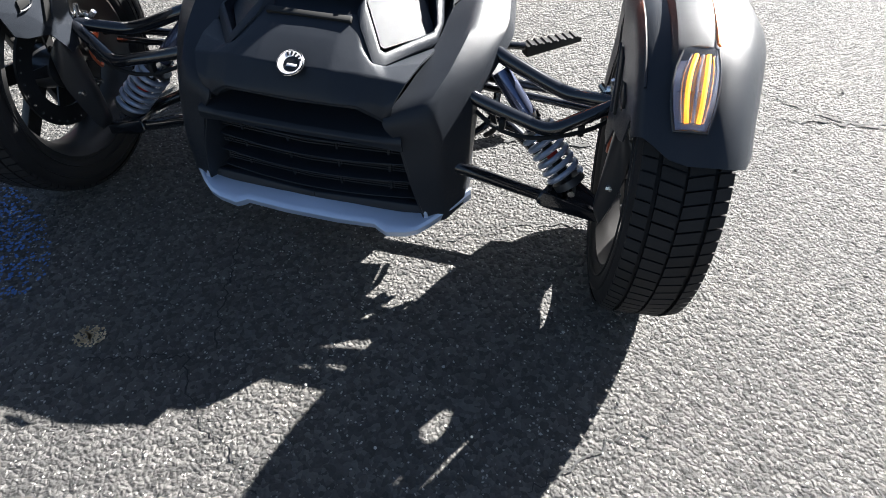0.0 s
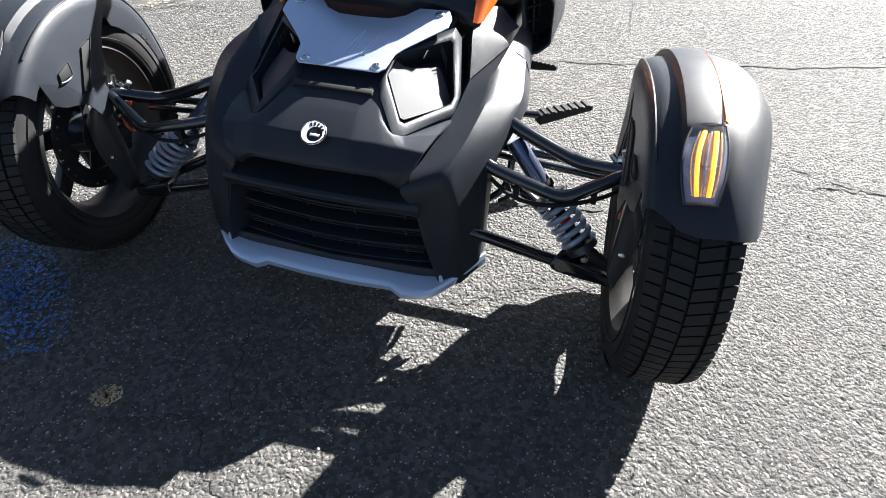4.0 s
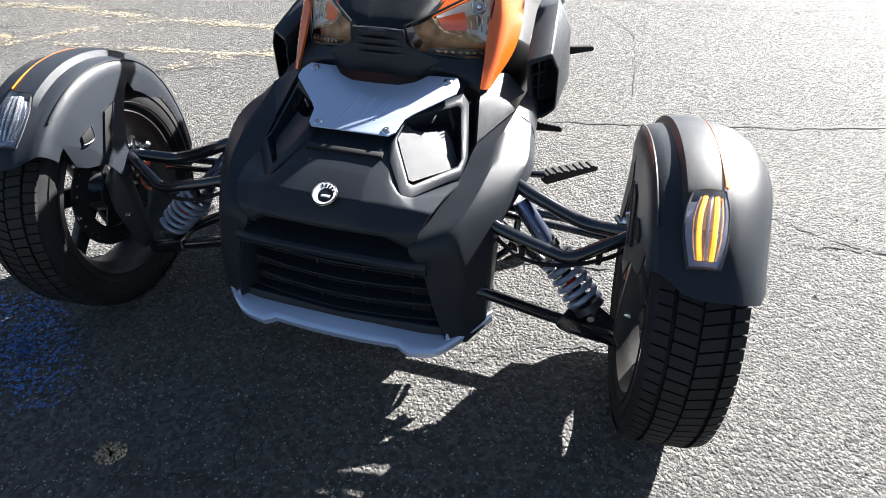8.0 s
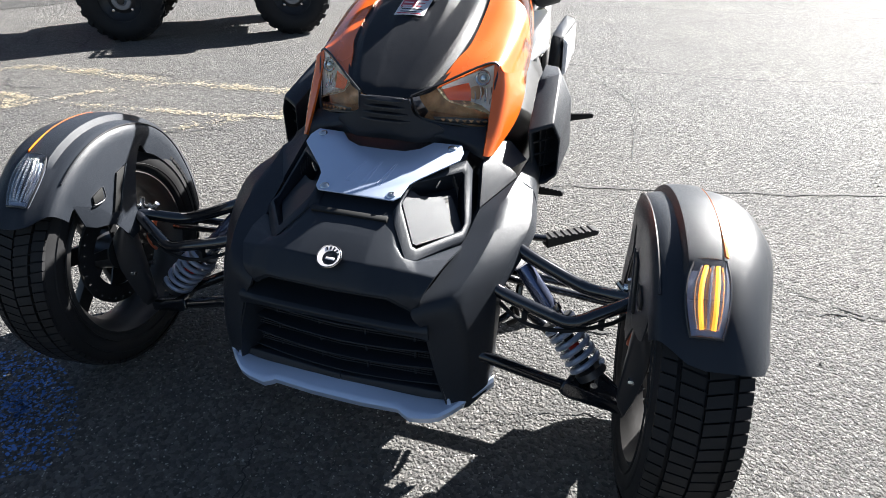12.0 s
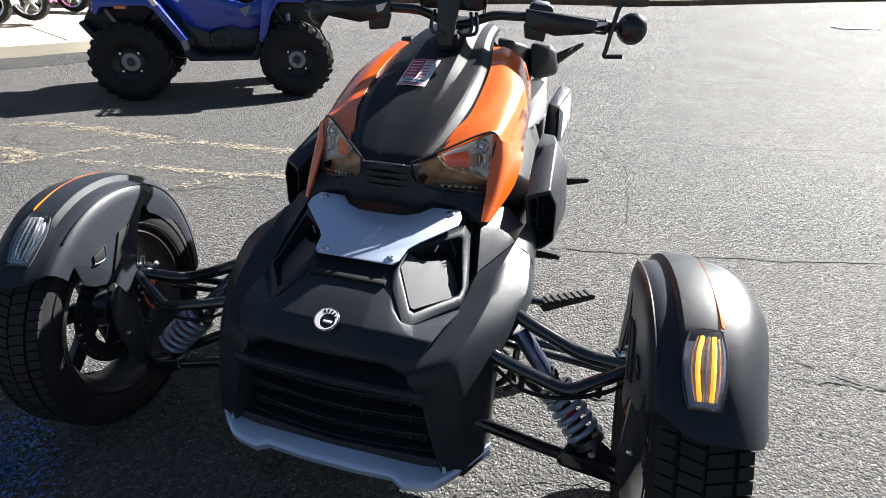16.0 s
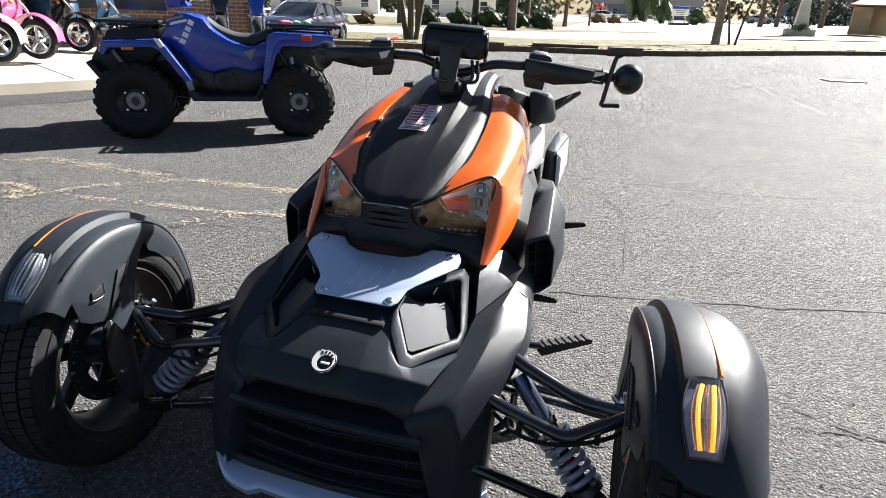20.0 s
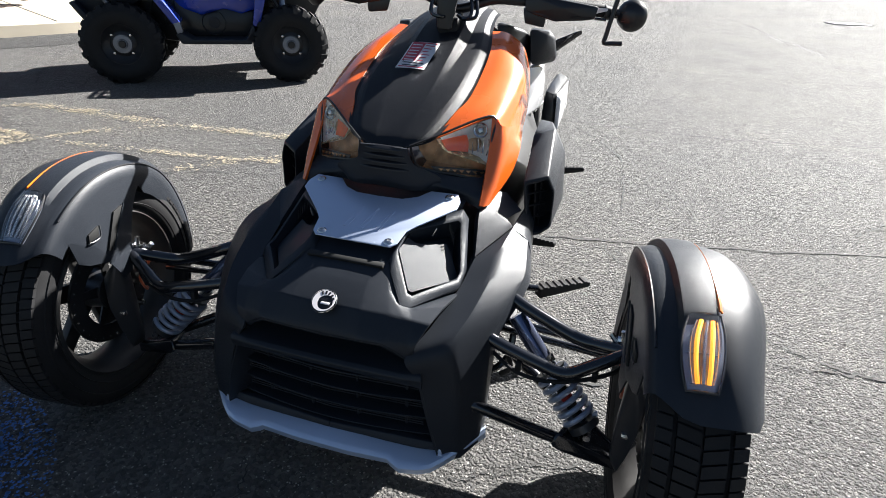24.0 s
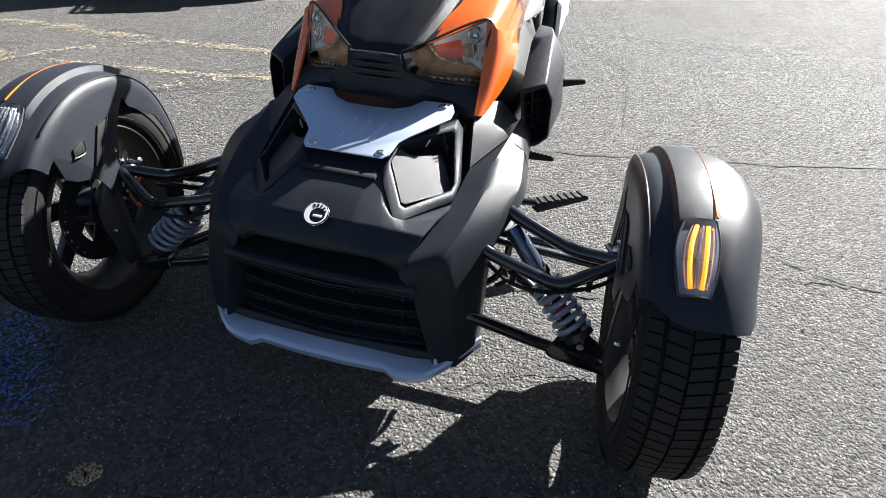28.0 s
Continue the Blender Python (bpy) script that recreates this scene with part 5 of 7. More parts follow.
    part("caliper_plate", moved(hull([(-0.060, 0.058, 0.062), (-0.060, 0.085, 0.050), (-0.060, 0.070, 0.018), (-0.063, 0.06, 0.03), (-0.063, 0.075, 0.05)], 0.001), base), CAL_ORANGE, upright)
    for y, z in ((0.02, 0.07), (0.0, 0.03), (0.09, 0.01), (-0.02, -0.05), (0.05, -0.06)):
        part("flange_bolt", moved(lathe([(-0.072, 0.0), (-0.072, 0.0065), (-0.062, 0.008), (-0.045, 0.008)], 8), base @ Matrix.Translation((0, y, z))), CHROME, upright)
    part("sensor_bracket", moved(hull([(-0.07, 0.03, 0.10), (-0.05, 0.07, 0.115), (-0.06, 0.075, 0.14), (-0.075, 0.05, 0.145), (-0.08, 0.03, 0.12)], 0.003), base), CHROME, upright)
    part("brake_line", tube([base @ Vector(q) for q in ((-0.06, 0.10, 0.02), (-0.085, 0.09, 0.06), (-0.075, 0.05, 0.02), (-0.07, 0.07, -0.03), (-0.06, 0.09, -0.03))], 0.0035, 8, 20), CAL_ORANGE, upright)

    # fender: a crowned shell that reaches far down inboard in front of the axle
    base = Matrix.Translation((s * WHEEL_X, WHEEL_Y, WHEEL_R)) @ pose(0, 0, 0, 0, 0, STEER + 2.0) @ Matrix.Diagonal((s, 1, 1, 1))
    sect = ((-0.064, 0.0), (-0.067, 0.290), (-0.064, 0.306), (-0.058, 0.315), (-0.054, 0.318), (-0.040, 0.322), (-0.024, 0.324), (-0.018, 0.337), (0.008, 0.340), (0.034, 0.339), (0.040, 0.331), (0.064, 0.330), (0.090, 0.323), (0.111, 0.309), (0.127, 0.290), (0.133, 0.268))
    rows = []
    for k in range(91):
        f = k / 90
        row = []
        for x, r in sect:
            start = 37.5 + 7 * smooth(0.0, -0.068, x) + 5 * smooth(0.10, 0.134, x) ** 2
            phi = start + (186 - start) * f
            if r == 0.0:
                r = 0.270 - 0.080 * smooth(50, 58, phi) * smooth(110, 100, phi) - 0.130 * smooth(57, 67, phi) * smooth(103, 95, phi) - 0.022 * smooth(108, 116, phi) * smooth(184, 160, phi)
            if -0.02 < x < 0.036:
                r -= 0.010 * smooth(66, 61, phi)
            if x < -0.03:
                x += 0.030 * smooth(100, 165, phi)
            wide = 1 - 0.17 * smooth(85, 45, phi) if x > 0 else 1.0
            row.append(base @ fender_point(phi, x * wide, r * (1 - 0.012 * smooth(85, 55, phi))))
        rows.append(row)
    fender = part("fender", thicken(grid_mesh(rows), 0.0035), PLASTIC, trike, "black plastic front fender over the wheel", sharp=28)
    leg = [Vector((-r * math.cos(radians(p)), r * math.sin(radians(p)))) for p, r in ((62, 0.285), (51.5, 0.284), (51, 0.263), (45.5, 0.218), (48, 0.185), (56, 0.150), (66, 0.120), (91, 0.171), (100, 0.225), (95, 0.27))]
    part("skirt_leg", slab([(q.x, q.y) for q in leg], 0.0035, base @ Matrix.Translation((-0.0950, 0, 0)) @ Matrix(((0, 0, 1, 0), (1, 0, 0, 0), (0, 1, 0, 0), (0, 0, 0, 1))), 0.001), PLASTIC, fender)
    # pocket drawn as a near-black piece, its shade put into the colour
    part("stay_pocket", moved(hull([fender_point(p, x, r) for x in (-0.0705, -0.0655) for p, r in ((84, 0.228), (92, 0.232), (72, 0.152), (66, 0.160))], 0.001), base), RECESS_SHADE, fender)
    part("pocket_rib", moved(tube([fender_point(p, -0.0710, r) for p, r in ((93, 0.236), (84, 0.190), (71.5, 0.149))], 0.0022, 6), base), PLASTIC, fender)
    # recess of the clip: shade painted near-black, no real depth
    part("clip_window", moved(hull([fender_point(p, x, r) for x in (-0.0700, -0.0655) for p, r in ((61.5, 0.236), (70, 0.230), (67, 0.209), (59, 0.222))], 0.0006), base), RECESS_SHADE, fender)
    part("clip_lip", moved(tube([fender_point(p, -0.0705, r) for p, r in ((58.5, 0.223), (62, 0.212), (67.5, 0.207), (70.5, 0.230))], 0.0016, 6), base), GREY_PLASTIC, fender)
    seam = [base @ fender_point(p, -0.0575 + 0.030 * smooth(100, 165, p), 0.3175 - 0.0038 * smooth(85, 55, p)) for p in range(57, 161, 4)]
    part("seam", tube(seam, 0.0022, 6, 48), PLASTIC_SMOOTH, fender)
    strip = [[base @ fender_point(p, x, r) for x, r in ((0.0352, 0.3395), (0.0412, 0.3330))] for p in range(68, 106, 4)]
    part("amber_strip", thicken(grid_mesh(strip), 0.003), AMBER, fender, "amber side reflector")
    # turn signal: dark bowl, silver light bars and a clear lens, with a rim
    def lamp_face(lift, grow=1.0):
        spec = ((66.5, -0.008, 0.036), (61, -0.020, 0.038), (55.5, -0.024, 0.036), (50.5, -0.022, 0.032), (46, -0.017, 0.026))
        out = []
        for p, x0, x1 in spec:
            p, xm, w = 55 + (p - 55) * grow, (x0 + x1) / 2, (x1 - x0) / 2 * grow
            out.append([fender_point(p, xm + w * u, 0.3300 + lift - 0.004 * u * u - 0.005 * smooth(60, 40, p)) for u in (-1, 0, 1)])
        return out
    lamp = part("turn_signal", moved(sheet(lamp_face(0.003), 9, 14, 0.002), base), LAMP_BOWL, fender, "front turn signal with amber bars lit" if s > 0 else "clear front turn signal")
    part("lamp_rim", moved(tube([q for q in rim_of(lamp_face(0.007, 1.04))], 0.0022, 6, closed=True), base), PLASTIC_SMOOTH, lamp)
    for u, r in ((0.10, 0.0015), (0.28, 0.0034), (0.50, 0.0032), (0.72, 0.0034), (0.90, 0.0015)):
        line = [row[0].lerp(row[2], u) + Vector((0, -0.003, 0.004)) for row in lamp_face(0.006, 0.84)]
        lit = s > 0 and u in (0.28, 0.72)
        part("light_bar", moved(tube(line, r, 8, 14), base), SIGNAL_ON if lit else CHROME, lamp, "glowing amber light bar" if lit else "")
    for row in lamp_face(0.005, 0.80)[::2]:
        part("bowl_step", moved(tube(row, 0.0012, 6), base), LAMP_RIB, lamp)
    g = part("lens", moved(sheet(lamp_face(0.0120), 9, 14, 0.0015), base), CLEAR, lamp)
    g.visible_shadow = False
    return wheel


def rim_of(rows):
    """The outline of a patch of control points as a smooth closed line."""
    a = spline([r[0] for r in rows], 14) + spline(rows[-1], 6)[1:-1] + spline([r[2] for r in reversed(rows)], 14) + spline(list(reversed(rows[0])), 6)[1:-1]
    return a


for s in SIDES:
    front_wheel(s)

# ---- quad bike ----
quadbike = tagged(new("quad_bike"), "blue and black quad bike parked on the asphalt", "quad bike")
quadbike.matrix_world = pose(-3.454, 2.918, 0, 0, 0, 31.7)


def upright_slab(outline, y0, y1, bevel=0.0):
    """A plate with an outline in x and z, reaching from y0 to y1."""
    bm = slab(outline, y1 - y0, None, bevel)
    for v in bm.verts:
        v.co = Vector((v.co.x, y0 + v.co.z, v.co.y))
    return bm


def knobbly_tyre(r, w, n=22):
    """An off-road tyre with staggered lugs, about the x axis."""
    tyre = lathe([(-w * 0.40, r * 0.50), (-w * 0.5, r * 0.62), (-w * 0.5, r * 0.82), (-w * 0.38, r * 0.94), (0, r * 0.955), (w * 0.38, r * 0.94), (w * 0.5, r * 0.82), (w * 0.5, r * 0.62), (w * 0.40, r * 0.50)], 44)
    lugs = bmesh.new()
    for k in range(n):
        for sgn in (-1, 1):
            a0 = 2 * math.pi * (k + (0.5 if sgn > 0 else 0)) / n
            vs = []
            for x, ra, da in ((0.02 * sgn, 0.95, 0.00), (w * 0.40 * sgn, 0.935, 0.10), (w * 0.53 * sgn, 0.80, 0.13)):
                for d in (0.0, 0.13):
                    for lift in (0.0, 0.05 if ra > 0.9 else 0.02):
                        a = a0 + da + d
                        vs.append(lugs.verts.new((x, r * (ra + lift) * math.cos(a), r * (ra + lift) * math.sin(a))))
            for i in (0, 4):
                p = vs[i : i + 8]
                for f in ((1, 3, 7, 5), (0, 1, 5, 4), (2, 6, 7, 3)):
                    lugs.faces.new([p[j] for j in f])
            lugs.faces.new((vs[0], vs[2], vs[3], vs[1]))
    return tyre, lugs


for x in (0.03, 1.353):
    for y, out in ((0.12, -1), (1.02, 1)):
        m = pose(x, y, 0.305, 0, 0, 90)
        m = m @ Matrix.Diagonal((out, 1, 1, 1))
        tyre, lugs = knobbly_tyre(0.315, 0.24)
        wheel = part("wheel", moved(lathe([(-0.08, 0.165), (-0.09, 0.150), (0.02, 0.140), (0.06, 0.150), (0.085, 0.165), (0.085, 0.155), (0.05, 0.135), (0.03, 0.10), (0.045, 0.075), (0.045, 0.0)], 36), m), BLACK_STEEL, quadbike, "black steel wheel with a bright hub")
        part("tyre", moved(tyre, m), RUBBER, wheel, "knobbly black tyre")
        tagged(part("lug", moved(lugs, m), RUBBER, wheel), kind="stuff")
        part("hub_plate", moved(lathe([(0.046, 0.075), (0.056, 0.070), (0.058, 0.040), (0.070, 0.034), (0.070, 0.0)], 20), m), HUB_GREY, wheel)
        part("hub_cap", moved(lathe([(0.070, 0.030), (0.078, 0.024), (0.080, 0.0)], 16), m), PLASTIC_SMOOTH, wheel)
        for k in range(4):
            a = math.pi / 4 + k * math.pi / 2
            part("wheel_nut", moved(lathe([(0.045, 0.010), (0.066, 0.010), (0.068, 0.0)], 6), m @ Matrix.Translation((0, 0.098 * math.cos(a), 0.098 * math.sin(a)))), CHROME, wheel)

for y0, y1 in ((0.06, 0.34), (0.78, 1.06)):
    f = part("front_fender", upright_slab([(-0.195, 0.690), (-0.165, 0.775), (0.245, 0.800), (0.300, 0.755), (0.490, 0.470), (0.430, 0.455), (0.265, 0.700), (0.205, 0.735), (-0.120, 0.720), (-0.160, 0.660)], y0, y1, 0.012), BLUE, quadbike, "glossy blue front fender")
    part("fender_lip", upright_slab([(0.430, 0.470), (0.485, 0.480), (0.500, 0.400), (0.455, 0.385)], y0, y0 + 0.05, 0.006), HUB_GREY, f)
    part("fender_badge", upright_slab([(0.225, 0.800), (0.270, 0.800), (0.305, 0.742), (0.270, 0.730)], y0 - 0.004, y0 + 0.02, 0.002), PAPER, f)
    part("side_marker", upright_slab([(-0.02, 0.735), (0.07, 0.735), (0.07, 0.710), (-0.02, 0.712)], y0 - 0.006, y0 + 0.01, 0.002), AMBER, f)
    part("rear_fender", upright_slab([(1.050, 0.460), (1.105, 0.430), (1.175, 0.680), (1.235, 0.765), (1.600, 0.765), (1.665, 0.790), (1.670, 0.860), (1.180, 0.878), (1.115, 0.840)], y0, y1, 0.014), BLUE, quadbike, "glossy blue rear fender")
    part("rear_flare", upright_slab([(1.040, 0.450), (1.060, 0.460), (1.080, 0.330), (0.985, 0.330)], y0, y1, 0.008), PLASTIC, quadbike)
    part("footwell", upright_slab([(0.440, 0.380), (0.480, 0.400), (0.560, 0.345), (0.980, 0.345), (1.050, 0.420), (1.080, 0.400), (1.030, 0.305), (0.480, 0.305)], y0, y1, 0.01), PLASTIC, quadbike)
part("tank_body", upright_slab([(0.240, 0.790), (0.330, 0.960), (0.400, 1.000), (0.470, 1.005), (0.600, 0.965), (0.660, 0.880), (0.800, 0.790), (0.980, 0.735), (1.100, 0.800), (1.150, 0.760), (1.080, 0.560), (0.960, 0.520), (0.820, 0.560), (0.640, 0.505), (0.480, 0.560), (0.380, 0.680)], 0.26, 0.86, 0.035), BLUE, quadbike, "glossy blue body between tank and seat")
part("lower_body", upright_slab([(0.420, 0.640), (0.640, 0.520), (0.820, 0.575), (0.960, 0.535), (1.060, 0.560), (1.060, 0.330), (0.460, 0.330)], 0.27, 0.85, 0.02), PLASTIC_SMOOTH, quadbike)
part("clutch_cover", moved(lathe([(0.0, 0.0), (0.0, 0.045), (-0.012, 0.055), (-0.012, 0.085), (0.004, 0.095), (0.02, 0.095)], 32), pose(0.73, 0.268, 0.455, 0, 0, 90) @ Matrix.Diagonal((-1, 1, 1, 1))), PLASTIC, quadbike)
part("nose", hull([(x, y, z) for y in (0.25, 0.87) for x, z in ((-0.315, 0.600), (-0.300, 0.640), (-0.150, 0.860), (0.200, 0.880), (0.250, 0.700), (0.050, 0.480), (-0.200, 0.480))], 0.03), PLASTIC, quadbike)
part("bumper", upright_slab([(-0.330, 0.600), (-0.290, 0.620), (-0.180, 0.470), (-0.110, 0.440), (-0.140, 0.400), (-0.230, 0.450)], 0.16, 0.96, 0.012), PLASTIC, quadbike)
part("chassis", hull([(x, y, z) for y in (0.36, 0.76) for x, z in ((-0.1, 0.36), (0.0, 0.60), (0.4, 0.66), (1.5, 0.66), (1.5, 0.40), (0.4, 0.29), (1.1, 0.29))], 0.02), PLASTIC_SMOOTH, quadbike)
part("seat", sheet([[(x, 0.56 - w, z - 0.06), (x, 0.56 - w * 0.85, z), (x, 0.56, z + 0.02), (x, 0.56 + w * 0.85, z), (x, 0.56 + w, z - 0.06)] for x, z, w in ((0.610, 0.955, 0.12), (0.700, 0.885, 0.15), (0.850, 0.830, 0.17), (1.000, 0.830, 0.18), (1.120, 0.880, 0.18), (1.300, 0.905, 0.17))], 17, 20, 0.05), SEAT_VINYL, quadbike, "long black vinyl seat")
for name, x0, x1, z in (("front_rack", -0.21, 0.26, 0.925), ("rear_rack", 1.12, 1.73, 0.930)):
    rack = part(name, tube([(x0, 0.16, z - 0.02), (x0, 0.14, z), (x1, 0.14, z), (x1, 0.98, z), (x0, 0.98, z), (x0, 0.16, z)], 0.014, 8, 6), PLASTIC, quadbike, "black tubular cargo rack")
    for y in (0.30, 0.44, 0.58, 0.72, 0.86):
        part("rack_tube", tube([(x0, y, z - 0.02), (x0 + 0.05, y, z), (x1 - 0.05, y, z), (x1, y, z - 0.02)], 0.011, 8), PLASTIC, rack)
    for x in (x0 + 0.04, (x0 + x1) / 2, x1 - 0.04):
        part("rack_bar", tube([(x, 0.14, z - 0.012), (x, 0.98, z - 0.012)], 0.012, 8), PLASTIC, rack)
    for x in (x0 + 0.12, x1 - 0.10):
        for y in (0.28, 0.84):
            part("rack_leg", tube([(x, y, z), (x + 0.03, y, z - 0.10)], 0.012, 8), PLASTIC, rack)
    part("rack_tray", box(x1 - x0 - 0.1, 0.5, 0.02, 0.006, ((x0 + x1) / 2, 0.56, z - 0.03)), PLASTIC, rack)
for x, y, c, w in ((1.27, 0.20, PINK, 0.10), (1.36, 0.24, GREEN_BIT, 0.06), (1.45, 0.20, GREEN_BIT, 0.05)):
    tagged(part("work_glove", moved(hull([(dx * w, dy * 0.05, dz * 0.022) for dx in (-0.5, 0, 0.5) for dy in (-1, 1) for dz in (0, 1)] + [(0.1 * w, 0, 0.035)], 0.006), quadbike.matrix_world @ pose(x, y, 0.942, 0, 0, 20)), c), "bright coloured work glove lying on the rack", "glove")
part("rear_frame", hull([(x, y, z) for y in (0.34, 0.78) for x, z in ((1.05, 0.40), (1.10, 0.80), (1.62, 0.80), (1.68, 0.70), (1.58, 0.52), (1.40, 0.40))], 0.02), PLASTIC_SMOOTH, quadbike)
part("front_frame", hull([(x, y, z) for y in (0.36, 0.76) for x, z in ((-0.22, 0.44), (-0.25, 0.66), (-0.1, 0.78), (0.35, 0.76), (0.45, 0.5), (0.1, 0.40))], 0.02), PLASTIC_SMOOTH, quadbike)
for y in (0.20, 0.90):
    part("brace", tube([(-0.12, y, 0.70), (0.02, y, 0.47)], 0.018, 8), HUB_GREY, quadbike)
    part("rear_brace", tube([(1.18, y, 0.74), (1.36, y, 0.42)], 0.014, 8), BLACK_STEEL, quadbike)
    part("brake_hose", tube([(0.30, y, 0.66), (0.22, y - 0.02, 0.50), (0.10, y, 0.46), (0.04, y, 0.38)], 0.008, 6, 14), RUBBER, quadbike)
part("tail_lamp", box(0.09, 0.02, 0.05, 0.008, (1.44, 0.052, 0.835)), RED, quadbike)
part("handlebar", tube([(0.52, 0.12, 1.10), (0.46, 0.34, 1.11), (0.42, 0.46, 1.06), (0.42, 0.66, 1.06), (0.46, 0.78, 1.11), (0.52, 1.0, 1.10)], 0.014, 8, 24), PLASTIC_SMOOTH, quadbike)
part("head_pod", hull([(x, y, z) for y in (0.42, 0.70) for x, z in ((0.30, 1.03), (0.28, 1.12), (0.42, 1.16), (0.48, 1.05))], 0.02), BLUE, quadbike)
for x in (0.08, 1.30):
    for y in (0.30, 0.82):
        part("shock", tube([(x, y, 0.66), (x + 0.02, y - 0.04 if y < 0.5 else y + 0.04, 0.40)], 0.025, 10), SPRING, quadbike)
        part("a_arm", tube([(x, 0.56, 0.38), (x, 0.20 if y < 0.5 else 0.94, 0.31)], 0.018, 8), BLACK_STEEL, quadbike)
# graphics on the near flank, as plain bars
for k in range(4):
    x, z = 0.392 + 0.026 * k, 0.770 + 0.050 * k
    part("graphic_bar", upright_slab([(x, z), (x + 0.040, z - 0.022), (x + 0.058, z + 0.012), (x + 0.018, z + 0.036)], 0.2565, 0.262), PAPER, quadbike)
part("graphic_bar", upright_slab([(0.300, 0.930), (0.440, 0.965), (0.440, 0.985), (0.310, 0.950)], 0.2565, 0.262), HUB_GREY, quadbike)
part("graphic_bar", upright_slab([(0.330, 0.900), (0.470, 0.935), (0.470, 0.955), (0.340, 0.925)], 0.2565, 0.262), PAPER, quadbike)
part("graphic_wedge", upright_slab([(0.905, 0.700), (1.010, 0.735), (0.960, 0.630)], 0.2565, 0.262), HUB_GREY, quadbike)


# ---- cracks and marks in the asphalt ----
def ribbon(name, points, width, material, label, lift=0.004, ragged=0.5, n=40, seed=1):
    """A ragged strip lying on the ground."""
    rnd = random.Random(seed)
    line = spline([(x, y, 0) for x, y in points], n)
    rows = []
    for i, q in enumerate(line):
        way = (line[min(i + 1, n - 1)] - line[max(i - 1, 0)]).normalized()
        side = Vector((-way.y, way.x, 0))
        shift = side * rnd.uniform(-1, 1) * (width * ragged * 1.2 + 0.006)
        w0, w1 = (width / 2 * (1 + rnd.uniform(-ragged, ragged)) * (0.15 if i in (0, n - 1) else 1) for _ in range(2))
        rows.append([Vector((p.x, p.y, land(p.x, p.y) + lift)) for p in (q + shift - side * w0, q + shift + side * w1)])
    return tagged(part(name, grid_mesh(rows), material), label, "crack", kind="structure")


def sandy_crack(line, wide, seed):
    """Pale sand and dry grass caught along a crack: many small flecks, thick and thin by turns."""
    rnd, bm = random.Random(seed), bmesh.new()
    pts = spline([(x, y, 0) for x, y in line], 300)
    for _ in range(int(650 * sum((b - a).length for a, b in zip(pts, pts[1:])))):
        k = rnd.randrange(300)
        if math.sin(k * 0.11 + seed) + math.sin(k * 0.043 + 2 * seed) + rnd.uniform(-1.2, 1.2) < -0.3:
            continue
        q = pts[k] + Vector((rnd.gauss(0, wide * 0.45), rnd.gauss(0, wide * 0.6), 0))
        r, turn = rnd.uniform(0.003, 0.010), rnd.uniform(0, 3)
        bm.faces.new([bm.verts.new((q.x + r * rnd.uniform(0.5, 1.2) * math.cos(turn + 1.26 * i), q.y + r * rnd.uniform(0.4, 1.0) * math.sin(turn + 1.26 * i), 0.0045)) for i in range(5)])
    return tagged(part("sandy_crack", bm, SAND), "crack filled with pale sand and dry grass", "crack", kind="structure")


CRACKS = (
    (((0.241, 1.265), (0.497, 1.311), (0.634, 1.338), (1.018, 1.438), (1.239, 1.483), (1.613, 1.597), (2.6, 1.85)), 0.016),
    (((0.491, 1.290), (0.563, 1.153), (0.640, 1.06)), 0.008),
    (((-0.6, 3.42), (0.072, 3.340), (0.399, 3.322), (1.191, 3.297), (2.198, 3.548), (3.4, 3.75)), 0.018),
    (((0.169, 3.210), (0.400, 2.800), (0.514, 2.521), (0.545, 2.1), (0.565, 1.629)), 0.010),
    (((0.562, -0.655), (0.631, -0.601), (0.701, -0.518), (0.768, -0.488), (0.807, -0.401)), 0.006),
    (((-0.129, -0.568), (-0.058, -0.664), (0.015, -0.701), (0.089, -0.745), (0.130, -0.783)), 0.006),
    (((-0.323, -0.635), (-0.221, -0.600), (-0.127, -0.570)), 0.006),
    (((-0.180, -0.242), (-0.133, -0.406), (-0.082, -0.541)), 0.006),
    (((0.255, -0.141), (0.314, -0.104), (0.377, -0.075), (0.416, -0.034), (0.60, 0.02)), 0.007),
    (((-1.89, 17.42), (0.63, 16.76), (1.2, 15.35), (1.84, 14.81), (2.41, 12.04), (2.58, 10.07), (2.73, 9.57), (2.9, 8.2)), 0.05),
    (((-1.4, 5.3), (-0.4, 5.9), (1.4, 6.0), (3.2, 6.2), (5.5, 6.6)), 0.03),
)
for k, (line, wide) in enumerate(CRACKS):
    ribbon("crack", line, wide * 0.55, CRACK, "dark ragged crack in the asphalt", seed=k)
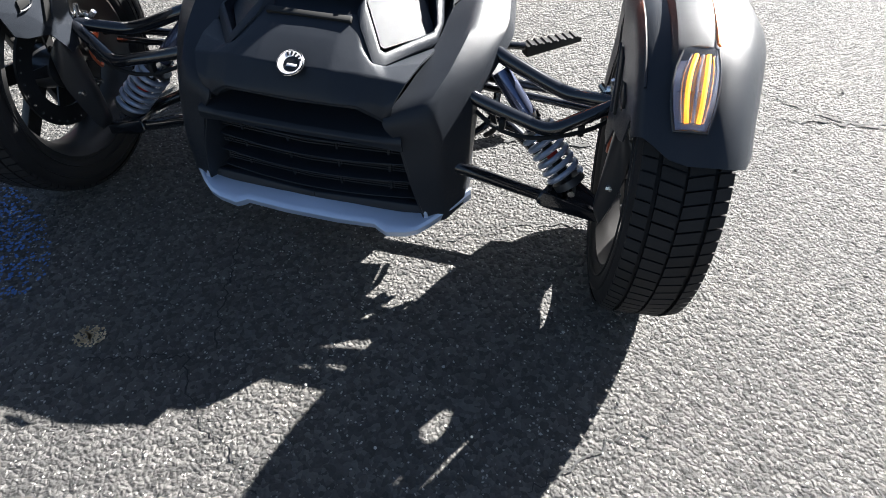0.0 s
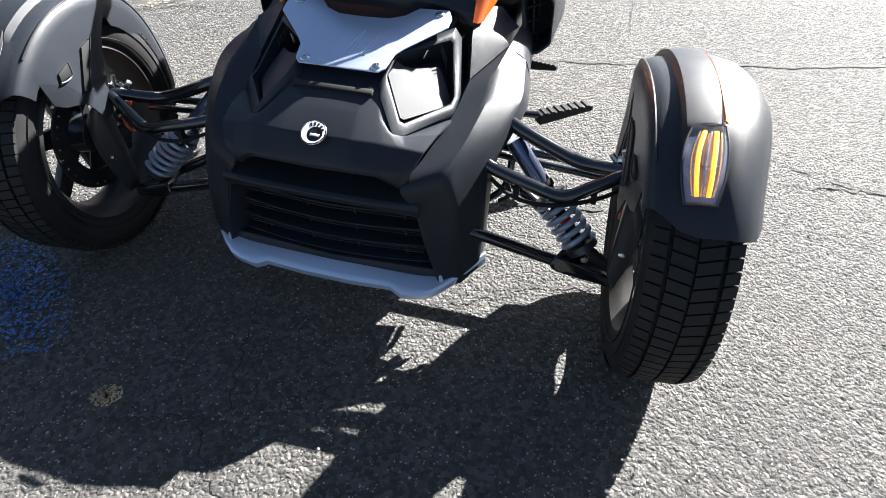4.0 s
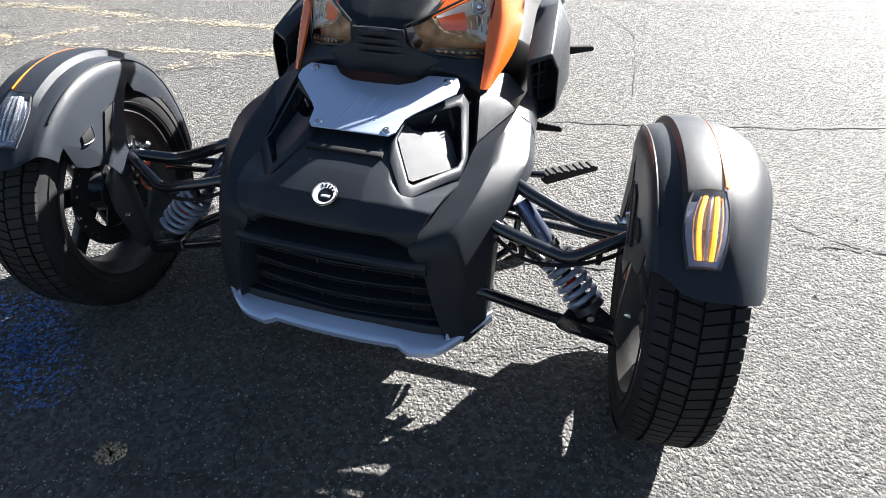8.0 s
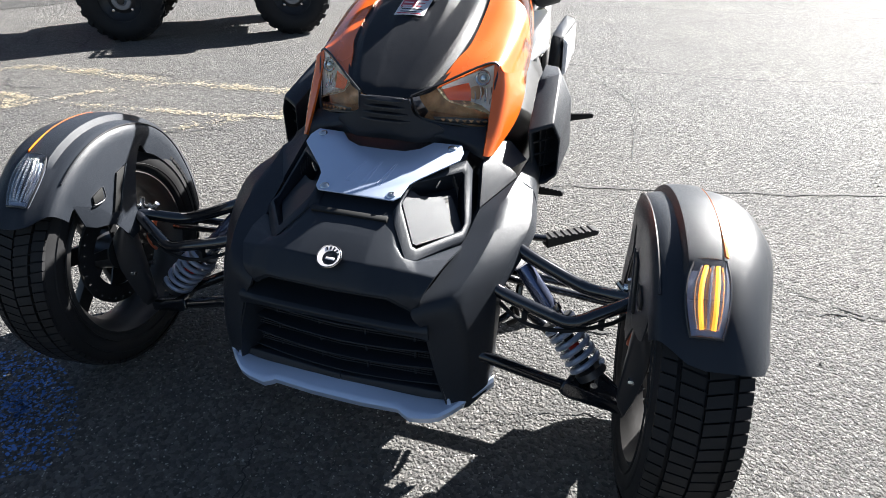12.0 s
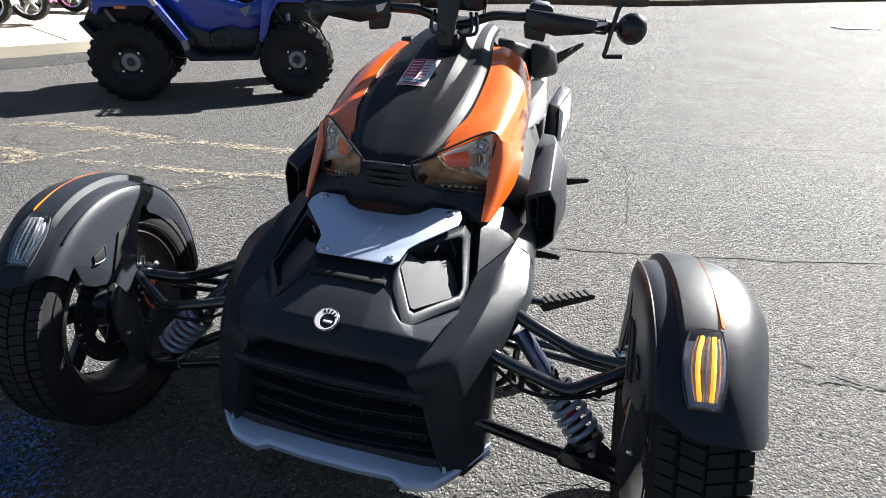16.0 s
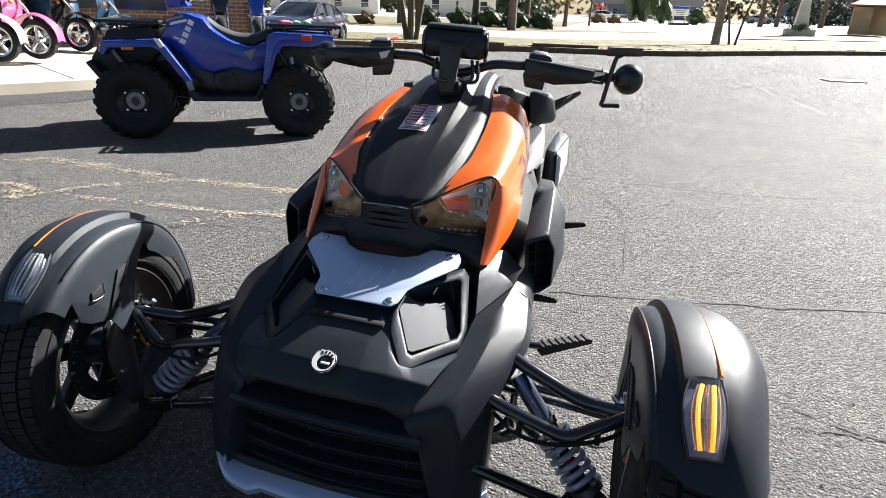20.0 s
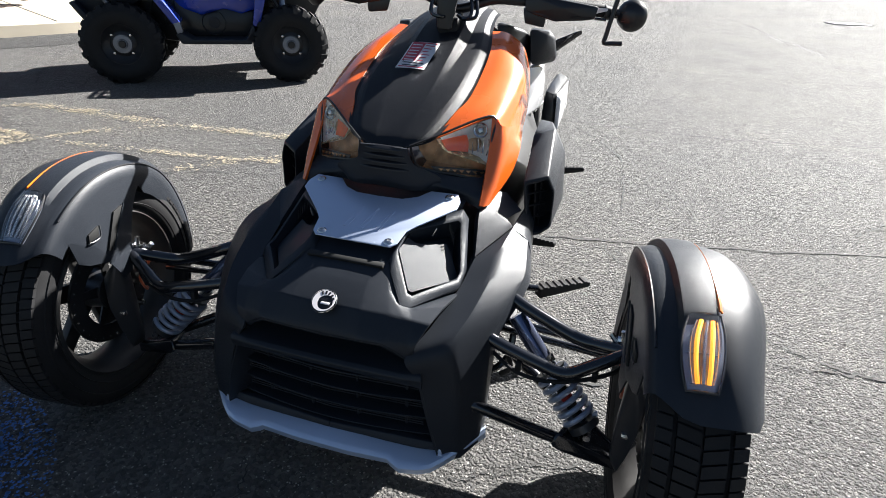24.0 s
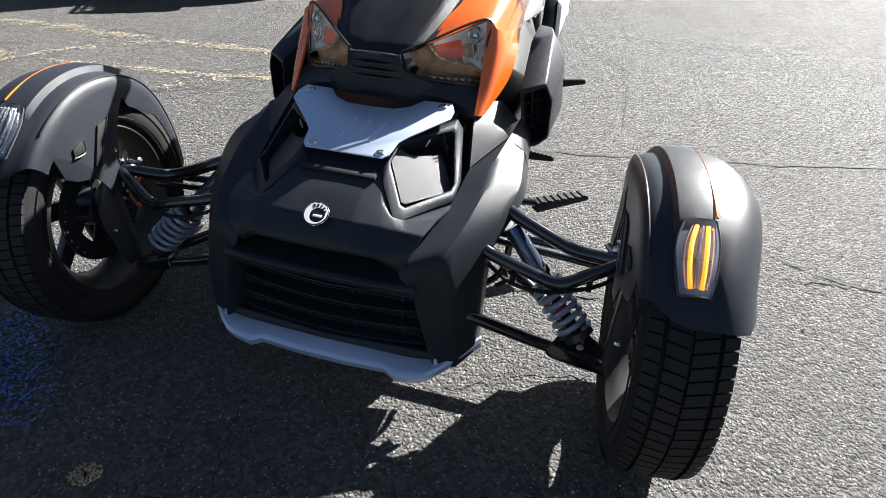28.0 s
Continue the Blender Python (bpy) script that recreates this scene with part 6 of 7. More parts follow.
for k, (line, wide) in enumerate((
    (((-4.6, 1.86), (-3.731, 1.951), (-3.437, 2.101), (-3.117, 2.091), (-2.960, 2.133)), 0.055),
    (((-3.936, 2.111), (-2.856, 2.077), (-2.248, 2.075), (-1.828, 2.093), (-1.396, 2.126)), 0.05),
    (((-2.910, 1.312), (-2.780, 1.436), (-2.626, 1.713), (-2.248, 2.075)), 0.04),
    (((-1.720, 1.305), (-1.544, 1.536), (-1.322, 1.746), (-1.208, 1.832)), 0.05),
    (((-3.9, 1.25), (-3.3, 1.40), (-2.780, 1.436)), 0.04),
    (((-3.18, 1.52), (-3.03, 1.53), (-2.85, 1.50), (-2.46, 1.51), (-2.06, 1.56), (-1.71, 1.59), (-1.48, 1.62), (-1.28, 1.67)), 0.03),
)):
    sandy_crack(line, wide, 20 + k)
    ribbon("crack", [(x, y - wide * 0.4) for x, y in line], wide * 0.10, CRACK, "dark ragged crack in the asphalt", lift=0.006, seed=40 + k, n=60, ragged=0.9)


def scatter_marks(name, box_, n, size, material, label, seed):
    """Small flecks that lie on the ground, as one thing."""
    rnd, bm = random.Random(seed), bmesh.new()
    for _ in range(n):
        x, y, r = rnd.uniform(*box_[:2]), rnd.uniform(*box_[2:]), size * rnd.uniform(0.4, 1.3)
        k = rnd.randint(5, 7)
        ring = [bm.verts.new((x + r * rnd.uniform(0.5, 1) * math.cos(2 * math.pi * i / k), y + r * rnd.uniform(0.5, 1) * math.sin(2 * math.pi * i / k), 0.004)) for i in range(k)]
        top = bm.verts.new((x, y, 0.004 + r * 0.5))
        for i in range(k):
            bm.faces.new((ring[i], ring[(i + 1) % k], top))
    return tagged(part(name, bm, material), label, "debris", kind="stuff")


def stain(name, mid, rx, ry, turn, n, size, material, label, seed):
    """Worn paint or a spill: flecks that thin out towards the edge of an oval."""
    rnd, bm = random.Random(seed), bmesh.new()
    c, sn = math.cos(turn), math.sin(turn)
    for _ in range(n):
        u, a = rnd.random() ** 0.7, rnd.uniform(0, 2 * math.pi)
        p, q, r = rx * u * math.cos(a), ry * u * math.sin(a), size * rnd.uniform(0.4, 1.2)
        x, y = mid[0] + p * c - q * sn, mid[1] + p * sn + q * c
        bm.faces.new([bm.verts.new((x + r * rnd.uniform(0.4, 1) * math.cos(1.05 * i), y + r * rnd.uniform(0.4, 1) * math.sin(1.05 * i), 0.0042)) for i in range(6)])
    return tagged(part(name, bm, material), label, "stain", kind="stuff")


stain("blue_paint_flecks", (-0.76, -0.40), 0.25, 0.12, -0.55, 1100, 0.0055, BLUE_STAIN, "worn blue paint flecks on the asphalt", 11)
stain("tan_spill", (-0.34, -0.58), 0.032, 0.026, 0.3, 170, 0.0045, TAN_STAIN, "dried tan spill on the asphalt", 12)
stain("rust_spill", (2.15, 11.3), 0.30, 0.10, 0.1, 320, 0.016, RUST_STAIN, "rusty tan stain on the asphalt", 13)
rnd = random.Random(17)
for k in range(26):
    x, y, a = rnd.uniform(0.9, 4.5), rnd.uniform(0.2, 7.0), rnd.uniform(0, math.pi)
    line = [(x, y)]
    for _ in range(rnd.randint(4, 7)):
        a += rnd.uniform(-0.7, 0.7)
        step = rnd.uniform(0.15, 0.4)
        x, y = x + step * math.cos(a), y + step * math.sin(a)
        line.append((x, y))
    ribbon("crack", line, 0.006, CRACK, "fine ragged crack in the asphalt", seed=70 + k, n=70, ragged=1.6)
for k, line in enumerate((
    ((-3.89, 2.14), (-4.14, 2.40), (-4.23, 2.60), (-4.04, 2.61), (-3.99, 2.77), (-3.71, 2.75)),
    ((-4.25, 2.59), (-4.37, 2.79), (-4.36, 2.94), (-4.27, 3.15), (-4.02, 3.14)),
    ((-4.04, 2.61), (-4.36, 2.94), (-4.57, 3.22)),
    ((-3.63, 2.62), (-3.88, 3.06), (-3.47, 2.88)),
    ((-3.37, 3.35), (-3.30, 3.62), (-2.99, 3.57)),
    ((-1.75, 1.28), (-1.63, 1.31), (-1.53, 1.40), (-1.40, 1.42)),
    ((-2.96, 1.60), (-2.81, 1.47), (-2.73, 1.33)),
    ((-2.30, 2.12), (-2.44, 2.18), (-2.71, 2.18), (-2.87, 2.10)),
    ((-3.60, 1.70), (-3.35, 1.78), (-3.20, 1.66), (-2.95, 1.72)),
)):
    ribbon("crack", line, 0.010, CRACK, "ragged crack in the asphalt beside the quad bike", seed=110 + k, n=60, ragged=0.9)
ribbon("asphalt_patch", ((-7.3, 0.8), (-6.75, 2.2), (-6.20, 3.62), (-5.82, 4.6), (-5.35, 5.9), (-5.1, 7.4)), 0.85, DARK_ASPHALT, "darker asphalt strip along the kerb", ragged=0.05, seed=90)
scatter_marks("dark_pebbles", (0.6, 2.6, -0.7, 2.6), 130, 0.006, CRACK, "scattered dark pebbles on the asphalt", 3)
scatter_marks("pale_flecks", (-1.1, 0.9, -0.9, 0.3), 260, 0.0035, PALE, "pale stone flecks in the asphalt", 4)


drain = tagged(new("drain_grate"), "steel drain grate set in the asphalt", "drain")
part("frame", joined(*[box(sx, sy, 0.03, 0.004, (x, y, 0.004)) for sx, sy, x, y in ((1.1, 0.05, 0, 0.30), (1.1, 0.05, 0, -0.30), (0.05, 0.55, 0.525, 0), (0.05, 0.55, -0.525, 0))]), ALLOY_PALE, drain)
# a near-black plate paints the shade below the bars
part("well", box(1.0, 0.55, 0.004, 0.0, (0, 0, 0.004)), RECESS_SHADE, drain)
for k in range(15):
    part("bar", box(0.030, 0.55, 0.02, 0.003, (-0.47 + 0.067 * k, 0, 0.012)), ALLOY_PALE, drain)
drain.matrix_world = pose(4.48, 13.8, land(4.48, 13.8) + 0.006, 0, 0, 18) @ Matrix.Scale(0.66, 4)


# ---- pavement, shop front, scooters ----
kerb_line = [(-7.6, 1.5), (-6.76, 3.4), (-6.49, 4.10), (-6.11, 5.00), (-5.6, 6.6), (-5.3, 8.6), (-6.6, 10.8), (-9.3, 11.6)]
edge = spline([(x, y, 0) for x, y in kerb_line], 40)
away = Vector((-0.92, 0.39, 0))


def pave_z(d):
    return 0.14 + 0.05 * d if d < 2.4 else 0.26


rows = [[q + Vector((0, 0, -0.02)), q + away * 0.015 + Vector((0, 0, 0.125)), q + away * 0.04 + Vector((0, 0, 0.14))] + [q + away * d + Vector((0, 0, pave_z(d))) for d in (0.25, 1.0, 2.4, 6.0, 9.0)] for q in edge]
tagged(part("pavement", grid_mesh(rows), CONCRETE, sharp=30), "pale concrete pavement with a raised kerb", "pavement", kind="structure")
for k in (8, 16, 24, 31):
    q = edge[k]
    tagged(part("pavement_joint", thicken(grid_mesh([[q + away * d + Vector((0, o, pave_z(d) + 0.004)) for d in (0.05, 1.0, 2.4, 4.0)] for o in (0, 0.012)]), 0.002), CRACK), "dark joint in the pavement", "joint", kind="structure")


def wall(name, a, b, z0, z1, thick, material, label):
    a, b = Vector((*a, 0)), Vector((*b, 0))
    way = (b - a).normalized()
    n = Vector((-way.y, way.x, 0))
    ob = part(name, hull([p + n * o + Vector((0, 0, z)) for p in (a, b) for o in (0, thick) for z in (z0, z1)]), material)
    return tagged(ob, label, "wall", kind="structure")


wall("wall_shop", (-14.5, 3.3), (-7.3, 10.6), 0.0, 3.4, 0.25, BRICK, "red-brown brick wall of the shop")
wall("wall_shop_side", (-7.3, 10.6), (-13.6, 12.6), 0.0, 3.4, 0.25, BRICK, "red-brown brick wall of the shop")
for k, (a, b) in enumerate((((-13.4, 4.3), (-12.0, 5.7)), ((-9.6, 8.15), (-8.5, 9.27)))):
    w = wall("window_%d" % (k + 1), (a[0] + 0.03, a[1] - 0.03), (b[0] + 0.03, b[1] - 0.03), 0.9, 2.4, 0.02, SHOP_GLASS, "dark shop window in the brick wall")
tagged(part("shop_roof", hull([(x, y, z) for x, y in ((-15.5, 2.9), (-6.6, 10.2), (-13.8, 13.3), (-20, 9)) for z in (3.4, 3.55)]), PLASTIC), "flat dark eaves of the shop", "roof", kind="structure")


def spoked_wheel(parent, m, r, w, rim):
    wheel = part("wheel", moved(lathe([(-w * 0.35, r * 0.72), (-w * 0.5, r * 0.82), (-w * 0.42, r * 0.95), (0, r), (w * 0.42, r * 0.95), (w * 0.5, r * 0.82), (w * 0.35, r * 0.72)], 28), m), RUBBER, parent)
    part("rim", moved(lathe([(-w * 0.36, r * 0.73), (-w * 0.3, r * 0.64), (w * 0.3, r * 0.64), (w * 0.36, r * 0.73)], 28), m), rim, wheel)
    for k in range(5):
        part("spoke", moved(box(w * 0.3, r * 0.14, r * 0.62, 0.004, (0, 0, r * 0.36)), m @ pose(0, 0, 0, k * 72)), rim, wheel)
    part("hub", moved(lathe([(-w * 0.4, 0.0), (-w * 0.4, r * 0.2), (w * 0.4, r * 0.2), (w * 0.4, 0)], 16), m), rim, wheel)
    return wheel


def scooter(name, paint, at, heading, label):
    """A step-through scooter that points along its own +x."""
    sc = tagged(new(name), label, "scooter", "scooters on the pavement")
    spoked_wheel(sc, pose(0, 0, 0.235, 0, 0, 90), 0.235, 0.11, CHROME)
    spoked_wheel(sc, pose(-1.24, 0, 0.235, 0, 0, 90), 0.235, 0.12, CHROME)
    part("front_fender", sheet([[(0.27 * math.cos(radians(a)) * 1.05, y, 0.245 + 0.27 * math.sin(radians(a)) * 1.12 - abs(y) * 0.25) for y in (-0.085, -0.05, 0, 0.05, 0.085)] for a in (-2, 25, 55, 85, 115, 140)], 9, 16, 0.006), paint, sc)
    part("fork", tube([(0, 0.075, 0.235), (-0.10, 0.07, 0.55), (-0.16, 0.0, 0.70)], 0.02, 8), CHROME, sc)
    part("leg_shield", sheet([[(-0.30, y * 1.0, 0.34) if abs(y) < 9 else 0 for y in (-0.20, -0.10, 0, 0.10, 0.20)], [(-0.18 - abs(y) * 0.25, y, 0.60) for y in (-0.20, -0.10, 0, 0.10, 0.20)], [(-0.20 - abs(y) * 0.3, y, 0.80) for y in (-0.18, -0.09, 0, 0.09, 0.18)], [(-0.26 - abs(y) * 0.2, y, 0.98) for y in (-0.10, -0.05, 0, 0.05, 0.10)]], 13, 14, 0.01), paint, sc)
    part("headset", hull([(-0.16, y, z) for y in (-0.06, 0.06) for z in (0.98, 1.04)] + [(-0.36, y, z) for y in (-0.11, 0.11) for z in (0.98, 1.05)], 0.02), paint, sc)
    part("headlamp", moved(lathe([(0.0, 0.0), (0.02, 0.03), (0.0, 0.06), (-0.04, 0.06)], 18), pose(-0.165, 0, 1.0)), REFLECTOR, sc)
    part("handlebar", tube([(-0.36, -0.32, 1.05), (-0.30, 0, 1.03), (-0.36, 0.32, 1.05)], 0.014, 8), PLASTIC_SMOOTH, sc)
    part("floor_board", box(0.46, 0.30, 0.07, 0.02, (-0.53, 0, 0.30)), PLASTIC_SMOOTH, sc)
    part("rear_body", hull([(x, s * y, z) for s in SIDES for x, y, z in ((-0.72, 0.13, 0.32), (-0.74, 0.12, 0.66), (-1.05, 0.17, 0.50), (-1.45, 0.13, 0.72), (-1.52, 0.06, 0.60), (-1.2, 0.16, 0.42))], 0.03), paint, sc)
    part("seat", hull([(x, s * y, z) for s in SIDES for x, y, z in ((-0.72, 0.09, 0.68), (-0.76, 0.12, 0.76), (-1.15, 0.14, 0.77), (-1.42, 0.10, 0.79), (-1.44, 0.10, 0.72))], 0.025), SEAT_VINYL, sc)
    part("indicator", moved(lathe([(-0.02, 0), (-0.02, 0.022), (0.0, 0.028), (0.015, 0.015), (0.02, 0)], 12), pose(-0.155, -0.13, 0.66)), AMBER, sc)
    sc.matrix_world = pose(*at, 0, 0, heading) @ Matrix.Scale(1.12, 4)
    return sc


scooter("pink_scooter", PINK_PAINT, (-7.50, 5.56, 0.262), 22, "pink motor scooter parked on the pavement")
scooter("black_scooter", BLACK_PAINT, (-8.25, 6.95, 0.262), 12, "black motor scooter parked on the pavement")
scooter("white_scooter", WHITE_PAINT, (-7.42, 4.93, 0.262), 24, "silver-white scooter parked on the pavement")
scooter("grey_scooter", DARK_BLUE, (-7.75, 7.35, 0.262), 10, "dark blue and silver scooter parked on the pavement")


def motorcycle(at, heading, paint, label):
    mc = tagged(new("motorcycle"), label, "motorcycle", "motorcycles by the shop")
    spoked_wheel(mc, pose(0, 0, 0.30, 0, 0, 90), 0.30, 0.12, ALLOY)
    spoked_wheel(mc, pose(-1.38, 0, 0.30, 0, 0, 90), 0.30, 0.16, ALLOY)
    part("engine", hull([(x, s * 0.16, z) for s in SIDES for x, z in ((-0.45, 0.25), (-0.4, 0.55), (-0.85, 0.58), (-0.9, 0.28))], 0.03), ALLOY, mc)
    part("tank", hull([(x, s * y, z) for s in SIDES for x, y, z in ((-0.35, 0.08, 0.72), (-0.40, 0.14, 0.88), (-0.60, 0.15, 0.90), (-0.85, 0.10, 0.74), (-0.5, 0.14, 0.66))], 0.03), paint, mc)
    part("seat", hull([(x, s * y, z) for s in SIDES for x, y, z in ((-0.80, 0.10, 0.72), (-0.85, 0.12, 0.79), (-1.5, 0.12, 0.86), (-1.55, 0.08, 0.78))], 0.02), SEAT_VINYL, mc)
    part("fairing", sheet([[(-0.10, y, 0.62), (-0.02, y * 0.5, 0.70), (-0.14, y, 0.98)] for y in (-0.18, -0.06, 0.06, 0.18)], 8, 10, 0.01), paint, mc)
    for y in (-0.1, 0.1):
        part("fork", tube([(0, y, 0.30), (-0.28, y, 0.95)], 0.022, 8), CHROME, mc)
    part("handlebar", tube([(-0.42, -0.36, 1.04), (-0.30, 0, 1.02), (-0.42, 0.36, 1.04)], 0.014, 8), PLASTIC_SMOOTH, mc)
    part("windscreen", sheet([[(-0.14, y, 0.98), (-0.24, y * 0.8, 1.25)] for y in (-0.15, 0, 0.15)], 6, 6, 0.004), SHOP_GLASS, mc)
    mc.matrix_world = pose(*at, 0, 0, heading)


motorcycle((-6.75, 8.60, 0.262), -50, BLACK_PAINT, "black motorcycle parked by the brick wall")
motorcycle((-6.35, 9.10, 0.262), -55, BLUE, "blue and black motorcycle parked by the brick wall")


# ---- parked cars ----
def car(at, heading, paint, label, size=1.0):
    """A saloon that points along its own +x; its middle is at the origin."""
    c = tagged(new("parked_car"), label, "car")
    half = ((-2.32, 0.66, 0.42, 0.90), (-2.22, 0.82, 0.30, 1.00), (-1.75, 0.90, 0.24, 1.02), (-0.9, 0.92, 0.20, 0.98), (0.0, 0.92, 0.19, 0.96), (0.9, 0.91, 0.20, 0.95), (1.5, 0.89, 0.22, 0.90), (2.05, 0.84, 0.24, 0.80), (2.28, 0.70, 0.28, 0.70), (2.34, 0.55, 0.34, 0.60))
    rows = [[(x, -w * 0.96, lo), (x, -w * 1.01, lo + 0.30 * (hi - lo)), (x, -w * 1.02, lo + 0.72 * (hi - lo)), (x, -w * 0.95, hi - 0.02), (x, -w * 0.80, hi + 0.005), (x, 0, hi + 0.03), (x, w * 0.80, hi + 0.005), (x, w * 0.95, hi - 0.02), (x, w * 1.02, lo + 0.72 * (hi - lo)), (x, w * 1.01, lo + 0.30 * (hi - lo)), (x, w * 0.96, lo)] for x, w, lo, hi in half]
    part("body", sheet(rows, 33, 40, 0.02), paint, c)
    glass = ((-1.80, 0.70, 0.98, 1.00), (-1.10, 0.68, 0.97, 1.34), (-0.3, 0.67, 0.96, 1.42), (0.30, 0.68, 0.96, 1.38), (1.20, 0.74, 0.94, 0.955))
    rows = [[(x, -w * 1.12, lo), (x, -w * 0.95, hi - 0.05), (x, -w * 0.7, hi - 0.01), (x, 0, hi), (x, w * 0.7, hi - 0.01), (x, w * 0.95, hi - 0.05), (x, w * 1.12, lo)] for x, w, lo, hi in glass]
    part("cabin_glass", sheet(rows, 25, 24, 0.01), SHOP_GLASS, c)
    part("roof", sheet([[(x, -0.655, z - 0.045), (x, -0.46, z), (x, 0, z + 0.012), (x, 0.46, z), (x, 0.655, z - 0.045)] for x, z in ((-1.12, 1.345), (-0.7, 1.415), (-0.3, 1.430), (0.1, 1.415), (0.34, 1.375))], 15, 10, 0.02), paint, c)
    part("bumper_grille", hull([(2.30, sy * 0.42, z) for sy in SIDES for z in (0.40, 0.62)] + [(2.37, sy * 0.36, z) for sy in SIDES for z in (0.42, 0.58)], 0.01), BLACK_PAINT, c)
    for s in SIDES:
        part("pillar", tube([(-1.80, s * 0.78, 0.99), (-1.10, s * 0.655, 1.32), (-0.3, s * 0.65, 1.40), (0.32, s * 0.655, 1.35), (1.22, s * 0.82, 0.945)], 0.030, 8, 30), paint, c)
        for x, top in ((-0.25, 1.39), (-1.05, 1.31)):
            part("pillar", tube([(x, s * 0.765, 0.96), (x, s * 0.655, top)], 0.035, 6), BLACK_PAINT, c)
        part("side_mirror", hull([(x, s * y, z) for x, y, z in ((0.78, 0.92, 1.00), (0.92, 0.92, 0.99), (0.76, 1.10, 1.09), (0.76, 1.10, 0.98), (0.90, 1.08, 1.05), (0.90, 1.08, 0.99), (0.78, 0.94, 1.08))], 0.02), BLACK_PAINT, c)
        part("headlight", hull([(x, s * y, z) for x, y, z in ((2.26, 0.50, 0.70), (2.02, 0.82, 0.78), (2.32, 0.50, 0.60), (2.10, 0.83, 0.68))], 0.01), REFLECTOR, c)
        part("tail_light", hull([(x, s * y, z) for x, y, z in ((-2.30, 0.45, 0.92), (-2.18, 0.83, 0.94), (-2.34, 0.45, 0.80), (-2.20, 0.84, 0.80))], 0.01), RED, c)
        for x in (-1.4, 1.4):
            part("wheel_arch", moved(lathe([(0.0, 0.0), (0.0, 0.385), (0.03, 0.395), (0.045, 0.375)], 28), pose(x, s * 0.905, 0.34, 0, 0, s * 90)), BLACK_PAINT, c)
            m = pose(x, s * 0.86, 0.33, 0, 0, s * 90)
            w = part("wheel", moved(lathe([(-0.10, 0.24), (-0.11, 0.30), (-0.08, 0.33), (0.08, 0.33), (0.11, 0.30), (0.10, 0.24), (0.07, 0.22), (0.06, 0.0)], 28), m), RUBBER, c)
            for k in range(7):
                part("spoke", moved(box(0.02, 0.05, 0.17, 0.006, (0.090, 0, 0.13)), m @ pose(0, 0, 0, k * 360 / 7)), CHROME, w)
    c.matrix_world = pose(*at, 0, 0, heading) @ Matrix.Scale(size, 4)
    return c


car((-9.72, 16.62, 0), -83, PURPLE, "dark purple saloon car parked beyond the quad bike", 0.86)


# ---- beyond the car park: kerb, lawn, street, trees and houses ----
KERB = [(-16.0, 12.6), (-8.13, 16.4), (-6.1, 17.0), (-4.5, 18.0), (-2.9, 18.8), (-1.0, 19.2), (1.4, 20.4), (5.3, 24.6), (8.4, 27.6), (16.0, 33.5), (40.0, 46.0)]
OVER = Vector((-0.50, 0.866, 0))


def strip(name, d0, d1, lift, material, label, n=90, cols=6, face=0.0):
    """A long sheet that runs along the kerb from d0 to d1 metres behind it; face: the height of a front face."""
    rows = []
    for q in spline([(x, y, 0) for x, y in KERB], n):
        row = []
        if face:
            p = q + OVER * d0
            row.append(Vector((p.x, p.y, land(p.x, p.y) - 0.02)))
        for k in range(cols + 1):
            p = q + OVER * (d0 + (d1 - d0) * k / cols)
            row.append(Vector((p.x, p.y, land(p.x, p.y) + lift)))
        rows.append(row)
    return tagged(part(name, grid_mesh(rows), material, sharp=30), label, "ground", kind="structure")


strip("kerb_edge", -0.12, 0.25, 0.16, EARTH, "broken dark kerb edge with soil and leaves", face=0.1)
strip("lawn", 0.25, 8.4, 0.14, GRASS, "dry brown lawn strip with fallen leaves", cols=10)
strip("street", 8.4, 20.0, 0.10, STREET, "pale sunlit concrete street")
strip("far_lawn", 20.0, 52.0, 0.12, GRASS, "dry lawn strewn with leaves beyond the street", cols=10)
def patch(name, corners, lift, material, label, n=14):
    """A sheet on the land between four corners."""
    a, b, c, d = (Vector((*q, 0)) for q in corners)
    rows = []
    for j in range(n + 1):
        p, q = a.lerp(d, j / n), b.lerp(c, j / n)
        rows.append([Vector((v.x, v.y, land(v.x, v.y) + lift)) for v in (p.lerp(q, i / n) for i in range(n + 1))])
    return tagged(part(name, grid_mesh(rows), material), label, "ground", kind="structure")


patch("side_lot", ((-6.4, 46.0), (48.0, 64.0), (60.0, 150.0), (-7.0, 92.0)), 0.125, STREET, "pale sunlit lot beyond the street")
patch("green_lawn", ((5.6, 40.5), (24.0, 52.0), (34.0, 84.0), (11.0, 77.0)), 0.15, LAWN, "thin olive green lawn round the obelisk")
strip("far_lot", 52.0, 130.0, 0.10, STREET, "pale sunlit lot in the distance")


def tuft_field(name, d0, d1, n, h, material, label, seed):
    rnd, bm = random.Random(seed), bmesh.new()
    line = spline([(x, y, 0) for x, y in KERB], 200)
    for _ in range(n):
        q = line[rnd.randint(20, 170)] + OVER * rnd.uniform(d0, d1)
        z = land(q.x, q.y) + 0.14
        a, w, hh = rnd.uniform(0, math.pi), rnd.uniform(0.03, 0.12), h * rnd.uniform(0.3, 1)
        s = Vector((math.cos(a), math.sin(a), 0)) * w
        bm.faces.new([bm.verts.new(v) for v in (Vector((q.x, q.y, z)) - s, Vector((q.x, q.y, z)) + s, Vector((q.x + rnd.uniform(-0.05, 0.05), q.y, z + hh)))])
    return tagged(part(name, bm, material), label, "grass", kind="stuff")


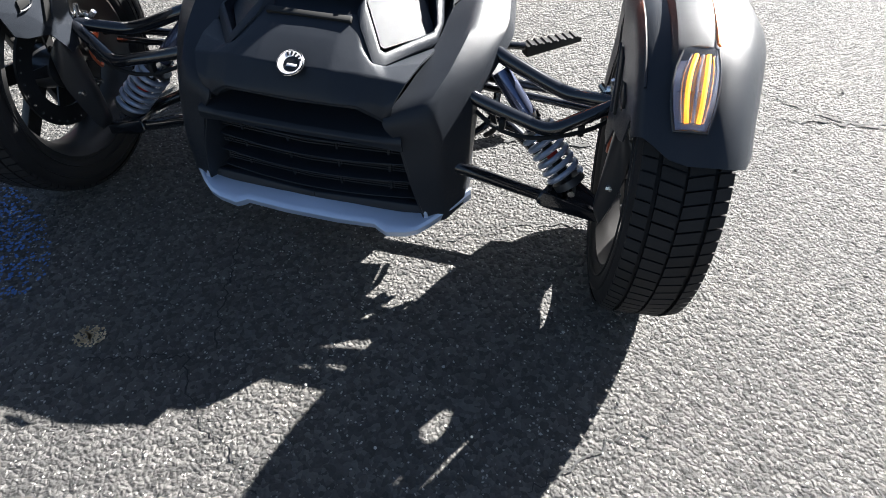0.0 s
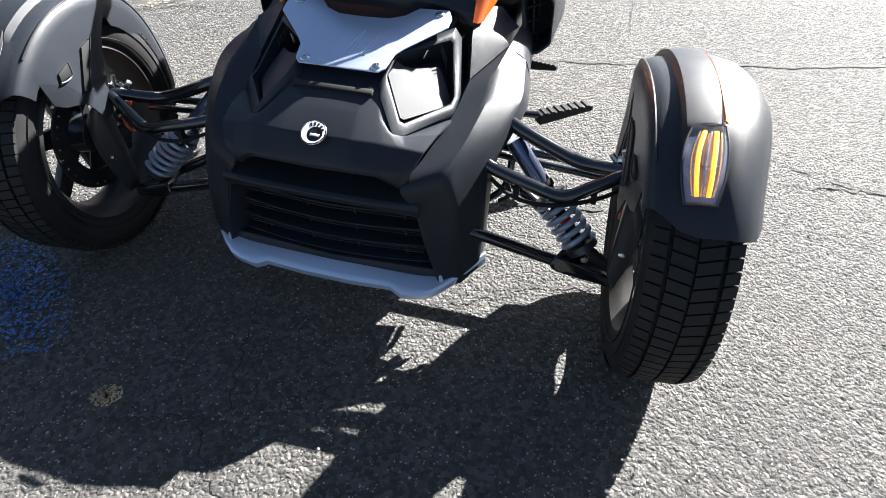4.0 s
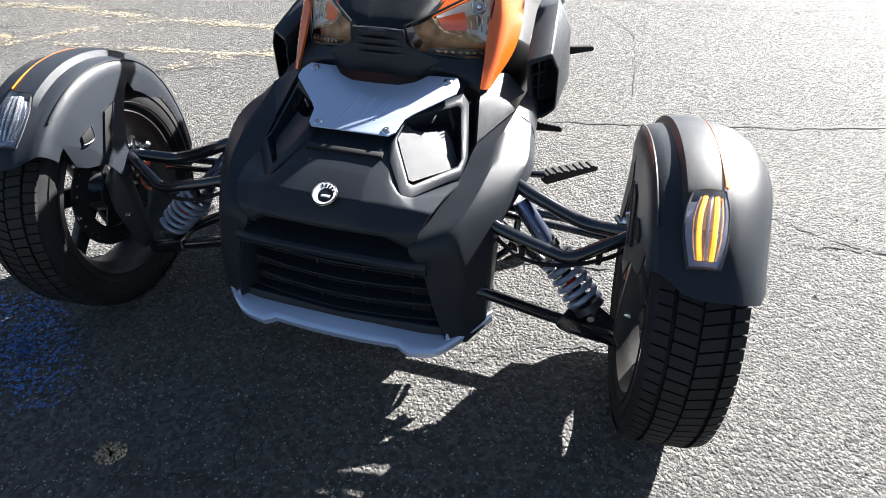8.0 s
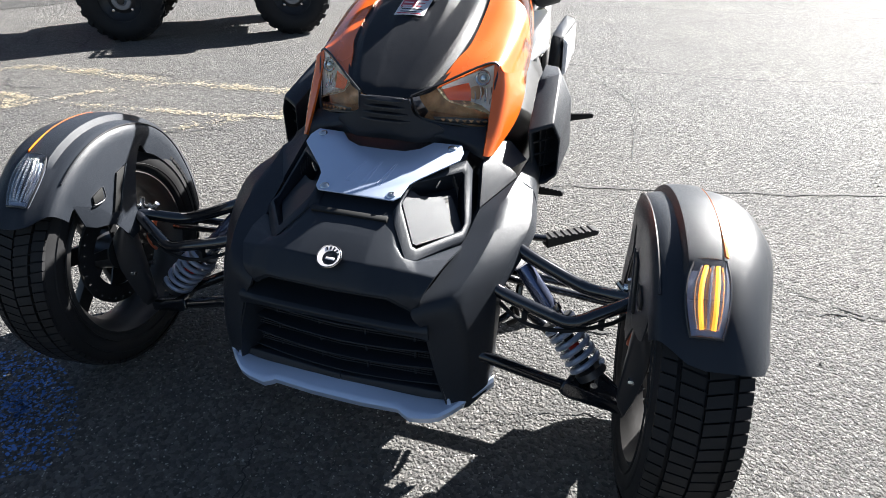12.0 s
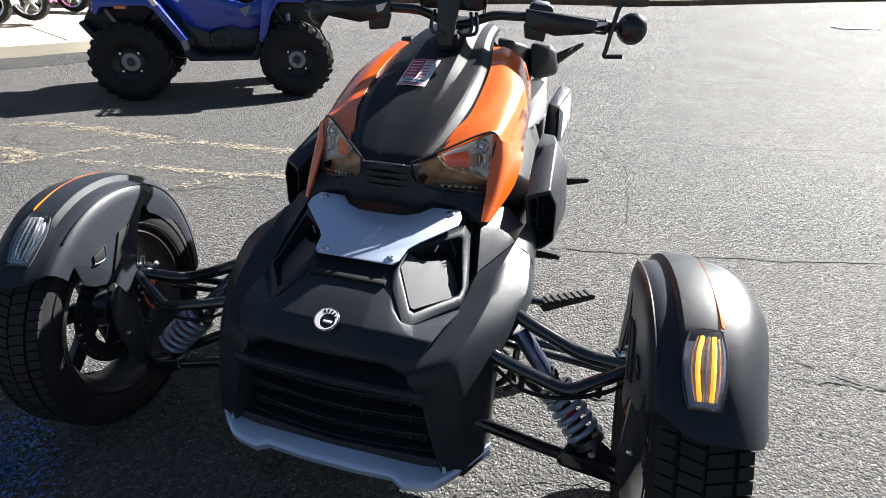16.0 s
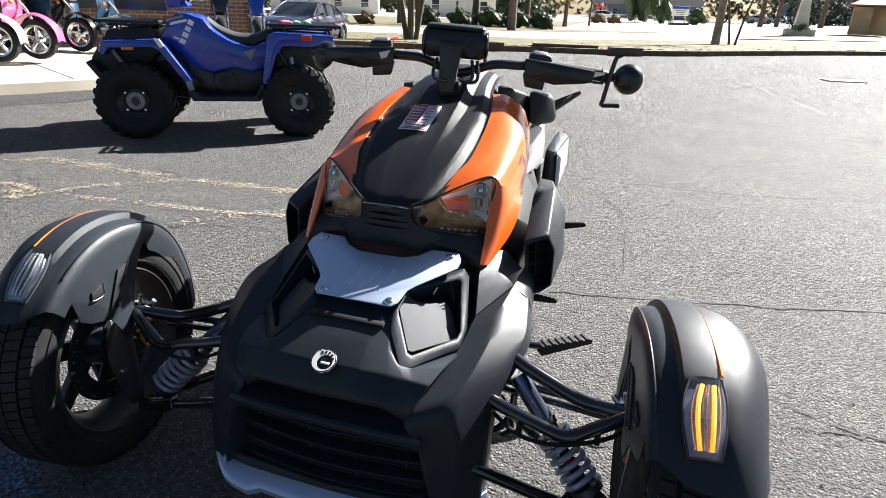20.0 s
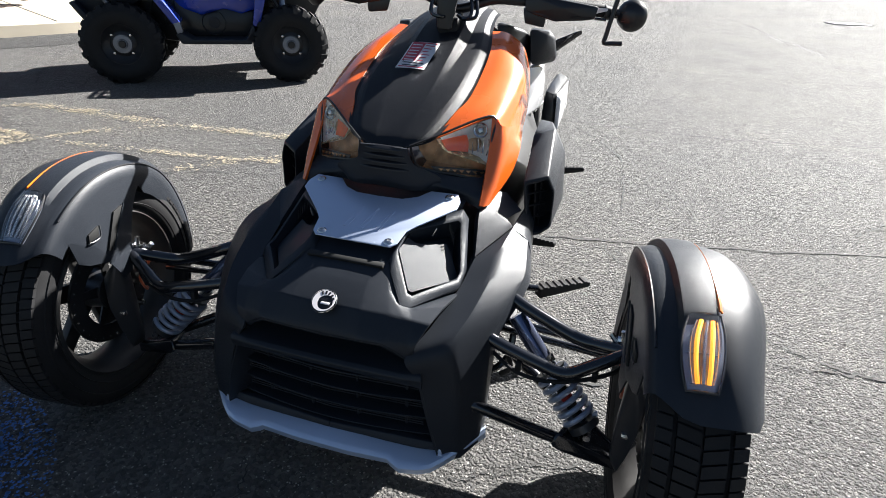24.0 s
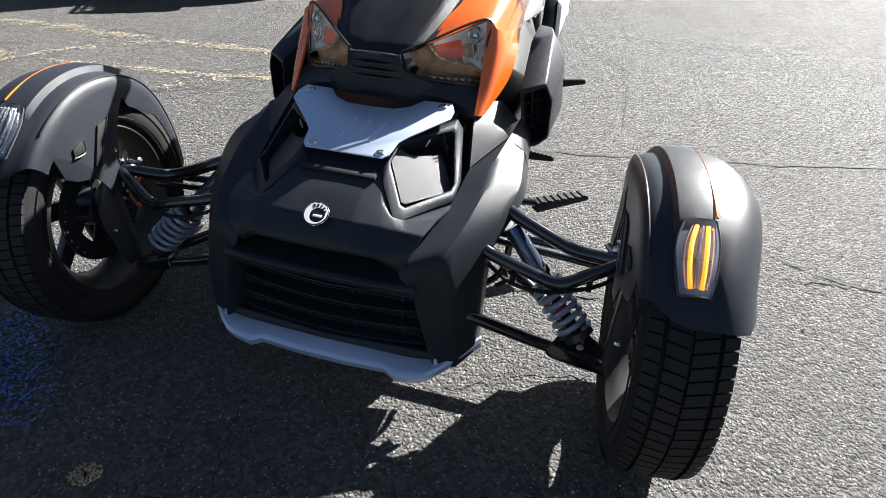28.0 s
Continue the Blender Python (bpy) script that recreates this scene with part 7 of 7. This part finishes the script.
tuft_field("grass_tufts", 0.0, 8.0, 700, 0.012, GRASS, "dry grass and leaves on the lawn strip", 5)
tuft_field("leaf_litter", -0.10, 1.0, 420, 0.04, LEAF_BROWN, "brown leaf litter along the kerb", 6)

for a, b, w in (((-4.7, 17.75), (-3.75, 18.25), 0.24), ((-2.95, 18.9), (-1.00, 19.6), 0.26), ((-0.6, 18.75), (0.35, 19.3), 0.22)):
    a, b = Vector((*a, 0)), Vector((*b, 0))
    way = (b - a).normalized()
    m = Matrix.Translation(a.lerp(b, 0.5) + Vector((0, 0, 0.14))) @ pose(0, 0, 0, 0, 0, math.degrees(math.atan2(way.y, way.x)))
    tagged(part("timber_stop", moved(box((b - a).length, w, 0.26, 0.02), m), TIMBER), "weathered dark timber along the kerb", "timber", "kerb timbers")


def leaves(bm, centre, size, n, leaf, rnd, shell=0.35):
    """Small leaf blades in an uneven cloud."""
    for _ in range(n):
        d = Vector((rnd.gauss(0, 1), rnd.gauss(0, 1), rnd.gauss(0, 1))).normalized()
        r = (shell + (1 - shell) * rnd.random()) * (0.75 + 0.25 * math.sin(5 * d.x + 3 * d.z + 2 * d.y))
        q = Vector(centre) + Vector((d.x * size[0], d.y * size[1], d.z * size[2])) * r
        u = Vector((rnd.gauss(0, 1), rnd.gauss(0, 1), rnd.gauss(0, 1))).normalized()
        v = u.orthogonal().normalized()
        w = leaf * rnd.uniform(0.5, 1.3)
        bm.faces.new([bm.verts.new(q + p) for p in (-u * w, v * w * 0.5, u * w, -v * w * 0.5)])


def tree(at, height, r, material, label, seed, stems=1, leaf=0.09, n=900, bark=None, low=0.45, spread_=0.35):
    """A tapered trunk or several, with limbs, twigs and a loose crown."""
    rnd = random.Random(seed)
    x, y = at
    t = tagged(new("tree"), label, "tree")
    base = Vector((x, y, land(x, y) + 0.1))
    crown = bmesh.new()
    tips = []
    for k in range(stems):
        a = 2 * math.pi * k / stems + rnd.uniform(-0.4, 0.4)
        lean = Vector((math.cos(a), math.sin(a), 0)) * (0.22 * height * (stems > 1) + 0.02 * height)
        foot = base + Vector((math.cos(a), math.sin(a), 0)) * (r * 1.6 if stems > 1 else 0)
        line = [foot - Vector((0, 0, 0.2)), foot + lean * 0.25 + Vector((0, 0, height * 0.3)), foot + lean * 0.6 + Vector((rnd.uniform(-0.1, 0.1), 0, height * 0.6)), foot + lean + Vector((0, 0, height))]
        part("trunk", tube(line, (r * 1.15, r * 0.25), 10, 18), bark or BARK, t)
        pts = spline(line, 12)
        for i in range(8 if stems == 1 else 4):
            p = pts[rnd.randint(3, 10)]
            b = rnd.uniform(0, 2 * math.pi)
            out = Vector((math.cos(b), math.sin(b), rnd.uniform(0.35, 0.9))) * height * rnd.uniform(0.12, 0.28)
            part("limb", tube([p, p + out * 0.5 + Vector((0, 0, 0.08)), p + out], (r * 0.32, r * 0.06), 6, 8), bark or BARK, t)
            for _ in range(3):
                e = p + out * rnd.uniform(0.5, 1.0)
                tw = Vector((rnd.uniform(-1, 1), rnd.uniform(-1, 1), rnd.uniform(0, 1))) * height * 0.09
                part("twig", tube([e, e + tw], (r * 0.09, r * 0.03), 5, 3), bark or BARK, t)
                tips.append(e + tw)
        tips.append(line[-1])
    per = max(6, n // len(tips))
    for q in tips:
        if q.z > base.z + height * low * 0.6:
            leaves(crown, q, (height * 0.12, height * 0.12, height * 0.08), per, leaf, rnd, 0.1)
    if len(crown.faces):
        part("crown", crown, material, t)
    return t


def bush(at, size, material, seed, label="clipped dark green evergreen bush"):
    rnd, bm = random.Random(seed), bmesh.new()
    x, y = at
    z = land(x, y) + 0.1
    leaves(bm, (x, y, z + size[2] * 0.75), size, 2200, 0.075, rnd, 0.72)
    b = tagged(new("bush"), label, "bush")
    part("foliage", bm, material, b)
    core = bmesh.new()
    bmesh.ops.create_icosphere(core, subdivisions=3, radius=1.0)
    for v in core.verts:
        d = v.co.normalized()
        r = 0.80 * (0.80 + 0.20 * math.sin(5 * d.x + 3 * d.z + 2 * d.y)) * rnd.uniform(0.94, 1.06)
        v.co = Vector((x + d.x * size[0] * r, y + d.y * size[1] * r, z + size[2] * (0.75 + d.z * r)))
    part("inner_growth", core, material, b)
    for k in range(4):
        part("stem", tube([(x, y, z - 0.1), (x + rnd.uniform(-0.4, 0.4) * size[0], y + rnd.uniform(-0.3, 0.3), z + size[2])], 0.03, 5), BARK, b)
    return b


tree((-7.4, 19.8), 5.5, 0.085, LEAF_BROWN, "bare multi-stemmed tree by the kerb", 11, stems=6, n=260, leaf=0.05)
tree((3.28, 29.0), 8.0, 0.17, LEAF_YELLOW, "pale-barked tree with a few yellow leaves", 12, n=420, leaf=0.08, bark=BARK_PALE)
tree((4.0, 29.4), 4.5, 0.05, LEAF_YELLOW, "young tree with sparse yellow leaves", 13, n=420, leaf=0.06, stems=2)
tree((-8.0, 39.5), 10.0, 0.26, LEAF_BROWN, "tall bare tree beyond the street", 14, n=700, leaf=0.10)
tree((-12.5, 47.0), 9.0, 0.24, LEAF_YELLOW, "autumn tree with orange and yellow leaves", 15, n=1500, leaf=0.14, low=0.2)
tree((-9.4, 52.0), 8.0, 0.22, LEAF_ORANGE, "autumn tree with orange leaves", 16, n=1900, leaf=0.15, low=0.1)
tree((-6.4, 53.5), 7.0, 0.18, LEAF_YELLOW, "autumn tree with yellow leaves", 17, n=1900, leaf=0.15, low=0.1)
tree((-5.0, 60.0), 5.0, 0.10, LEAF_RED, "small tree with red leaves", 18, n=1300, leaf=0.12, low=0.1)
tree((-17.5, 44.0), 8.0, 0.20, LEAF_BROWN, "thin bare tree by the house", 19, n=300)
tree((-14.6, 40.0), 8.0, 0.16, LEAF_BROWN, "thin bare tree by the house", 20, n=300)
tree((13.5, 88.0), 12.0, 0.30, LEAF_BROWN, "bare tree in the distance", 21, n=240, leaf=0.09)
tree((16.0, 92.0), 12.0, 0.28, LEAF_BROWN, "bare tree in the distance", 22, n=240, leaf=0.09)
tree((22.0, 96.0), 11.0, 0.35, LEAF_BROWN, "bare tree in the distance", 23, n=240, leaf=0.09)
for k, (x, y, w, h) in enumerate(((-14.8, 43.0, 1.2, 0.8), (-12.6, 43.5, 1.1, 0.8), (-10.6, 44.5, 1.5, 0.85), (-8.7, 45.5, 1.3, 0.8), (-7.3, 46.5, 1.0, 0.75), (-6.5, 44.5, 0.6, 0.6), (-9.6, 47.0, 1.2, 0.9))):
    bush((x, y), (w, w * 0.9, h), LEAF_GREEN, 30 + k)
for k, (x, y, w, h) in enumerate(((-20.6, 37.0, 0.9, 0.5), (-19.2, 37.6, 0.8, 0.45), (-17.6, 38.2, 0.9, 0.5), (-5.4, 76.0, 1.2, 0.7), (-3.6, 76.5, 1.0, 0.6))):
    bush((x, y), (w, w * 0.8, h), LEAF_BROWN, 50 + k, "low brown winter shrub by the house")
for k, (x, y, w, h) in enumerate(((2.0, 88.0, 1.6, 2.0), (-0.2, 92.0, 2.4, 4.6), (-1.8, 93.0, 2.2, 5.0), (6.0, 86.5, 1.8, 1.3))):
    bush((x, y), (w, w, h), LEAF_GREEN, 60 + k, "tall dark evergreen shrub")


# ---- houses and small structures in the distance ----
def house(at, heading, w, d, h, siding, roof, label, porch=False):
    """A single-storey house that faces its own -y; the origin is the middle of its front wall."""
    x, y = at
    ho = tagged(new("house"), label, "house")
    part("wall_shell", box(w, d, h, 0.0, (0, d / 2, h / 2)), siding, ho)
    for k in range(int(h / 0.22)):
        part("siding_board", box(w + 0.02, 0.02, 0.05, 0.0, (0, -0.012, 0.2 + 0.22 * k)), siding, ho)
    part("roof", hull([(sx * (w / 2 + 0.4), yy, z) for sx in SIDES for yy, z in ((-0.5, h - 0.1), (d + 0.5, h - 0.1), (d / 2, h + d * 0.36))]), roof, ho)
    for k in range(max(2, int(w // 3))):
        wx = -w / 2 + (k + 0.5) * w / max(2, int(w // 3))
        win = part("window", box(0.9, 0.06, 1.1, 0.01, (wx, -0.03, 1.35)), SHOP_GLASS, ho)
        for dx in (-0.47, 0.47):
            part("window_frame", box(0.08, 0.08, 1.25, 0.01, (wx + dx, -0.04, 1.35)), WHITE_WALL, win)
        for dz in (-0.58, 0, 0.58):
            part("window_frame", box(1.0, 0.08, 0.06, 0.01, (wx, -0.04, 1.35 + dz)), WHITE_WALL, win)
    part("door", box(0.95, 0.06, 2.0, 0.01, (0.3, -0.035, 1.0)), WHITE_WALL, ho)
    if porch:
        part("porch_gable", hull([(sx * 2.0, -1.2, h) for sx in SIDES] + [(0, -1.2, h + 1.1)] + [(sx * 2.0, 0.6, h) for sx in SIDES] + [(0, 0.6, h + 1.1)]), WHITE_WALL, ho)
        part("porch_roof", hull([(sx * 2.3, yy, h - 0.02 + dz) for sx in SIDES for yy in (-1.4, 0.6) for dz in (0, 0.12)] + [(0, yy, h + 1.15 + dz) for yy in (-1.4, 0.6) for dz in (0, 0.12)]), roof, ho)
        for sx in SIDES:
            part("porch_post", box(0.16, 0.16, h, 0.01, (sx * 1.8, -1.0, h / 2)), WHITE_WALL, ho)
    ho.matrix_world = pose(x, y, land(x, y) + 0.1, 0, 0, heading)
    return ho


house((-37.9, 70.3), 22, 13.0, 8.0, 2.3, WHITE_WALL, ROOF, "white weatherboard house with a dark roof")
house((-22.5, 76.5), 20, 9.0, 6.0, 2.3, WHITE_WALL, ROOF, "white house with a grey roof behind trees")
house((-1.2, 150.0), 4, 23.0, 11.0, 2.9, GREY_SIDING, ROOF, "grey house with a white porch gable", True)
house((45.0, 185.0), -12, 26.0, 10.0, 5.0, GREY_SIDING, ROOF, "long pale building far off")
house((52.0, 160.0), -15, 20.0, 10.0, 4.5, GREY_SIDING, ROOF, "long grey building far off")


def rail_fence(x0, x1, y, n):
    f = tagged(new("rail_fence"), "white board fence in front of the house", "fence")
    for k in range(n):
        x = x0 + (x1 - x0) * k / (n - 1)
        part("post", box(0.14, 0.14, 1.1, 0.01, (x, y, land(x, y) + 0.6)), WHITE_WALL, f)
    for z in (0.55, 1.0):
        part("rail", tube([(x0, y, land(x0, y) + z), (x1, y, land(x1, y) + z)], 0.06, 6), WHITE_WALL, f)


rail_fence(-6.5, 2.2, 96.0, 8)


def sign_board(at, heading):
    x, y = at
    sb = tagged(new("notice_board"), "white notice board with a blue band on two posts", "sign")
    part("board", box(2.6, 0.10, 1.5, 0.02, (0, 0, 2.3)), WHITE_WALL, sb)
    part("blue_band", box(2.5, 0.02, 0.42, 0.005, (0, -0.062, 2.78)), BLUE, sb)
    for k in range(3):
        part("text_bar", box(1.8 - 0.3 * k, 0.02, 0.10, 0.0, (0, -0.062, 2.35 - 0.26 * k)), HUB_GREY, sb)
    for dx in (-0.9, 0.9):
        part("post", box(0.14, 0.14, 1.7, 0.01, (dx, 0, 0.8)), WHITE_WALL, sb)
    part("planter", box(3.2, 1.0, 0.6, 0.05, (0, 0, 0.25)), TIMBER, sb)
    sb.matrix_world = pose(x, y, land(x, y), 0, 0, heading) @ Matrix.Scale(0.74, 4)


sign_board((3.6, 81.4), 0)


def monument(at):
    x, y = at
    mo = tagged(new("obelisk"), "tapered white stone obelisk on a planted base", "monument")
    z = land(x, y)
    part("shaft", hull([(x + sx * r, y + sy * r, z + h) for sx in SIDES for sy in SIDES for r, h in ((0.46, 0.5), (0.17, 4.0), (0.01, 4.4))], 0.02), STONE, mo)
    part("base", box(2.0, 0.9, 0.6, 0.04, (x, y, z + 0.35)), STONE, mo)
    bm = bmesh.new()
    leaves(bm, (x, y - 0.25, z + 0.75), (1.05, 0.6, 0.40), 900, 0.07, random.Random(77), 0.5)
    part("planting", bm, LEAF_GREEN, mo)


monument((11.0, 52.2))


def shelter(at, heading):
    x, y = at
    sh = tagged(new("bus_shelter"), "tan wooden shelter with a red-brown hipped roof", "shelter")
    part("back_wall", box(3.4, 0.12, 2.7, 0.01, (0, 1.2, 1.45)), TAN, sh)
    part("side_wall", box(0.12, 2.4, 2.7, 0.01, (-1.7, 0, 1.45)), TAN, sh)
    part("front_panel", box(1.5, 0.10, 2.6, 0.01, (-0.9, -1.2, 1.45)), TAN, sh)
    for dx in (-1.6, 1.6):
        part("post", box(0.16, 0.16, 2.8, 0.01, (dx, -1.2, 1.4)), TAN, sh)
    part("roof", hull([(sx * 2.3, sy * 1.8, 2.8) for sx in SIDES for sy in SIDES] + [(sx * 2.3, sy * 1.8, 2.95) for sx in SIDES for sy in SIDES] + [(0.6, 0, 3.8), (-0.6, 0, 3.8)]), TILE_RED, sh)
    part("bin", box(0.9, 0.8, 1.1, 0.04, (1.9, -1.3, 0.6)), HUB_GREY, sh)
    sh.matrix_world = pose(x, y, land(x, y) + 0.1, 0, 0, heading) @ Matrix.Scale(0.82, 4)


shelter((17.9, 61.0), -12)

for k, (x, y, p) in enumerate(((26.0, 150.0, WHITE_PAINT), (30.0, 148.0, DARK_BLUE), (19.0, 128.0, WHITE_PAINT), (36.0, 146.0, BLACK_PAINT), (-6.5, 99.0, WHITE_PAINT))):
    car((x, y, land(x, y) + 0.1), 10 + 40 * (k % 2), p, "parked car far across the street")
for x, y in ((16.5, 84.0), (26.5, 100.0)):
    tagged(part("utility_pole", tube([(x, y, land(x, y)), (x + 0.3, y, land(x, y) + 9)], (0.16, 0.11), 8), BARK), "weathered wooden utility pole", "pole")


def woods(y, x0, x1, h, n, material, label, seed):
    rnd, bm = random.Random(seed), bmesh.new()
    for _ in range(n):
        x = rnd.uniform(x0, x1)
        top = h * (0.7 + 0.3 * math.sin(x * 0.21 + seed) * math.sin(x * 0.07))
        z = land(x, y) + rnd.random() ** 0.7 * top
        leaves(bm, (x, y + rnd.uniform(-6, 6), z), (1.3, 1.0, 1.0), 16, 0.42, rnd, 0.1)
    return tagged(part("far_woods", bm, material), label, "woods", kind="stuff")


woods(96.0, -70, -14, 10, 1500, LEAF_GREEN, "dark evergreens and shade behind the houses", 7)
woods(132.0, 12, 95, 8, 800, LEAF_WOODS, "dark trees and hedges beyond the lots", 10)
woods(215.0, -190, 200, 24, 2600, LEAF_WOODS, "dark mixed woods along the horizon", 8)
woods(195.0, -190, 200, 13, 1500, LEAF_BROWN, "brown autumn woods along the horizon", 9)
